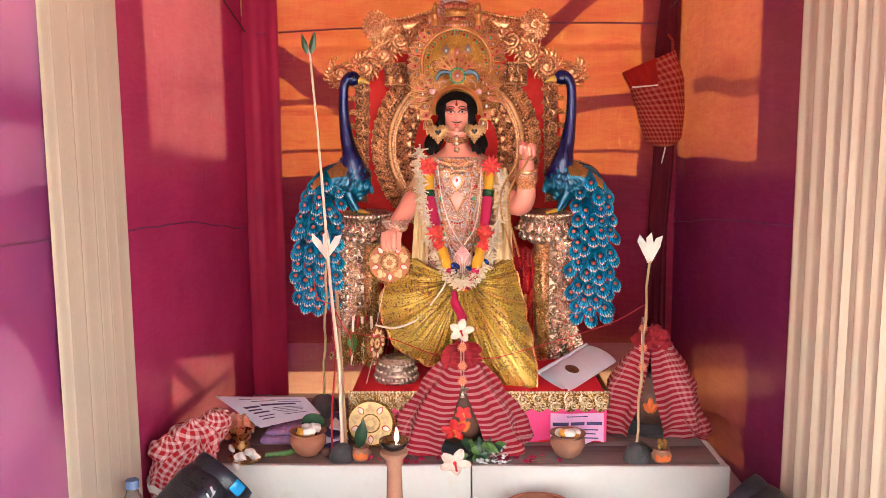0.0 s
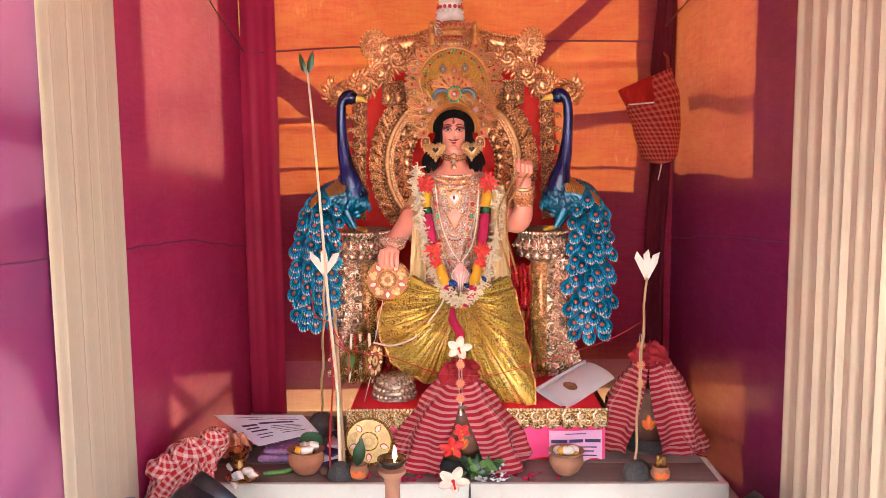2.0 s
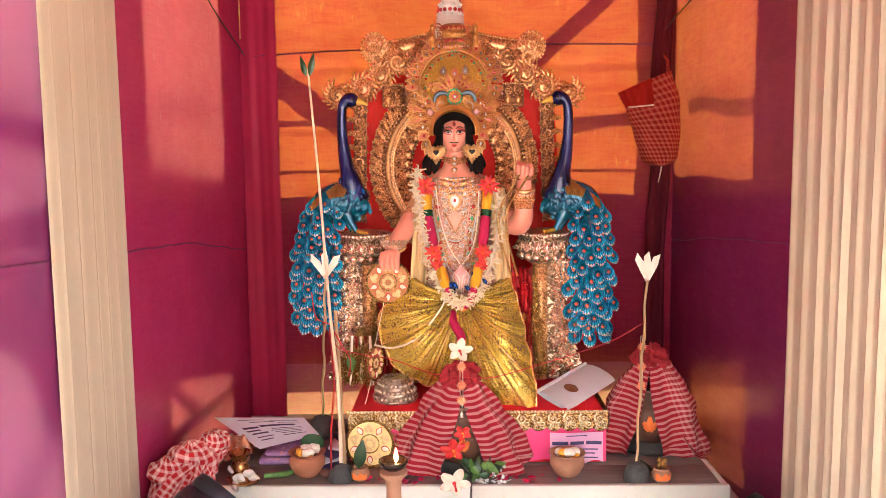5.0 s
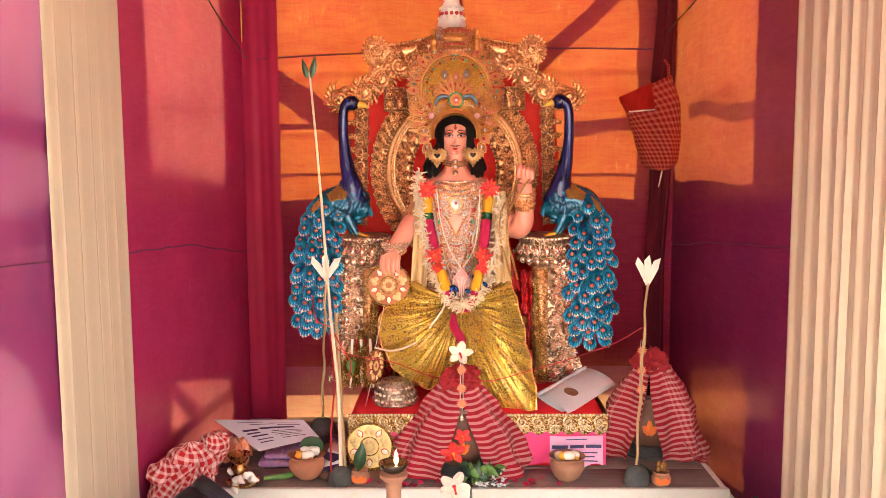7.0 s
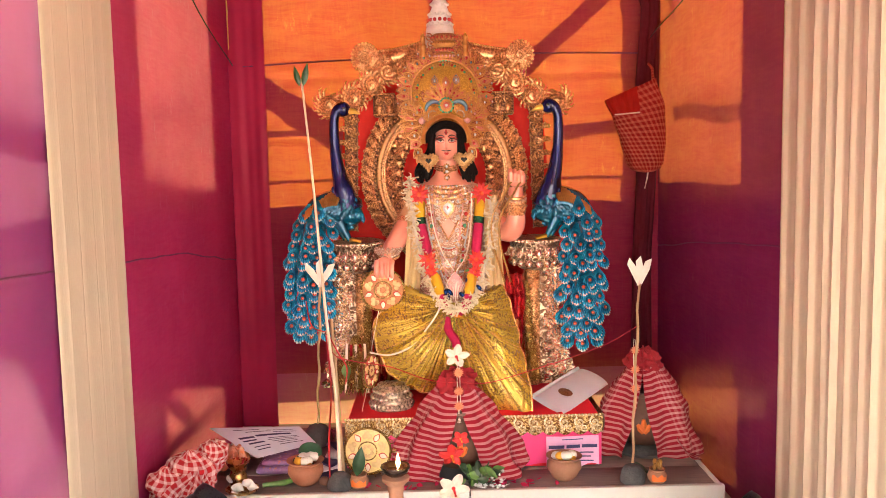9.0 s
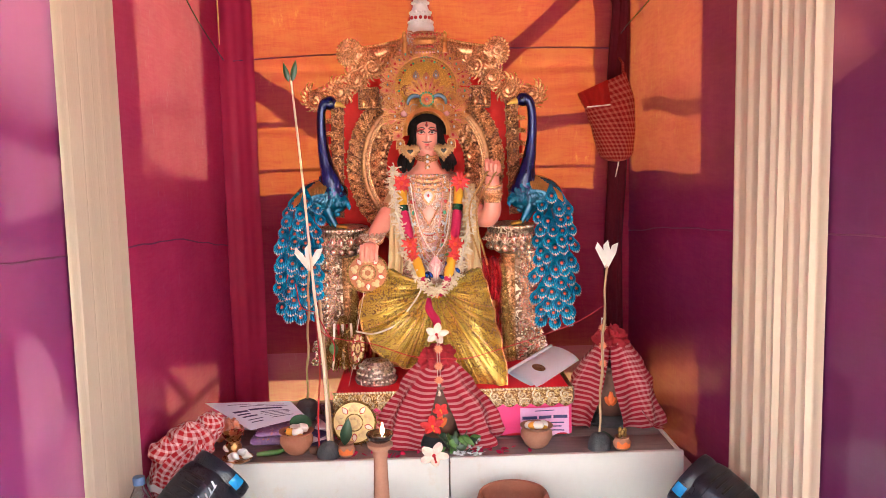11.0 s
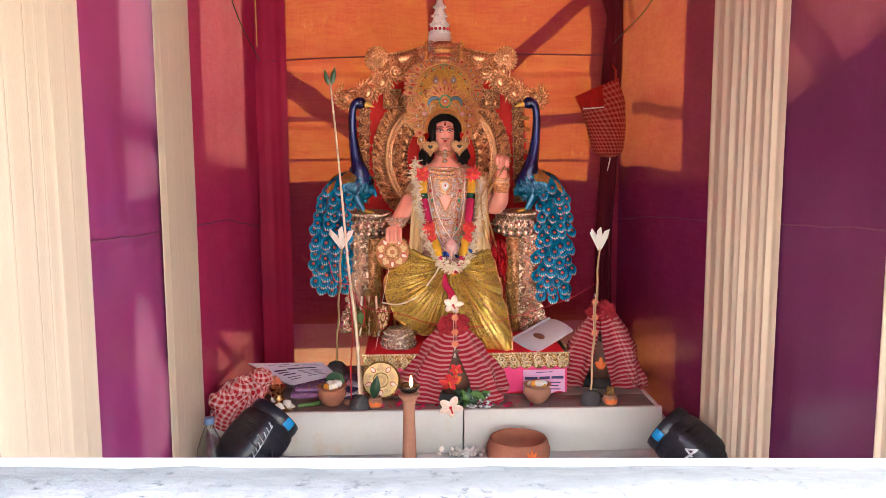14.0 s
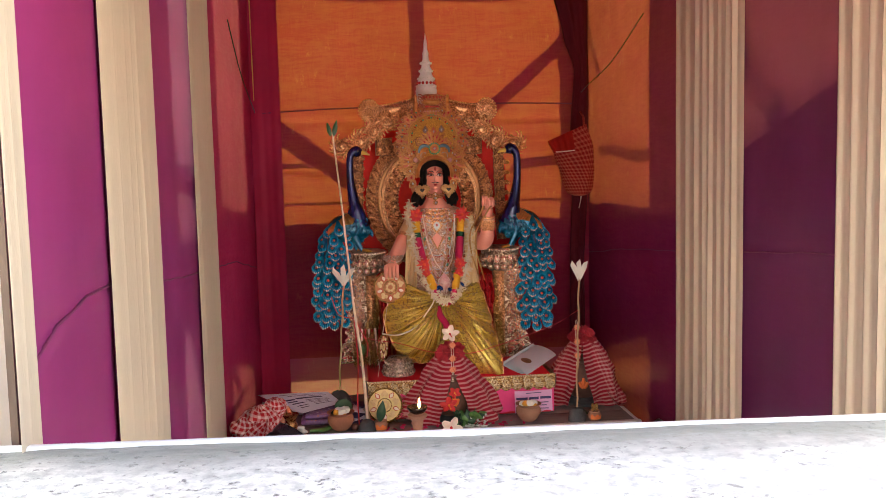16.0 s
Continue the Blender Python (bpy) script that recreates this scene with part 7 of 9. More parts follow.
tub = base("tuberose_garland", (CX, 2.68, 1.02), "long garland of cream tuberose buds round the idol", "garland")
loop = path_on_body([(-0.131, 2.715, 1.411), (-0.132, 2.700, 1.359), (-0.125, 2.685, 1.299), (-0.114, 2.670, 1.224), (-0.099, 2.650, 1.156), (-0.079, 2.615, 1.097), (-0.046, 2.580, 1.043), (0.003, 2.560, 1.003), (0.048, 2.580, 1.028), (0.083, 2.610, 1.072), (0.107, 2.650, 1.136), (0.122, 2.670, 1.204), (0.131, 2.690, 1.278), (0.114, 2.715, 1.368)])
rg = random.Random(21)
g = Geo()
for i in range(760):
    q = 2 * rg.random() - 1
    t = (0.5 + 0.5 * math.copysign(abs(q) ** 1.35, q)) * (len(loop) - 1)
    k = int(t)
    p = loop[k].lerp(loop[min(k + 1, len(loop) - 1)], t - k)
    d = Vector((rg.uniform(-1, 1), rg.uniform(-0.8, 0.1), rg.uniform(-1, 0.45))).normalized()
    l = rg.uniform(0.017, 0.033)
    bow = Vector((rg.uniform(-0.006, 0.006), -0.003, rg.uniform(-0.006, 0.006)))
    g.tube([p, p + d * l * 0.5 + bow, p + d * l * 0.85 + bow, p + d * l], [0.0011, 0.0023, 0.0024, 0.0009], 5)
tagged(part("blossom", g, M_TUBEROSE, tub), kind="stuff")
g = Geo()
g.tube(loop, 0.006, 6)
part("cord", g, M_WHITETHREAD, tub)
g = Geo()
for p in (Vector((-0.004, 2.59, 1.045)), Vector((0.052, 2.60, 1.055))):
    for k in range(6):
        leaf(g, (p.x + rg.uniform(-0.02, 0.02), p.y - 0.012, p.z + rg.uniform(-0.02, 0.02)), 0.006, 0.030, rg.uniform(0, 360), 0, 0.004)
part("foil_bow", g, M_BLUEFOIL, tub, "shiny blue foil strips")

wool = base("wool_garland", (CX, 2.66, 1.02), "thick yellow and crimson garland with red flowers on the idol", "garland")
for sd, pts in ((-1, [(-0.098, 2.705, 1.345), (-0.101, 2.694, 1.30), (-0.096, 2.68, 1.245), (-0.082, 2.66, 1.18), (-0.064, 2.622, 1.12), (-0.048, 2.588, 1.07), (-0.030, 2.572, 1.02), (0.002, 2.570, 0.985)]),
                (1, [(0.092, 2.705, 1.345), (0.090, 2.694, 1.30), (0.084, 2.68, 1.245), (0.076, 2.66, 1.18), (0.064, 2.622, 1.12), (0.052, 2.588, 1.07), (0.038, 2.572, 1.02), (0.014, 2.570, 0.985)])):
    line = smooth_line(pts, 4)
    n = len(line)
    for a, b, mt, r, nm in ((0, 6, M_YELLOW, 0.0165, "yellow_section"), (7, 13, M_CRIMSON, 0.0165, "crimson_section"), (17, 22, M_YELLOW, 0.0165, "yellow_section"), (22, 28, M_CRIMSON, 0.014, "crimson_section")):
        s = Geo()
        seg = line[a:min(b + 1, n)]
        s.tube(seg, [r * (0.75 if i in (0, len(seg) - 1) else 1.0) for i in range(len(seg))], 12)
        part(nm, s, mt, wool)
    s = Geo()
    s.tube([line[6].lerp(line[5], 0.2), line[7].lerp(line[8], 0.2)], 0.0178, 12)
    part("foil_band", s, M_GREENFOIL, wool)
    for k, (i, r) in enumerate(((0, 0.036), (14, 0.034), (16, 0.026))):
        s = Geo()
        c = line[i] + Vector((0.004 * sd, -0.02, 0.008 - 0.008 * k))
        rp = random.Random(40 + k + sd)
        for q in range(30 if k == 0 else 20):
            rr_ = r * (1.0 if q % 2 else 0.72)
            leaf(s, (c.x, c.y - 0.004 * (q % 3), c.z), r * 0.17, rr_ * rp.uniform(0.85, 1.1), q * 360 / (30 if k == 0 else 20) + rp.uniform(-8, 8), 0 if q % 3 else 1, 0.002, 0.001, rp.uniform(-35, 10))
        s.ball((c.x, c.y - 0.010, c.z), (r * 0.22, 0.006, r * 0.22), 1, 8, 5)
        part("flower", s, [M_PETALR, M_PETALRO], wool, "red paper flower")
s = Geo()
for k in range(4):
    leaf(s, (-0.05 + 0.004 * k, 2.60, 1.10 - 0.012 * k), 0.007, 0.03, 190 + 30 * k, 0, 0.003)
    leaf(s, (0.062, 2.61, 1.115), 0.007, 0.026, 150 + 40 * k, 0, 0.003)
part("leaves", s, M_LEAF, wool)
s = Geo()
s.tube(smooth_line([(-0.025, 2.60, 0.965), (-0.018, 2.575, 0.935), (0.002, 2.555, 0.905), (0.006, 2.55, 0.885)], 4), [0.014] * 13, 10)
part("tail_section", s, M_CRIMSON, wool)
s = Geo()
rosette(s, (0.012, 2.575, 0.985), 0.016)
part("bottom_flower", s, M_PETALO, wool)

# white paper tassel on the chest
g = Geo()
for k in range(25):
    a = radians(180 + lerp(-48, 48, k / 24))
    l = 0.088 - 0.022 * abs(k - 12) / 12 - 0.012 * (k % 2)
    g.tube(smooth_line([(0.006, 2.62, 1.11), (0.006 + 0.4 * l * math.sin(a), 2.608, 1.11 + 0.5 * l * math.cos(a)), (0.006 + 0.6 * l * math.sin(a), 2.602, 1.11 + l * math.cos(a))], 4), [0.0014] * 8 + [0.0008], 5, k % 2)
for pts in ([(0.066, 2.700, 1.352), (0.059, 2.668, 1.240), (0.042, 2.640, 1.160), (0.010, 2.622, 1.112)], [(-0.072, 2.700, 1.352), (-0.058, 2.668, 1.250), (-0.030, 2.642, 1.165), (0.004, 2.622, 1.112)]):
    g.tube(smooth_line(pts, 5), 0.0019, 6)
thing("paper_tassel", g, [M_PETALW, M_GEMPINK], "fan-shaped pale paper tassel on a cord at the chest", "tassel")

# gold and red tinsel tassels beside the lowered hand, a green leaf caught in them
rz = random.Random(77)
tas = base("tinsel_tassel", (-0.325, 2.70, 0.702), "bushy gold tinsel tassel with red ribbons hanging beside throne", "tassel")
s = Geo()
for i in range(800):
    top_p = Vector((-0.315 + rz.uniform(-0.012, 0.012), 2.70 + rz.uniform(-0.01, 0.01), rz.uniform(0.80, 0.90)))
    end_p = Vector((-0.325 + rz.uniform(-0.062, 0.055), 2.69 + rz.uniform(-0.035, 0.02), rz.uniform(0.705, 0.80)))
    s.tube([top_p, top_p.lerp(end_p, 0.55) + Vector((0, -0.006, 0.006)), end_p], [0.0011, 0.0011, 0.0006], 3)
tagged(part("fringe", s, M_TINSEL, tas), kind="stuff")
for k in range(5):
    s = Geo()
    x0 = -0.345 + 0.014 * k
    s.surf(lambda u, v: (x0 + lerp(-0.004, 0.004, u) - 0.010 * v * (2 - k) * 0.4, 2.675 - 0.006 * math.sin(v * 9 + k), lerp(0.875, 0.715 + 0.012 * (k % 2), v)), 2, 12)
    part("ribbon", s, M_REDTINSEL if k % 2 else M_PETALW, tas)
s = Geo()
leaf(s, (-0.352, 2.655, 0.815), 0.016, 0.052, 170, 0, 0.006, 0.0015, 5, 20)
thing("mango_leaf", s, M_LEAF, "single green leaf caught in the tinsel beside the throne", "leaf")

# ---- patterned wheels ----
def wheel(name, c, r, spin, tilt, label, rays, card):
    """Disc with raised rim, hub flower and two kinds of painted motifs."""
    ob = base(name, c, label, "disc", "wheels of the idol")
    m = Matrix.Translation(c) @ Matrix.Rotation(radians(spin), 4, "Z") @ Matrix.Rotation(radians(tilt), 4, "X")
    s = Geo()
    s.slab([(r * math.cos(2 * math.pi * i / 32), r * math.sin(2 * math.pi * i / 32)) for i in range(32)], 0.005, m, 0, 0.001)
    part("plate", s, card, ob)
    s = Geo()
    s.tube([m @ Vector((r * math.cos(2 * math.pi * i / 32), -0.001, r * math.sin(2 * math.pi * i / 32))) for i in range(33)], 0.0038, 6)
    s.tube([m @ Vector((r * 0.40 * math.cos(2 * math.pi * i / 24), -0.002, r * 0.40 * math.sin(2 * math.pi * i / 24))) for i in range(25)], 0.002, 5)
    part("rim", s, M_TINSEL, ob)
    for i in range(10):
        a = 36 * i
        s = Geo()
        mm = m @ Matrix.Rotation(radians(a), 4, "Y") @ Matrix.Translation((0, -0.003, r * 0.50))
        if i % 2:
            s.slab(leaf_shape(r * 0.13, r * 0.42), 0.002, mm, 0, 0.002)
            s.slab(leaf_shape(r * 0.095, r * 0.33), 0.002, mm @ Matrix.Translation((0, -0.003, r * 0.05)), 1, 0.002)
        else:
            for q in range(3):
                s.ball(mm @ Vector((r * 0.11 * (q - 1), -0.001, r * (0.14 if q != 1 else 0.27))), (r * 0.12, 0.003, r * 0.12), 2, 8, 5, m.to_3x3())
        part("motif", s, [M_GEMRED, M_PETALW, M_SHAWL], ob)
    for i in range(8):
        s = Geo()
        a = 2 * math.pi * (i + 0.5) / 8
        s.ball(m @ Vector((r * 0.22 * math.cos(a), -0.004, r * 0.22 * math.sin(a))), (r * 0.09, 0.003, r * 0.09), 0, 8, 5, m.to_3x3())
        part("hub_petal", s, M_SHAWL, ob)
    if rays:
        s = Geo()
        rr = random.Random(8)
        for i in range(90):
            a = 2 * math.pi * i / 90
            d = Vector((math.cos(a), rr.uniform(-0.25, 0.25), math.sin(a)))
            s.tube([m @ (d * r), m @ (d * (r + rr.uniform(0.010, 0.024)))], [0.0014, 0.0006], 4)
        tagged(part("tinsel_fringe", s, M_TINSEL, ob), kind="stuff")
    return ob


M_WHEELPALE = surface("pale gold card", (0.82, 0.64, 0.30), (0.70, 0.48, 0.18), 0.5, 0.2, 160, 20, 0.001, spots=(0.85, 0.75, 0.5))
M_WHEELRED = surface("red brown card", (0.42, 0.09, 0.06), (0.34, 0.06, 0.04), 0.5, 0.2, 160, 20, 0.001, spots=(0.6, 0.3, 0.15))
M_WHEEL = surface("painted card", (0.46, 0.17, 0.06), (0.36, 0.11, 0.04), 0.5, 0.2, 160, 20, 0.001, spots=(0.75, 0.5, 0.2))
wheel("wheel_disc", (-0.222, 2.622, 1.058), 0.067, 4, 4, "round painted card wheel with petal pattern held by the idol", False, M_WHEEL)
wheel("wheel_disc", (-0.266, 2.405, 0.612), 0.068, 0, -4, "round painted card wheel with tinsel fringe leaning on the pedestal", True, M_WHEELPALE)
wheel("wheel_disc", (-0.262, 2.56, 0.815), 0.052, 68, 0, "reddish painted card wheel hanging side-on by threads", False, M_WHEELRED)
for pts in ([(-0.274, 2.56, 0.763), (-0.287, 2.50, 0.705)], [(-0.248, 2.56, 0.763), (-0.246, 2.50, 0.705)], [(-0.235, 2.60, 0.995), (-0.262, 2.57, 0.866)]):
    g = Geo()
    g.tube(pts, 0.0011, 5)
    thing("thread", g, M_WHITETHREAD, "thin white thread hanging from a painted wheel", "thread", "threads of the wheels")

# ---- draped water pots ----
def draped_pot(name, c, rt, rb, h, gap, turn, squash, seed, label):
    """Clay pot on a lump of mud under a striped cloth, gathered at the top and open in front."""
    ob = base(name, c, label, "draped pot", "draped water pots")
    r = random.Random(seed)
    zt = c[2] + h
    # pot
    s = Geo()
    s.lathe((c[0], c[1], c[2] + 0.02), [(0.03, 0.0), (0.055, 0.012), (0.078, 0.05), (0.080, 0.085), (0.068, 0.12), (0.046, 0.14), (0.044, 0.155), (0.060, 0.168), (0.058, 0.175), (0.045, 0.172), (0.0, 0.16)], 30)
    pot = part("pot", s, M_DARKPOT, ob)
    s = Geo()
    s.lathe(c, [(0.085, 0.0), (0.090, 0.010), (0.070, 0.026), (0.03, 0.032)], 20, wob=0.12)
    part("mud_base", s, M_MUD, ob, "greenish lump of clay")
    s = Geo()
    fa = radians(turn)
    for lean_a, ln in ((-38, 0.030), (0, 0.042), (38, 0.030)):
        pts = []
        for t in (0.0, 0.5, 1.0):
            x, z = t * ln * math.sin(radians(lean_a)), 0.060 + t * ln * math.cos(radians(lean_a))
            th = fa + x / 0.08
            pts.append((c[0] + 0.0815 * math.sin(th), c[1] - 0.0815 * math.cos(th), c[2] + 0.02 + z))
        s.tube(pts, [0.009, 0.011, 0.005], 6)
    part("painted_mark", s, M_ORANGE, pot, "orange painted sign")
    # two cloth falls
    for sd in (-1, 1):
        s = Geo()
        def fall(u, v, rt=rt * 0.72):
            open_a = radians(lerp(2, gap, max(0.0, min(1.0, (v - 0.22) * 1.5))))
            a = radians(turn) + sd * (open_a + u * (math.pi - open_a))
            k = v ** 0.72
            fold = 1 + (0.09 * math.sin(u * 15 + seed + 1.5 * math.sin(v * 3)) + 0.05 * math.sin(u * 29 + 2 * seed + v * 5)) * (0.25 + 0.9 * v) + 0.22 * noise.noise(Vector((u * 3.2, v * 2.4, seed + sd))) + 0.07 * noise.noise(Vector((u * 11, v * 6, seed)))
            rad = lerp(rt, rb, k) * fold * (1 + 0.16 * math.sin(v * math.pi))
            z = lerp(zt, c[2] + 0.004, v) - 0.004 * abs(math.sin(u * 12)) * (1 - v) + max(0, 0.012 * math.sin(u * 9 + seed)) * (v > 0.9)
            return (c[0] + rad * math.sin(a), c[1] - rad * squash * math.cos(a), z)
        s.surf(fall, 90, 34, 0, False, lambda u, v: (u * 0.42 + (0.12 if sd > 0 else 0.10), v * h * 1.18 + 0.02 * math.sin(u * 3)))
        part("cloth_fall", s, M_GAMCHA, ob, "red cloth with pale stripes")
    # gathered crumpled top
    s = Geo()
    def crumple(u, v):
        a, b = 2 * math.pi * u, math.pi * (v - 0.5)
        q = Vector((math.cos(b) * math.cos(a), math.cos(b) * math.sin(a), math.sin(b)))
        rad = 0.86 + 0.34 * noise.noise(q * 2.6 + Vector((seed, 0, 0))) + 0.20 * abs(noise.noise(q * 6.0 + Vector((0, seed, 0)))) + 0.10 * math.sin(a * 11 + 3 * b)
        return (c[0] + rt * 1.12 * rad * q.x, c[1] + rt * 0.95 * rad * q.y, zt - 0.006 + 0.046 * rad * q.z)
    s.surf(crumple, 70, 30, 0, True)
    part("crumpled_top", s, M_CRUMPLE, ob, "crumpled red top of the cloth")
    return ob


M_CRUMPLE = surface("crumpled red cotton", (0.40, 0.014, 0.028), (0.24, 0.008, 0.016), 0.85, 0, 500, 40, 0.002)
g1 = draped_pot("draped_pot", (0.002, 2.405, TOP_Z), 0.052, 0.184, 0.275, 20, 2, 0.55, 5, "clay pot draped in red striped cloth before the pedestal")
g2 = draped_pot("draped_pot", (0.590, 2.57, TOP_Z), 0.050, 0.162, 0.285, 17, -14, 0.75, 8, "dark clay pot draped in red striped cloth beside the pedestal")

s = Geo()
def trail(u, v):
    p = smooth_trail[int(round(u * (len(smooth_trail) - 1)))]
    w = 0.040 * (1 - u) ** 0.7 + 0.006
    return (p.x + 0.2 * w * (2 * v - 1), p.y + w * (2 * v - 1), p.z + 0.010 * abs(math.sin(v * 7 + u * 5)) * (1 - 0.6 * u) + 0.002)
smooth_trail = smooth_line([(0.672, 2.50, 0.600), (0.700, 2.475, 0.555), (0.728, 2.455, 0.543), (0.752, 2.440, 0.542)], 6)[:15]
s.surf(trail, 14, 14, 0, False, lambda u, v: (u * 0.12, v * 0.09))
part("trailing_corner", s, M_GAMCHA, g2)

# hanging paper flower strings
def flower_string(x, y, zs, end, label):
    ob = base("flower_string", (x, y, end), label, "flower string", "paper flower strings")
    s = Geo()
    for dx in (-0.004, 0.004):
        s.tube([(x + dx * 0.4, y + 0.004, zs[0] + 0.03), (x + dx, y, zs[0]), (x + dx, y - 0.004, zs[-1]), (x, y - 0.004, end)], 0.0009, 4)
    part("cord", s, M_WHITETHREAD, ob)
    for z in zs:
        s = Geo()
        rosette(s, (x, y - 0.008, z), 0.0155)
        part("paper_flower", s, M_SALMON, ob)
    s = Geo()
    s.lathe((x, y - 0.004, end - 0.018), [(0.0, 0.0), (0.006, 0.002), (0.0045, 0.009), (0.0025, 0.018), (0.0, 0.02)], 10)
    part("bell", s, M_SILVERLITE, ob, "small silvery bell")


flower_string(0.004, 2.352, (0.856, 0.802, 0.758), 0.725, "string of orange paper flowers with a bell over draped pot")
flower_string(0.537, 2.470, (0.884, 0.824, 0.766), 0.739, "string of orange paper flowers with a bell on dark draped pot")

# fresh flowers and leaves in front of the pot
def loose_flower(c, r, petal, spin, lean, label):
    ob = base("hibiscus", c, label, "flower", "hibiscus blooms")
    for sheet in petal_sheets(c, r, spin, lean):
        part("petal", sheet, petal, ob)
    s = Geo()
    c = Vector(c)
    d = Matrix.Rotation(radians(lean), 3, "X") @ Vector((0.2, -1, -0.25)).normalized()
    s.ball(c + Vector((0, -r * 0.06, 0)), (r * 0.13, r * 0.06, r * 0.13), 0, 8, 5)
    s.tube([c, c + d * r * 0.55, c + d * r * 0.66], [r * 0.09, r * 0.06, r * 0.09], 6)
    part("stamen", s, M_PETALR if petal is M_PETALW else M_PETALO, ob)


loose_flower((0.000, 2.385, 0.893), 0.036, M_PETALW, 12, 5, "pale pink hibiscus bloom on top of the draped pot")
loose_flower((-0.018, 2.243, 0.556), 0.044, M_PETALW, 30, 12, "pale hibiscus bloom lying at the edge of the dais")
loose_flower((-0.020, 2.292, 0.630), 0.036, M_PETALR, 0, 8, "bright red hibiscus bloom against the clay pot")
loose_flower((0.006, 2.315, 0.672), 0.026, M_PETALR, 40, 0, "small red hibiscus bloom against the clay pot")
s = Geo()
rl = random.Random(14)
for i in range(22):
    c = (0.05 + rl.uniform(-0.035, 0.05), 2.285 + rl.uniform(-0.02, 0.02), 0.555 + rl.uniform(0.0, 0.05))
    leaf(s, c, rl.uniform(0.009, 0.014), rl.uniform(0.03, 0.048), rl.uniform(-140, 140), rl.choice([0, 0, 1]), 0.004, 0.001, rl.uniform(-30, 30), rl.uniform(-50, 50))
for i in range(5):
    a = Vector((0.03 + 0.012 * i, 2.29, 0.545))
    s.tube([a, a + Vector((rl.uniform(-0.05, 0.05), rl.uniform(-0.02, 0.01), rl.uniform(0.02, 0.07)))], 0.0016, 5, 1)
thing("leaf_sprig", s, [M_LEAF, M_DARKLEAF], "bunch of fresh green leaves lying beside the flowers", "leaves")
s = Geo()
for i in range(26):
    c = Vector((0.075 + rl.uniform(-0.03, 0.05), 2.272 + rl.uniform(-0.01, 0.02), 0.546 + rl.uniform(0, 0.05) * (i % 3 == 0)))
    s.ball(c, (rl.uniform(0.003, 0.006), 0.003, rl.uniform(0.003, 0.006)), 0, 6, 4)
    s.tube([c, c + Vector((rl.uniform(-0.02, 0.02), 0.0, rl.uniform(-0.004, 0.012)))], 0.0012, 4)
thing("jasmine_buds", s, M_GEMWHITE, "scattered small white buds among the leaves", "buds", kind="stuff")
s = Geo()
for i in range(70):
    w = rl.gauss(0, 0.5)
    c = (0.028 + 0.036 * rl.gauss(0, 0.8), 2.212 + 0.014 * w, FLOOR_Z + 0.006 + rl.uniform(0, 0.022) * (1 - min(1, abs(w))))
    leaf(s, c, rl.uniform(0.005, 0.009), rl.uniform(0.016, 0.030), rl.uniform(-80, 80), 0, 0.002, 0.0012, rl.uniform(20, 75), rl.uniform(0, 360))
thing("petal_heap", s, M_SWEET, "small heap of torn white petals on the floor", "petals", kind="stuff")
s = Geo()
for i in range(40):
    c = (rl.uniform(-0.30, 0.28), 2.285 + rl.uniform(-0.012, 0.05), TOP_Z + 0.004)
    leaf(s, c, 0.008, 0.02, rl.uniform(0, 360), 0, 0.002, 0.001, 75, rl.uniform(0, 360))
thing("fallen_petals", s, M_CRIMSON, "fallen red petals scattered on the dais", "petals", kind="stuff")

# ---- clay vessels ----
def clay_bowl(c, r, h, label, fill):
    ob = base("clay_bowl", c, label, "bowl", "clay offering bowls")
    s = Geo()
    s.lathe(c, [(r * 0.5, 0.0), (r * 0.75, h * 0.15), (r * 1.02, h * 0.5), (r * 1.0, h * 0.72), (r * 0.84, h * 0.84), (r * 0.88, h * 0.90), (r * 1.06, h * 0.97), (r * 1.07, h), (r * 0.98, h), (r * 0.78, h * 0.84), (r * 0.6, h * 0.7), (0, h * 0.68)], 30, wob=0.03)
    part("bowl", s, M_CLAY if fill == 0 else M_CLAYPALE, ob)
    rr = random.Random(4 + fill)
    for i in range(7):
        s = Geo()
        a = rr.uniform(0, 6.28)
        if i == 0:
            a = -2.2
        p = (c[0] + r * 0.45 * math.cos(a), c[1] + r * 0.45 * math.sin(a), c[2] + h * 0.92 + rr.uniform(0, 0.012))
        if fill == 0 and i < 4:
            s.box((-0.014, -0.011, -0.010), (0.014, 0.011, 0.010), 0, Matrix.Translation((p[0], p[1], p[2] + 0.006)) @ Euler((rr.uniform(-0.5, 0.5), rr.uniform(-0.5, 0.5), a)).to_matrix().to_4x4(), 0.003)
        else:
            s.ball(p, (0.016, 0.015, 0.012), 0, 10, 7)
        part("sweet", s, M_SWEETY if i in (0, 5) else M_SWEET, ob)
    return ob


clay_bowl((-0.440, 2.345, TOP_Z), 0.050, 0.072, "terracotta bowl of white and yellow sweets on the dais", 0)
clay_bowl((0.303, 2.338, TOP_Z), 0.048, 0.070, "pale clay bowl heaped with white sweets before the pedestal", 1)


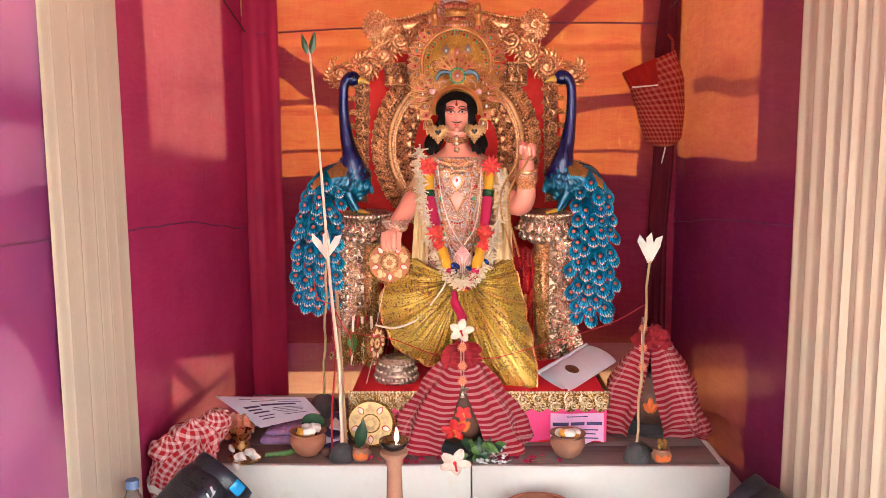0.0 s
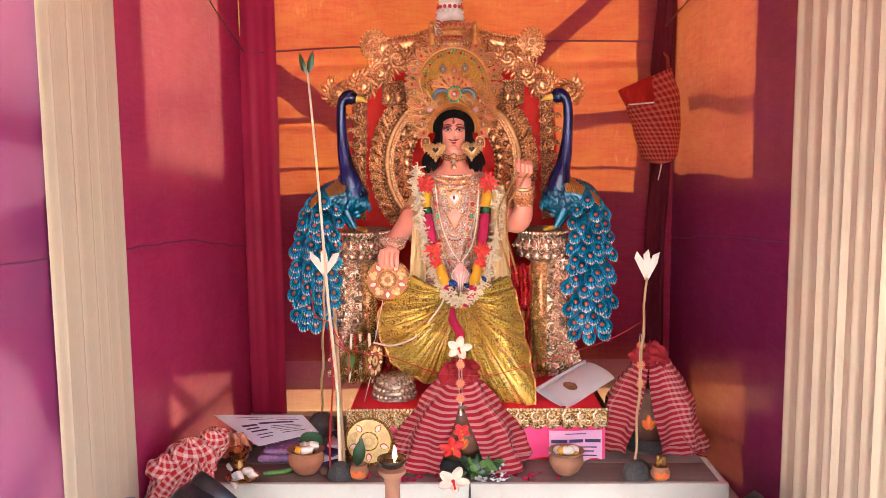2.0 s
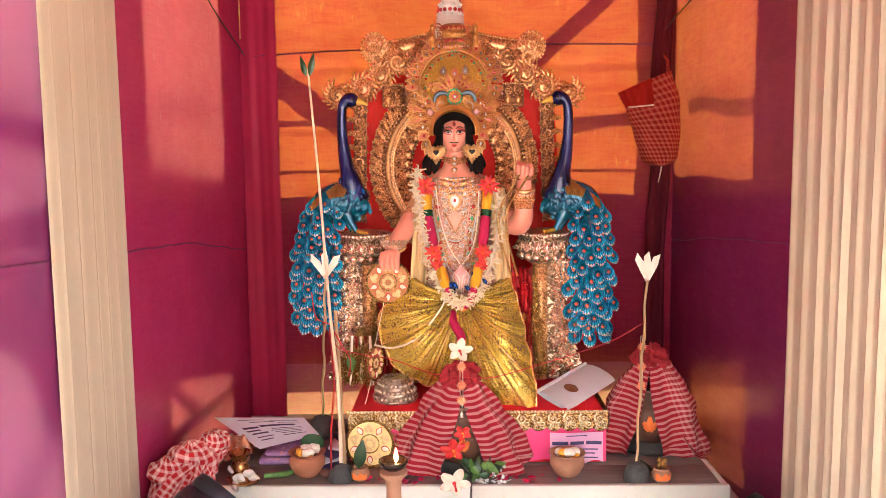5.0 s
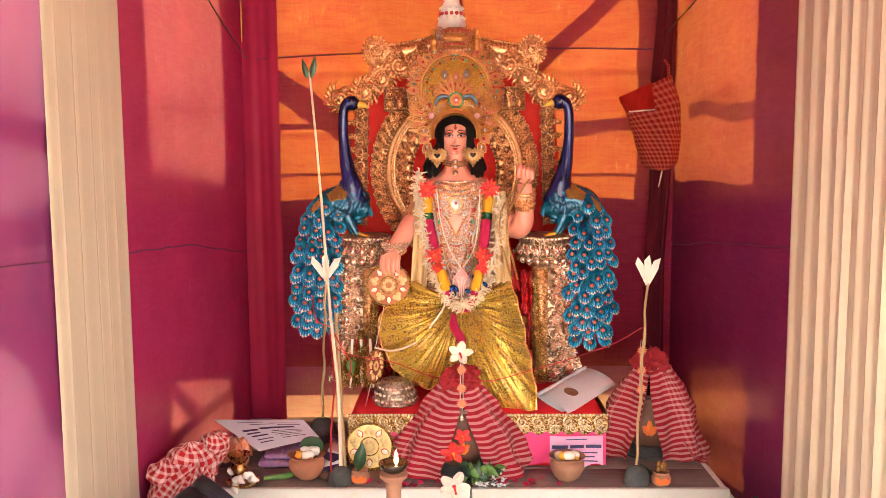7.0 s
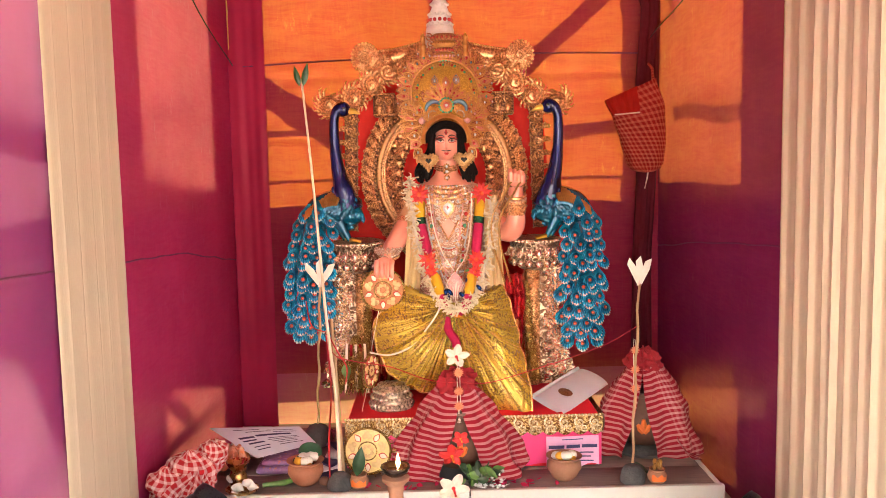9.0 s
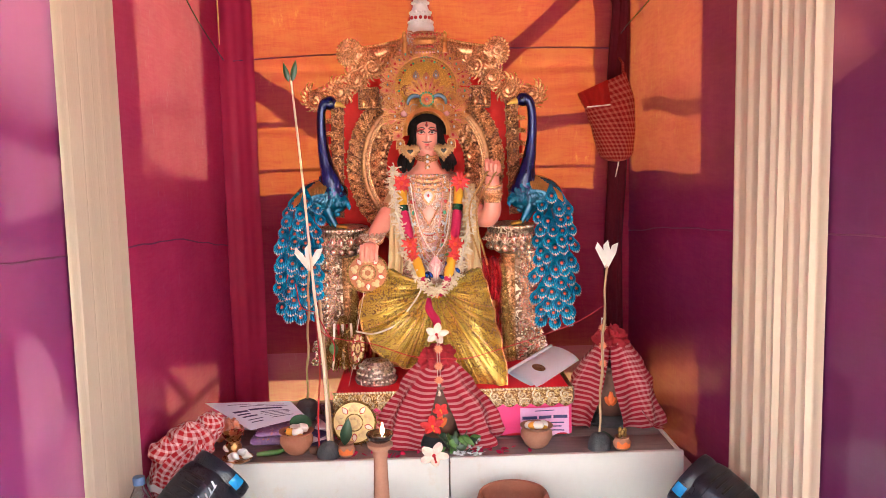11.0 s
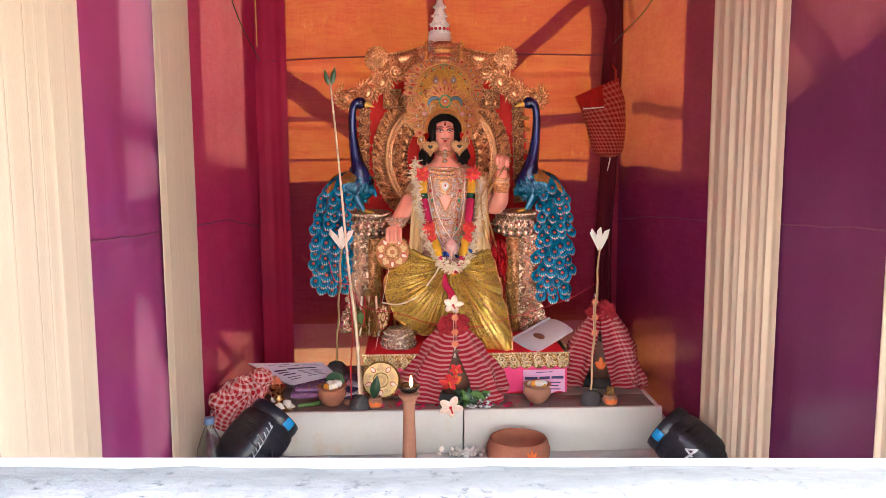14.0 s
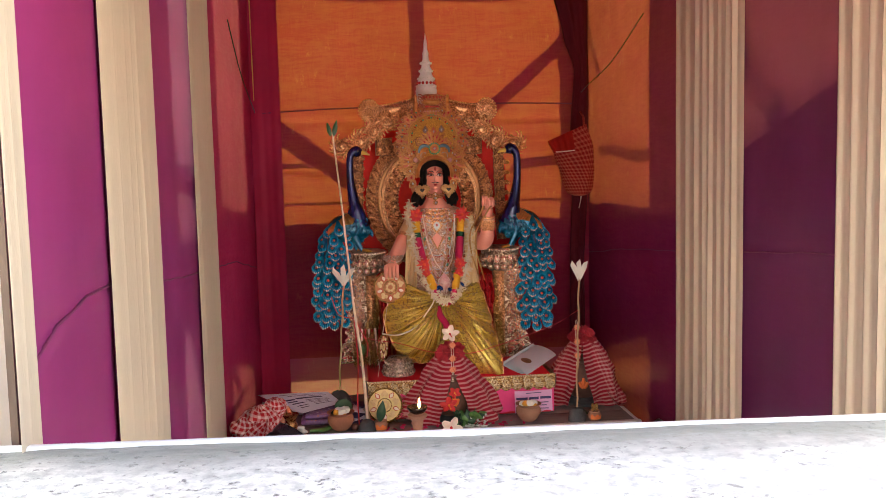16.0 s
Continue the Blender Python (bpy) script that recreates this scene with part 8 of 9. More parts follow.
def leaf_pot(c, label, yellow):
    ob = base("leaf_pot", c, label, "small pot", "small painted pots")
    s = Geo()
    s.lathe(c, [(0.018, 0.0), (0.026, 0.010), (0.028, 0.022), (0.021, 0.034), (0.0235, 0.040), (0.019, 0.040), (0.016, 0.03), (0, 0.028)], 22)
    part("pot", s, M_CLAYPALE, ob)
    s = Geo()
    s.surf(lambda u, v: (c[0] + 0.0285 * math.sin(lerp(-0.8, 0.8, u)), c[1] - 0.0285 * math.cos(lerp(-0.8, 0.8, u)), c[2] + lerp(0.010, 0.026 + 0.004 * math.sin(u * 13), v)), 12, 3)
    part("painted_band", s, M_ORANGE, ob, "orange painted band")
    s = Geo()
    if yellow:
        for k in range(6):
            s.ball((c[0] + 0.008 * math.cos(k * 1.2), c[1] + 0.006 * math.sin(k * 1.2), c[2] + 0.046 + 0.006 * (k % 3)), (0.007, 0.006, 0.010), 0, 8, 6)
    else:
        leaf(s, (c[0] - 0.006, c[1], c[2] + 0.032), 0.018, 0.088, 10, 0, 0.006, 0.002)
    part("leaf" if not yellow else "flower_bud", s, M_OLDGOLD if yellow else M_DARKLEAF, ob)


leaf_pot((-0.284, 2.308, TOP_Z), "small painted clay pot holding one mango leaf", False)
leaf_pot((0.560, 2.295, TOP_Z), "small painted clay pot with yellow buds", True)
s = Geo()
s.tube(smooth_line([(0.515, 2.36, 0.575), (0.53, 2.34, 0.568), (0.548, 2.31, 0.553), (0.556, 2.29, 0.58)], 4), [0.004, 0.006, 0.007, 0.007, 0.007, 0.007, 0.007, 0.006, 0.006, 0.005, 0.005, 0.004, 0.003], 6, flat=0.4)
thing("grass_blade", s, M_DARKLEAF, "broad dark leaf blade lying against the small pot", "leaf")

s = Geo()
s.lathe((0.203, 2.10, FLOOR_Z), [(0.060, 0.0), (0.085, 0.012), (0.104, 0.045), (0.107, 0.075), (0.098, 0.105), (0.094, 0.110), (0.088, 0.107), (0.094, 0.075), (0.088, 0.04), (0.06, 0.02), (0, 0.018)], 40, wob=0.02)
bowl = base("incense_bowl", (0.203, 2.10, FLOOR_Z), "wide terracotta bowl with orange painted sign on the floor", "bowl")
part("bowl", s, M_CLAY, bowl)
s = Geo()
for k, a in enumerate((-34, 0, 34, 70)):
    pts = []
    for t in (0.0, 0.5, 1.0):
        x, z = 0.03 + t * 0.028 * math.sin(radians(a)), 0.064 + t * 0.034 * math.cos(radians(a))
        th = x / 0.107 + 0.02
        rr_ = 0.1105 - 0.30 * max(0, z - 0.075)
        pts.append((0.203 + rr_ * math.sin(th), 2.10 - rr_ * math.cos(th), FLOOR_Z + z))
    s.tube(pts, [0.006, 0.006, 0.003], 6)
part("painted_mark", s, M_ORANGE, bowl, "orange painted leaf sign")

# lamp on a turned clay stand
lamp = base("oil_lamp", (-0.164, 1.99, FLOOR_Z), "tall turned clay stand with a burning oil dish", "oil lamp")
s = Geo()
s.lathe((-0.164, 1.99, FLOOR_Z), [(0.060, 0.0), (0.058, 0.012), (0.030, 0.03), (0.024, 0.06), (0.0225, 0.11), (0.021, 0.16), (0.0195, 0.20), (0.0185, 0.235), (0.018, 0.262), (0.021, 0.272), (0.020, 0.280), (0.026, 0.288), (0.0335, 0.294), (0.034, 0.302), (0.026, 0.306)], 28)
part("stand", s, M_CLAYPALE, lamp)
s = Geo()
s.lathe((-0.164, 1.99, FLOOR_Z + 0.306), [(0.018, 0.0), (0.030, 0.008), (0.037, 0.020), (0.036, 0.025), (0.031, 0.024), (0.024, 0.014), (0, 0.012)], 26, wob=0.05)
dish = part("dish", s, M_OIL, lamp, "sooty black oil dish")
s = Geo()
s.lathe((-0.157, 1.985, FLOOR_Z + 0.326), [(0.001, 0.0), (0.0045, 0.006), (0.0055, 0.012), (0.004, 0.022), (0.002, 0.031), (0.0, 0.038)], 12)
part("flame", s, M_FLAME, dish, "small yellow flame")
s = Geo()
s.tube([(-0.160, 1.985, FLOOR_Z + 0.318), (-0.157, 1.985, FLOOR_Z + 0.330)], 0.002, 6)
part("wick", s, M_SWEET, dish)

# ---- arrows, reed and the mud lumps that hold them ----
def mud_lump(c, r, label):
    s = Geo()
    s.lathe(c, [(r, 0.0), (r * 1.02, r * 0.35), (r * 0.86, r * 0.9), (r * 0.6, r * 1.25), (r * 0.25, r * 1.4), (0, r * 1.42)], 18, wob=0.16)
    thing("mud_lump", s, M_MUD, label, "lump of clay", "mud lumps that hold the sticks")


mud_lump((-0.338, 2.305, TOP_Z), 0.034, "dark lump of clay holding a pale reed")
mud_lump((0.492, 2.305, TOP_Z), 0.036, "dark lump of clay holding an arrow")
mud_lump((-0.452, 2.70, TOP_Z), 0.048, "dark lump of clay holding an arrow at the back")


def arrow(foot, top, label, spread):
    ob = base("arrow", foot, label, "arrow", "upright arrows")
    f, t = Vector(foot), Vector(top)
    s = Geo()
    pts = [f.lerp(t, i / 12) + Vector((0.003 * math.sin(i * 1.7), 0, 0)) for i in range(13)]
    s.tube(pts, [0.0038 * (1.25 if i in (4, 8) else 1.0) for i in range(13)], 8)
    part("shaft", s, M_STICK, ob)
    for k in (-1, 0, 1):
        s = Geo()
        m = Matrix.Translation(t + Vector((0, -0.004 - 0.002 * k, -0.004))) @ Matrix.Rotation(radians(spread * k), 4, "Y")
        s.slab([(-0.008, 0.0), (0.008, 0.0), (0.011, 0.05), (0.004, 0.082), (-0.011, 0.066)], 0.0015, m, 0, 0.0015)
        part("flight", s, M_FLETCH, ob)
    s = Geo()
    s.tube([t + Vector((0, 0, -0.012)), t + Vector((0, 0, 0.006))], 0.007, 8)
    part("binding", s, M_WHITETHREAD, ob)


arrow((0.492, 2.31, 0.58), (0.557, 2.50, 1.085), "bamboo arrow with cut white flights standing in clay", 24)
arrow((-0.452, 2.70, 0.60), (-0.416, 2.61, 1.085), "bamboo arrow with cut white flights behind the reed", 34)
s = Geo()
line = smooth_line([(-0.338, 2.315, 0.575), (-0.348, 2.36, 0.78), (-0.366, 2.40, 0.925), (-0.378, 2.42, 1.03), (-0.392, 2.45, 1.19), (-0.414, 2.49, 1.44), (-0.440, 2.53, 1.705)], 6)
reed = base("reed", (-0.338, 2.315, 0.575), "tall pale reed tipped with green leaves standing in clay", "reed")
s.tube(line, [lerp(0.0056, 0.0032, i / (len(line) - 1)) * (1.12 if i % 9 == 0 else 1) for i in range(len(line))], 8)
part("stem", s, M_REED, reed)
for a, w, l in ((-14, 0.009, 0.062), (12, 0.010, 0.070)):
    s = Geo()
    leaf(s, (-0.440 + 0.0004 * a, 2.525, 1.685), w, l, a, 0, 0.003, 0.0015)
    part("leaf", s, M_DARKLEAF, reed)
s = Geo()
s.tube(smooth_line([(-0.330, 2.34, 0.56), (-0.352, 2.42, 0.80), (-0.372, 2.5, 0.99)], 6), [0.0055] * 13, 8)
thing("bamboo_stick", s, M_STICK, "thin bamboo stick leaning beside the pale reed", "stick")

# red ritual thread strung from stick to stick
s = Geo()
s.tube(smooth_line([(0.540, 2.452, 0.958), (0.46, 2.47, 0.905), (0.36, 2.49, 0.862), (0.22, 2.47, 0.825), (0.10, 2.42, 0.806), (0.02, 2.36, 0.822), (-0.08, 2.40, 0.822), (-0.20, 2.48, 0.845), (-0.30, 2.46, 0.868), (-0.355, 2.40, 0.905), (-0.372, 2.425, 0.965)], 8), 0.0015, 5)
thing("ritual_thread", s, M_THREAD, "red cotton thread strung between the standing sticks", "thread")
s = Geo()
s.tube(smooth_line([(-0.372, 2.415, 0.965), (-0.44, 2.56, 0.96), (-0.47, 2.66, 1.02)], 6), 0.0018, 5)
s.tube(smooth_line([(-0.376, 2.41, 0.96), (-0.366, 2.40, 0.80), (-0.372, 2.36, 0.66), (-0.368, 2.32, 0.545)], 6), 0.0028, 5)
s.tube(smooth_line([(-0.368, 2.41, 0.955), (-0.345, 2.43, 0.90), (-0.325, 2.46, 0.85), (-0.33, 2.46, 0.80)], 6), 0.0022, 5)
thing("ritual_thread", s, M_THREAD, "loose red thread ends hanging from the pale reed", "thread")
s = Geo()
s.tube(smooth_line([(-0.262, 2.56, 0.872), (-0.20, 2.52, 0.872), (-0.13, 2.515, 0.90), (-0.085, 2.525, 0.95), (-0.052, 2.535, 0.995), (-0.040, 2.56, 1.025)], 8), 0.0030, 5)
thing("white_cord", s, M_WHITETHREAD, "soft white cotton cord draped across the gold garment", "cord")
line = smooth_line([(0.215, 2.68, 1.43), (0.175, 2.67, 1.36), (0.130, 2.665, 1.28), (0.128, 2.66, 1.20), (0.150, 2.655, 1.12), (0.165, 2.65, 1.07)], 7)
for k in range(2):
    s = Geo()
    fine_l = smooth_line([p + Vector((k * (0.030 - 0.012 * i / len(line)), -0.004 * k, 0)) for i, p in enumerate(line)], 2)
    s.tube(fine_l, [0.0022 + 0.0022 * (i % 2) for i in range(len(fine_l))], 6)
    thing("bead_chain", s, M_GOLDDARK, "gold bead chain hanging from the raised hand", "chain", "bead chains of the idol")

# ---- left corner of the dais ----
s = Geo()
mb = Vector((-0.755, 2.20, FLOOR_Z))
def sack(u, v):
    a = 2 * math.pi * u
    r, dx, dz = curve_at([(0, 0.045, 0.0, 0), (0.08, 0.072, 0.0, 0), (0.35, 0.086, 0.0, 0), (0.62, 0.092, 0.0, 0), (0.70, 0.088, 0.0, 0), (0.85, 0.07, 0.02, 0), (1.0, 0.01, 0.05, 0)], v)
    fold = 1 + 0.09 * noise.noise(Vector((math.cos(a) * 2.2, math.sin(a) * 2.2, v * 5))) + 0.05 * math.sin(a * 8 + v * 11) * v + 0.04 * math.sin(a * 15 + 2 * math.sin(v * 9)) * v
    return (mb.x + dx + r * fold * math.cos(a), mb.y + r * fold * 0.9 * math.sin(a), mb.z + 0.255 * v + 0.03 * v * noise.noise(Vector((math.cos(a) * 3, math.sin(a) * 3, 9))))
s.surf(sack, 80, 44, 0, True, lambda u, v: (u * 0.56, v * 0.42))
bundle = base("cloth_bundle", tuple(mb), "basket bundled in red checked cloth with a white edge band", "bundle")
part("wrap", s, M_CHECK, bundle)
s = Geo()
for k, (cc_, rr3) in enumerate((((-0.785, 2.205, 0.600), (0.052, 0.052, 0.045)), ((-0.735, 2.235, 0.625), (0.062, 0.055, 0.050)), ((-0.683, 2.28, 0.655), (0.042, 0.042, 0.040)))):
    def crush(u, v):
        a, b = 2 * math.pi * u, math.pi * (v - 0.5)
        q = Vector((math.cos(b) * math.cos(a), math.cos(b) * math.sin(a), math.sin(b)))
        f = 1 + 0.34 * noise.noise(q * 1.6 + Vector((k * 7, 0, 0))) + 0.20 * abs(noise.noise(q * 2.6 + Vector((0, k * 5, 0)))) + 0.035 * math.sin(a * 7 + 5 * b)
        return (cc_[0] + rr3[0] * f * q.x, cc_[1] + rr3[1] * f * q.y, cc_[2] + rr3[2] * f * q.z)
    s.surf(crush, 64, 36, 0, True, lambda u, v: (u * 0.30 + 0.012 * math.sin(v * 7), v * 0.16 + 0.008 * math.sin(u * 9)))
part("crumpled_end", s, M_CHECK, bundle)
s = Geo()
def edge(u, v):
    a = 2 * math.pi * u
    p = Vector(sack(u, lerp(0.50, 0.58, v) + 0.01 * math.sin(a * 2)))
    d = Vector((p.x - mb.x, p.y - mb.y, 0)).normalized()
    return p + d * 0.006
s.surf(edge, 80, 3, 0, True)
part("edge_band", s, M_SWEET, bundle, "white woven edge band")

lota = base("brass_pot", (-0.632, 2.335, TOP_Z), "small flared brass water pot", "brass pot")
s = Geo()
s.lathe((-0.632, 2.335, TOP_Z), [(0.020, 0.0), (0.024, 0.005), (0.027, 0.020), (0.025, 0.036), (0.020, 0.046), (0.022, 0.054), (0.031, 0.070), (0.033, 0.075), (0.030, 0.075), (0.018, 0.056), (0.0, 0.04)], 28)
part("body", s, M_BRASS, lota)
plate = base("offering_plate", (-0.610, 2.288, TOP_Z), "small brown dish with peeled white slices", "dish")
s = Geo()
s.lathe((-0.610, 2.288, TOP_Z), [(0.028, 0.0), (0.042, 0.006), (0.047, 0.014), (0.044, 0.015), (0.03, 0.008), (0, 0.006)], 26)
part("dish", s, M_BRASS, plate)
for i in range(7):
    s = Geo()
    leaf(s, (-0.615 + rl.uniform(-0.022, 0.022), 2.280 + rl.uniform(-0.02, 0.02), TOP_Z + 0.016 + 0.004 * i), 0.012, 0.036, rl.uniform(30, 150), 0, 0.006, 0.004, 40, rl.uniform(-60, 60))
    part("slice", s, M_SWEET, plate)

s = Geo()
s.box((-0.60, 2.42, TOP_Z), (-0.43, 2.60, TOP_Z + 0.022), 0, None, 0.006)
thing("wrapped_packet", s, M_PACK, "shiny violet wrapped packet lying flat on the dais", "packet", "wrapped packets")
s = Geo()
s.box((-0.585, 2.43, TOP_Z + 0.0225), (-0.46, 2.58, TOP_Z + 0.038), 0, None, 0.006)
thing("wrapped_packet", s, M_PACK, "small shiny violet packet on top of another", "packet", "wrapped packets")
def leaflet(name, corners, mat, bars, label, cat):
    """Sheet of paper through four corners, a little bowed, with lines of print as bars."""
    ob = base(name, corners[0], label, cat)
    q = [Vector(c) for c in corners]
    nrm = (q[1] - q[0]).cross(q[3] - q[0]).normalized()
    if nrm.z < 0:
        nrm = -nrm
    def at(u, v, h=0.0):
        p = q[0].lerp(q[1], u).lerp(q[3].lerp(q[2], u), v)
        return p + nrm * (0.006 * math.sin(math.pi * u) * math.sin(math.pi * v) + h)
    s = Geo()
    s.surf(lambda u, v: at(u, v), 10, 10)
    s.surf(lambda u, v: at(u, v, -0.0015), 10, 10)
    part("sheet", s, mat, ob)
    for u0, u1, v, w in bars:
        s = Geo()
        s.surf(lambda u, t: at(lerp(u0, u1, u), lerp(v - w, v + w, t), 0.0012), 6, 1)
        part("print_bar", s, M_PRINT, ob)
    return ob


leaflet("almanac", [(-0.792, 2.645, 0.618), (-0.498, 2.615, 0.626), (-0.437, 2.545, 0.594), (-0.597, 2.43, 0.590)], M_LILAC,
        [(0.35, 0.8, 0.42, 0.035), (0.45, 0.85, 0.55, 0.011), (0.42, 0.86, 0.61, 0.008), (0.45, 0.82, 0.67, 0.008), (0.5, 0.8, 0.73, 0.008), (0.5, 0.85, 0.80, 0.010), (0.3, 0.6, 0.25, 0.012), (0.2, 0.5, 0.15, 0.01), (0.12, 0.32, 0.45, 0.03), (0.12, 0.30, 0.55, 0.02), (0.14, 0.36, 0.64, 0.02), (0.62, 0.9, 0.30, 0.012), (0.55, 0.88, 0.20, 0.009), (0.15, 0.38, 0.75, 0.012), (0.15, 0.34, 0.83, 0.012)], "lilac printed almanac lying over packets on the dais", "booklet")
s = Geo()
s.box((-0.72, 2.58, TOP_Z), (-0.55, 2.80, TOP_Z + 0.022), 0, None, 0.006)
thing("folded_paper", s, M_PAPER, "folded newspaper lying flat under the almanac", "paper")
s = Geo()
s.box((-0.505, 2.66, TOP_Z), (-0.40, 2.80, TOP_Z + 0.02), 0, None, 0.006)
thing("folded_paper", s, M_PACK, "crumpled wrapped packet lying behind the sticks", "packet")
s = Geo()
for k in range(2):
    m = Matrix.Translation((-0.432 - 0.022 * k, 2.372 - 0.008 * k, 0.622 - 0.036 * k)) @ Matrix.Rotation(radians(-20 + 30 * k), 4, "Y") @ Matrix.Rotation(radians(12), 4, "X")
    s.slab([(0.034 * math.cos(2 * math.pi * i / 18) * (1 + 0.1 * math.cos(2 * math.pi * i / 18)), 0.034 * math.sin(2 * math.pi * i / 18)) for i in range(18)], 0.0015, m, 0, 0.004)
s.tube([(-0.47, 2.42, 0.545), (-0.452, 2.405, 0.60)], 0.002, 5)
thing("betel_leaves", s, M_DARKLEAF, "two round dark betel leaves standing behind the bowl", "leaves")
s = Geo()
s.tube([(-0.56, 2.32, TOP_Z + 0.008), (-0.50, 2.335, TOP_Z + 0.008), (-0.43, 2.42, TOP_Z + 0.008)], [0.007, 0.009, 0.005], 8)
thing("banana_stem", s, M_LEAF, "pale green plant stem lying on the dais", "stem")
s = Geo()
for i in range(5):
    m = Matrix.Translation((-0.40 + 0.012 * i, 2.40 + 0.03 * i, TOP_Z + 0.012 + 0.009 * i)) @ Matrix.Rotation(0.5 * i, 4, "Z") @ Matrix.Rotation(0.15, 4, "X")
    s.box((-0.045, -0.03, -0.004), (0.045, 0.03, 0.004), i % 2, m, 0.002)
thing("incense_packet", s, [M_PRINT, M_PAPER], "small dark blue and white packets heaped behind sticks", "packet")
s = Geo()
s.ball((-0.385, 2.325, TOP_Z + 0.014), (0.016, 0.014, 0.014), 0, 10, 7)
thing("supari_nut", s, M_DARKPOT, "round dark nut beside the clay lump", "nut")

M_WRAP = surface("orange foil wrapper", (0.78, 0.17, 0.04), (0.62, 0.50, 0.40), 0.25, 0.1, 60, 26, 0.004, coat=0.5)
s = Geo()
def crumpled(u, v):
    q = Vector((u * 4, v * 4, 2))
    return (lerp(-0.735, -0.635, u) + 0.012 * noise.noise(q), lerp(2.43, 2.54, v) + 0.012 * noise.noise(q + Vector((5, 0, 0))), 0.585 + 0.030 * math.sin(math.pi * u) * math.sin(math.pi * v) + 0.016 * noise.noise(q * 1.7) - 0.044 * (abs(2 * u - 1) ** 4 + abs(2 * v - 1) ** 4) * 0.5)
s.surf(crumpled, 22, 22)
s.surf(lambda u, v: tuple(Vector(crumpled(u, v)) - Vector((0, 0, 0.042 * math.sin(math.pi * u) * math.sin(math.pi * v) + 0.002))), 22, 22)
thing("snack_packet", s, M_WRAP, "crumpled orange and pale foil packet under the almanac", "packet")

# ---- rolled calendar and notice at the pedestal ----
roll = base("rolled_calendar", (0.36, 2.62, 0.70), "folded white calendar with a brown spot on the pedestal", "calendar")
s = Geo()
ra, rb_ = Vector((0.238, 2.535, 0.722)), Vector((0.425, 2.80, 0.742))
side_v = Vector((0.080, -0.095, -0.026))
def calendar(u, v):
    p = ra.lerp(rb_, u)
    w = v * 2 * math.pi
    return p + side_v * (0.5 - 0.5 * math.cos(w * 0.5) if v <= 1 else 1) + Vector((0, 0, 0.016 * math.sin(w * 0.5)))
s.surf(calendar, 8, 14)
s.surf(lambda u, v: ra.lerp(rb_, u) + side_v * v + Vector((0, 0, -0.004 * math.sin(math.pi * v))), 8, 6)
part("sheet", s, M_PAPER, roll)
s = Geo()
s.tube([ra + Vector((-0.002, 0.004, 0.006)), rb_ + Vector((-0.002, 0.004, 0.006))], 0.006, 8)
part("spine", s, M_PAPER, roll)
s = Geo()
cc = ra.lerp(rb_, 0.33) + side_v * 0.55 + Vector((0, 0, 0.0165))
s.surf(lambda u, v: cc + (rb_ - ra).normalized() * (0.026 * v * math.cos(2 * math.pi * u)) + side_v.normalized() * (0.026 * v * math.sin(2 * math.pi * u)) + Vector((0, 0, 0.0015 - 0.002 * v)), 20, 2, 0, True)
part("print_spot", s, M_BROWN, roll, "brown printed spot")
nb_ = base("notice", (0.345, PED_Y - 0.02, 0.55), "pink printed notice hung on the pedestal front", "notice")
s = Geo()
def notice(u, v, h=0.0):
    return (lerp(0.262, 0.418, u), PED_Y - 0.016 - 0.004 * math.sin(u * 5 + v * 2) - h, lerp(0.640, 0.548 + 0.010 * math.sin(u * 9) * (v > 0.9), v))
s.surf(notice, 14, 10)
s.surf(lambda u, v: notice(u, v, -0.001), 14, 10)
part("sheet", s, M_PINKPAPER, nb_)
for a, b, v, w in ((0.30, 0.70, 0.10, 0.016), (0.04, 0.34, 0.34, 0.055), (0.38, 0.64, 0.34, 0.055), (0.68, 0.97, 0.34, 0.055), (0.5, 0.9, 0.55, 0.02), (0.55, 0.85, 0.68, 0.02), (0.55, 0.9, 0.82, 0.02)):
    s = Geo()
    s.surf(lambda u, t: notice(lerp(a, b, u), lerp(v - w, v + w, t), 0.0015), 4, 1)
    part("print_bar", s, M_PRINT, nb_)

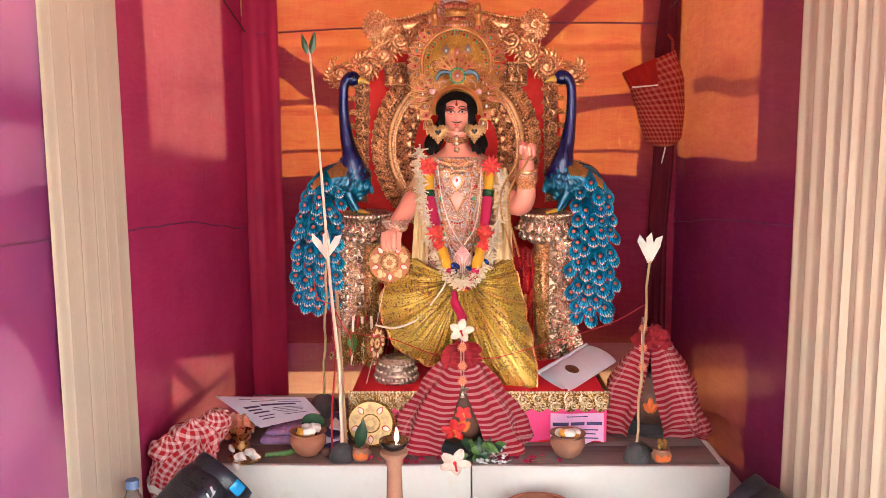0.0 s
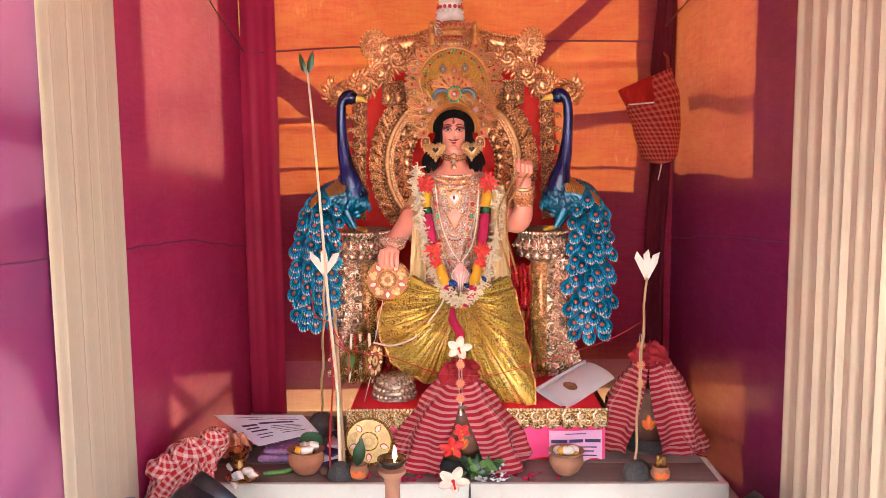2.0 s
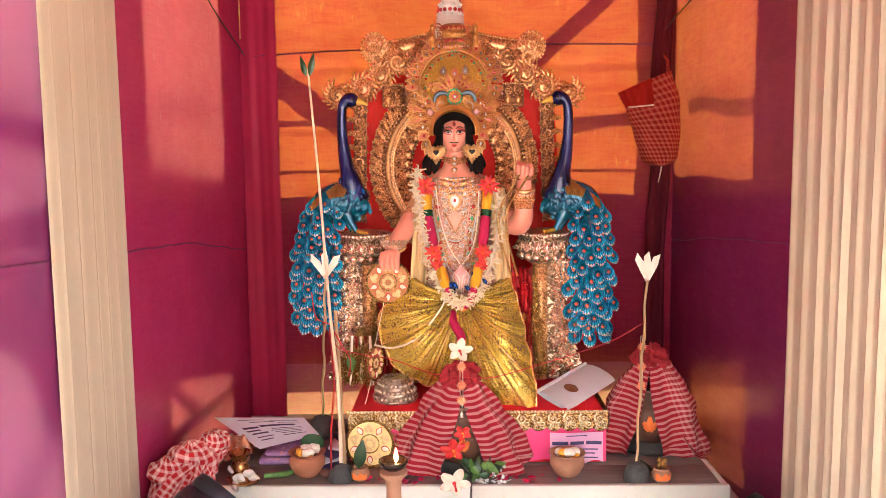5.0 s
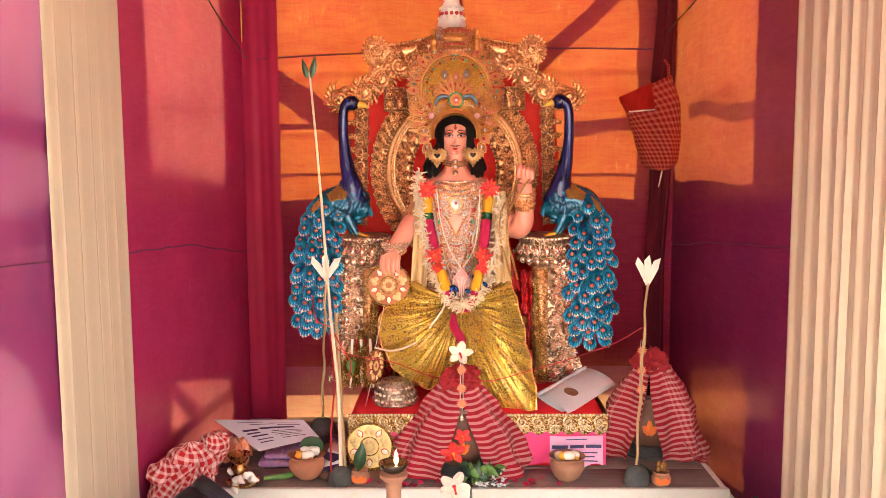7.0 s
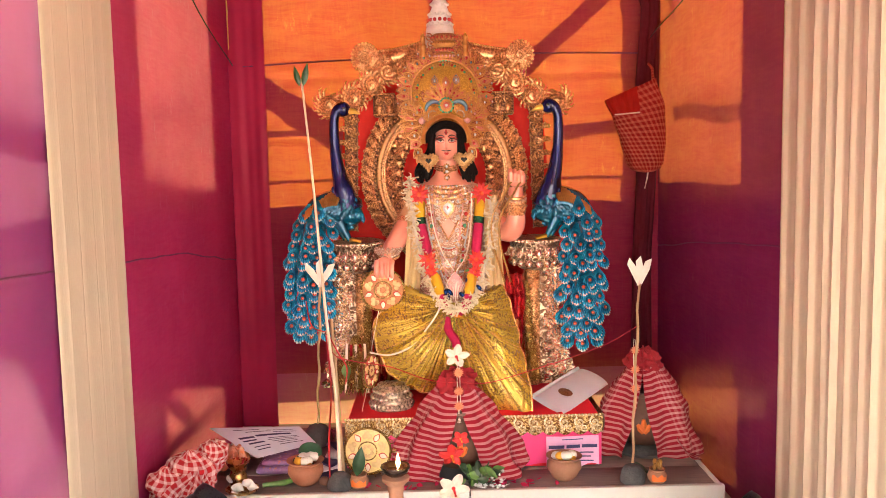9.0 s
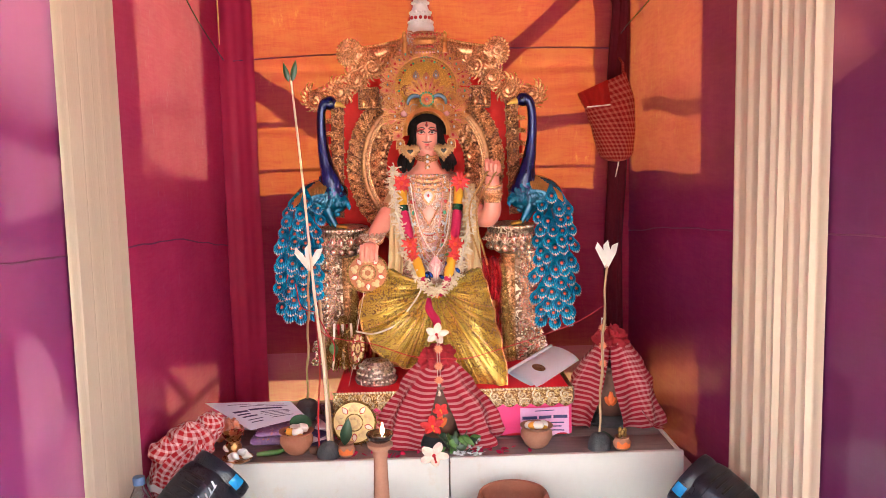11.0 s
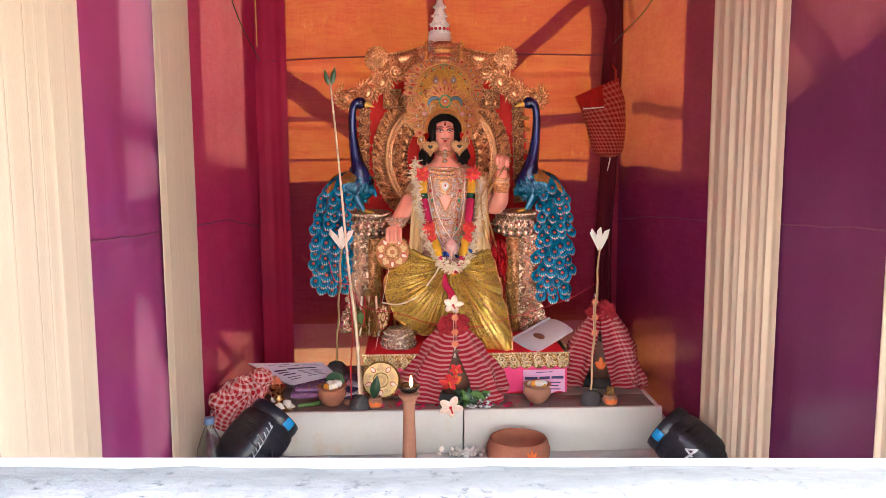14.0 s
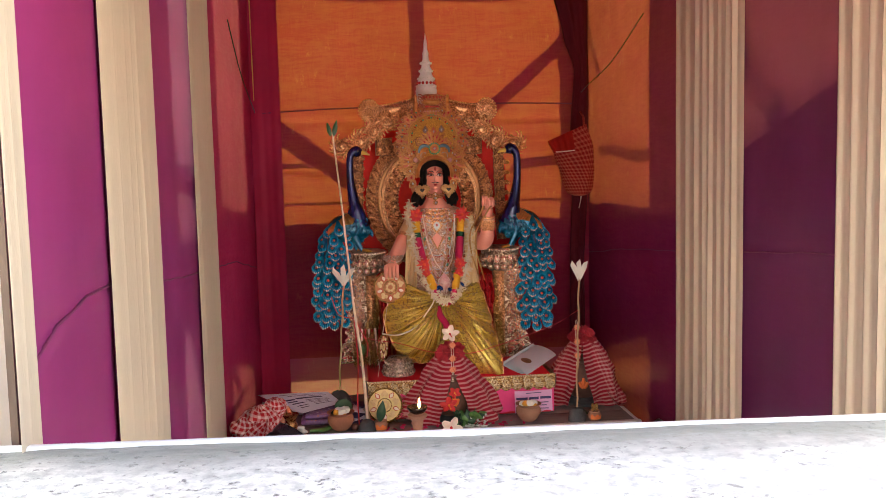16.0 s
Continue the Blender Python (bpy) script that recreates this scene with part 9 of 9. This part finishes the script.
# ---- stage spotlights on the floor ----
def spotlight(at, turn, tilt, cs, label, bars, digit):
    """Black moulded lamp housing with vents, bezel and blue lens, tipped up on its bracket. cs: the side that bears the sticker."""
    ob = base("stage_spotlight", at, label, "spotlight", "stage spotlights")
    m = Matrix.Translation(at) @ Matrix.Rotation(radians(turn), 4, "Z") @ Matrix.Rotation(radians(tilt), 4, "Y")
    # along local +x: tail to lens
    prof = [(-0.118, 0.03), (-0.112, 0.062), (-0.095, 0.080), (-0.055, 0.090), (0.0, 0.093), (0.045, 0.092), (0.07, 0.086), (0.078, 0.078)]
    def skin(x, a, lift=0.0):
        r = curve_at([(p[0], p[1]) for p in prof], x)[0] + lift
        k = 1 / (abs(math.cos(a)) ** 3.4 + abs(math.sin(a)) ** 3.4) ** (1 / 3.4)
        return m @ Vector((x, r * k * 0.95 * math.cos(a), r * k * 0.85 * math.sin(a)))
    s = Geo()
    s.surf(lambda u, v: skin(lerp(-0.118, 0.078, v ** 1.3), 2 * math.pi * u), 40, 26, 0, True)
    s.surf(lambda u, v: skin(-0.118, 2 * math.pi * u).lerp(m @ Vector((-0.121, 0, 0)), v), 40, 2, 0, True)
    body = part("housing", s, M_PLASTIC, ob)
    s = Geo()
    s.surf(lambda u, v: m @ Vector((lerp(0.070, 0.108, v), (0.086 + 0.004 * math.sin(math.pi * v)) * math.cos(2 * math.pi * u), (0.078 + 0.004 * math.sin(math.pi * v)) * math.sin(2 * math.pi * u))), 32, 6, 0, True)
    s.surf(lambda u, v: m @ Vector((0.107 - 0.012 * (1 - v), (0.05 + 0.038 * v) * math.cos(2 * math.pi * u), (0.045 + 0.035 * v) * math.sin(2 * math.pi * u))), 32, 3, 0, True)
    part("bezel", s, M_PLASTIC, ob)
    s = Geo()
    s.surf(lambda u, v: m @ Vector((0.098 + 0.006 * (1 - v * v), 0.052 * v * math.cos(2 * math.pi * u), 0.047 * v * math.sin(2 * math.pi * u))), 24, 4, 0, True)
    part("lens", s, M_LENS, ob, "blue lens")
    s = Geo()
    mid = 0.08 if cs > 0 else math.pi - 0.08
    s.surf(lambda u, v: m @ Vector((lerp(0.074, 0.104, v), (0.091 + 0.003 * math.sin(math.pi * v)) * math.cos(lerp(mid - 0.2, mid + 0.2, u)), (0.083 + 0.003 * math.sin(math.pi * v)) * math.sin(lerp(mid - 0.2, mid + 0.2, u)))), 10, 4)
    part("blue_panel", s, M_LENS, ob, "glossy blue panel on the bezel")
    for k in range(3):
        s = Geo()
        x = 0.000 + 0.020 * k
        a0 = 1.15 if cs > 0 else math.pi - 1.15
        s.tube([skin(x, a0 + d, 0.001) for d in (-0.28, -0.1, 0.1, 0.28)], 0.0042, 6)
        part("vent_slot", s, M_BLACKP, body)
    s = Geo()
    for x in (-0.03, 0.035):
        s.tube([skin(x, 0.25 * i, 0.0) for i in range(26)], 0.0022, 5)
    part("moulded_rib", s, M_PLASTIC, ob)
    s = Geo()
    foot = FLOOR_Z + 0.008
    for sd in (-1, 1):
        a = m @ Vector((-0.01, sd * 0.100, 0.0))
        s.tube([a, a + Vector((0, 0, -0.05)), Vector((a.x, a.y, foot))], 0.009, 6, 0, 0.6)
    a, b = m @ Vector((-0.01, -0.10, 0.0)), m @ Vector((-0.01, 0.10, 0.0))
    s.tube([(a.x, a.y, foot), (b.x, b.y, foot)], 0.009, 6, 0, 0.7)
    part("bracket", s, M_PLASTIC, ob)
    for x0, x1, a0, a1, w in bars:
        s = Geo()
        side_a = (lambda q: q) if cs > 0 else (lambda q: math.pi - q)
        s.tube([skin(lerp(x0, x1, t), side_a(lerp(a0, a1, t)), 0.001) for t in (0, 0.25, 0.5, 0.75, 1.0)], w, 6, 0, 0.3)
        part("print_bar", s, M_LETTER, ob, "white sticker bar")
    if digit:
        cu = bpy.data.curves.new("digit", "FONT")
        cu.body, cu.size, cu.extrude, cu.align_x, cu.align_y = digit, 0.072, 0.0008, "CENTER", "CENTER"
        tmp = new("digit_tmp", cu)
        bpy.context.view_layer.update()
        me = bpy.data.meshes.new_from_object(tmp.evaluated_get(bpy.context.evaluated_depsgraph_get()))
        bpy.data.objects.remove(tmp)
        c = skin(-0.02, 0.42 if cs > 0 else math.pi - 0.42, 0.002)
        n = (c - m @ Vector((-0.02, 0, 0))).normalized()
        xa = (m.to_3x3() @ Vector((-1 if cs > 0 else 1, 0, 0))).normalized()
        ya = n.cross(xa).normalized()
        rot = Matrix((xa, ya, n)).transposed().to_4x4()
        me.materials.clear()
        me.materials.append(M_LETTER)
        me.transform(Matrix.Translation(c) @ rot @ Matrix.Rotation(radians(-12), 4, "Z"))
        part("digit", me, M_LETTER, ob, "white sticker digit 4")
    return ob


spotlight((-0.652, 1.98, 0.545), 42, -38, -1, "black stage spotlight with white script sticker tipped on the floor", [(-0.090 + 0.0165 * i, -0.082 + 0.0165 * i, 0.22 + 0.035 * i, (0.56 if i in (0, 5) else 0.42) + 0.035 * i, 0.0052) for i in range(9)] + [(-0.088, 0.050, 0.24, 0.54, 0.0036)], "")
spotlight((0.748, 1.98, 0.492), 138, -32, 1, "black stage spotlight with white number four tipped on the floor", [], "4")

# water bottle
bottle = base("water_bottle", (-0.776, 1.90, FLOOR_Z), "clear plastic water bottle with blue cap standing beside strip", "bottle")
s = Geo()
BC = (-0.776, 1.90, FLOOR_Z)
s.lathe(BC, [(0.034, 0.0), (0.041, 0.006), (0.041, 0.05), (0.038, 0.06), (0.041, 0.07), (0.041, 0.15), (0.038, 0.168), (0.024, 0.212), (0.014, 0.234), (0.0125, 0.25), (0.0115, 0.25), (0.013, 0.234), (0.023, 0.211), (0.037, 0.168), (0.040, 0.15), (0.040, 0.008), (0.0, 0.006)], 28)
body_b = part("body", s, M_CLEAR, bottle)
s = Geo()
s.lathe((BC[0], BC[1], BC[2] + 0.245), [(0.0155, 0.0), (0.0155, 0.018), (0.014, 0.020), (0.0, 0.020)], 22)
part("cap", s, M_CAP, bottle, "blue screw cap")

# checked cloth bag on the corner post
bag = base("cloth_bag", (0.735, 3.24, 1.44), "red checked cloth bag hanging on the corner post", "bag")
s = Geo()
def sackbag(u, v):
    a = 2 * math.pi * u
    l, r = curve_at([(0, 0.730, 0.795), (0.04, 0.705, 0.818), (0.12, 0.690, 0.832), (0.45, 0.664, 0.840), (0.75, 0.637, 0.836), (1.0, 0.605, 0.802)], v)
    z = lerp(1.405, 1.675, v) + 0.085 * (0.5 + 0.5 * math.cos(a)) * max(0.0, v - 0.5) / 0.5
    d = 0.046 * math.sin(math.pi * min(1, 0.15 + v * 0.8)) + 0.008
    fold = 1 + 0.10 * math.sin(a * 5 + v * 4) + 0.08 * math.sin(a * 9 - v * 5)
    return (lerp(l, r, 0.5 + 0.5 * math.cos(a)), 3.25 + d * math.sin(a) * fold, z)
s.surf(sackbag, 48, 24, 0, True, lambda u, v: (u * 0.46 + v * 0.1, v * 0.28))
s.surf(lambda u, v: tuple(Vector(sackbag(u, 0.0)).lerp(Vector((0.765, 3.25, 1.400)), v)), 48, 3, 0, True, lambda u, v: (u * 0.3, v * 0.04))
part("pouch", s, M_BAG, bag)
s = Geo()
def flap(u, v):
    f, k = lerp(0.50, 0.735 + 0.05 * v, u), lerp(0.80 - 0.06 * u, 1.0, v)
    p = Vector(sackbag(f, k))
    return (p.x - 0.001, p.y - 0.007 - 0.004 * math.sin(u * 16) ** 2, p.z + 0.003)
s.surf(flap, 26, 10)
part("flap", s, M_BAGRED, bag, "plain red folded flap")
s = Geo()
s.tube([tuple(Vector(flap(0.25 + 0.75 * i / 10, 0.02)) + Vector((0, -0.002, 0))) for i in range(11)], 0.0028, 5)
part("hem", s, M_WHITETHREAD, bag, "pale woven hem")
s = Geo()
s.tube([(0.79, 3.25, 1.75), (0.80, 3.30, 1.80), (0.795, 3.40, 1.85)], 0.006, 6)
part("loop", s, M_BAG, bag)
s = Geo()
s.tube([(0.775, 3.25, 1.425), (0.770, 3.25, 1.385), (0.760, 3.25, 1.34)], [0.004, 0.003, 0.002], 5)
part("tie", s, M_WHITETHREAD, bag, "pale hanging tie end")

# cords and wires across the back; the first is a shadow drawn as a tube
s = Geo()
s.tube(smooth_line([(-0.84, 3.405, 1.845), (-0.5, 3.40, 1.862), (0.0, 3.395, 1.876), (0.45, 3.40, 1.880), (0.84, 3.405, 1.872)], 6), 0.0036, 6)
thing("back_shadow_line", s, M_DARKLINE, "dark red line drawn as a shadow across the back cloth", "wire")
s = Geo()
s.tube(smooth_line([(-0.835, 2.55, 2.15), (-0.835, 2.9, 1.98), (-0.835, 3.38, 1.85)], 6), 0.0026, 6)
thing("side_wire", s, M_BLACKP, "dark wire slanting along the side cloth", "wire")
s = Geo()
s.tube(smooth_line([(0.80, 3.37, 1.70), (0.80, 3.40, 1.90), (0.835, 2.95, 2.02), (0.835, 2.5, 2.16)], 6), 0.0022, 6)
thing("side_wire", s, M_BLACKP, "dark wire slanting up along the far side cloth", "wire")
s = Geo()
s.tube([(-0.832, 3.30, 2.4), (-0.830, 3.30, 2.05), (-0.828, 3.295, 1.90)], [0.003, 0.003, 0.002], 6)
thing("yellow_cord", s, M_YTHREAD, "yellow cord end hanging in the booth corner", "cord")
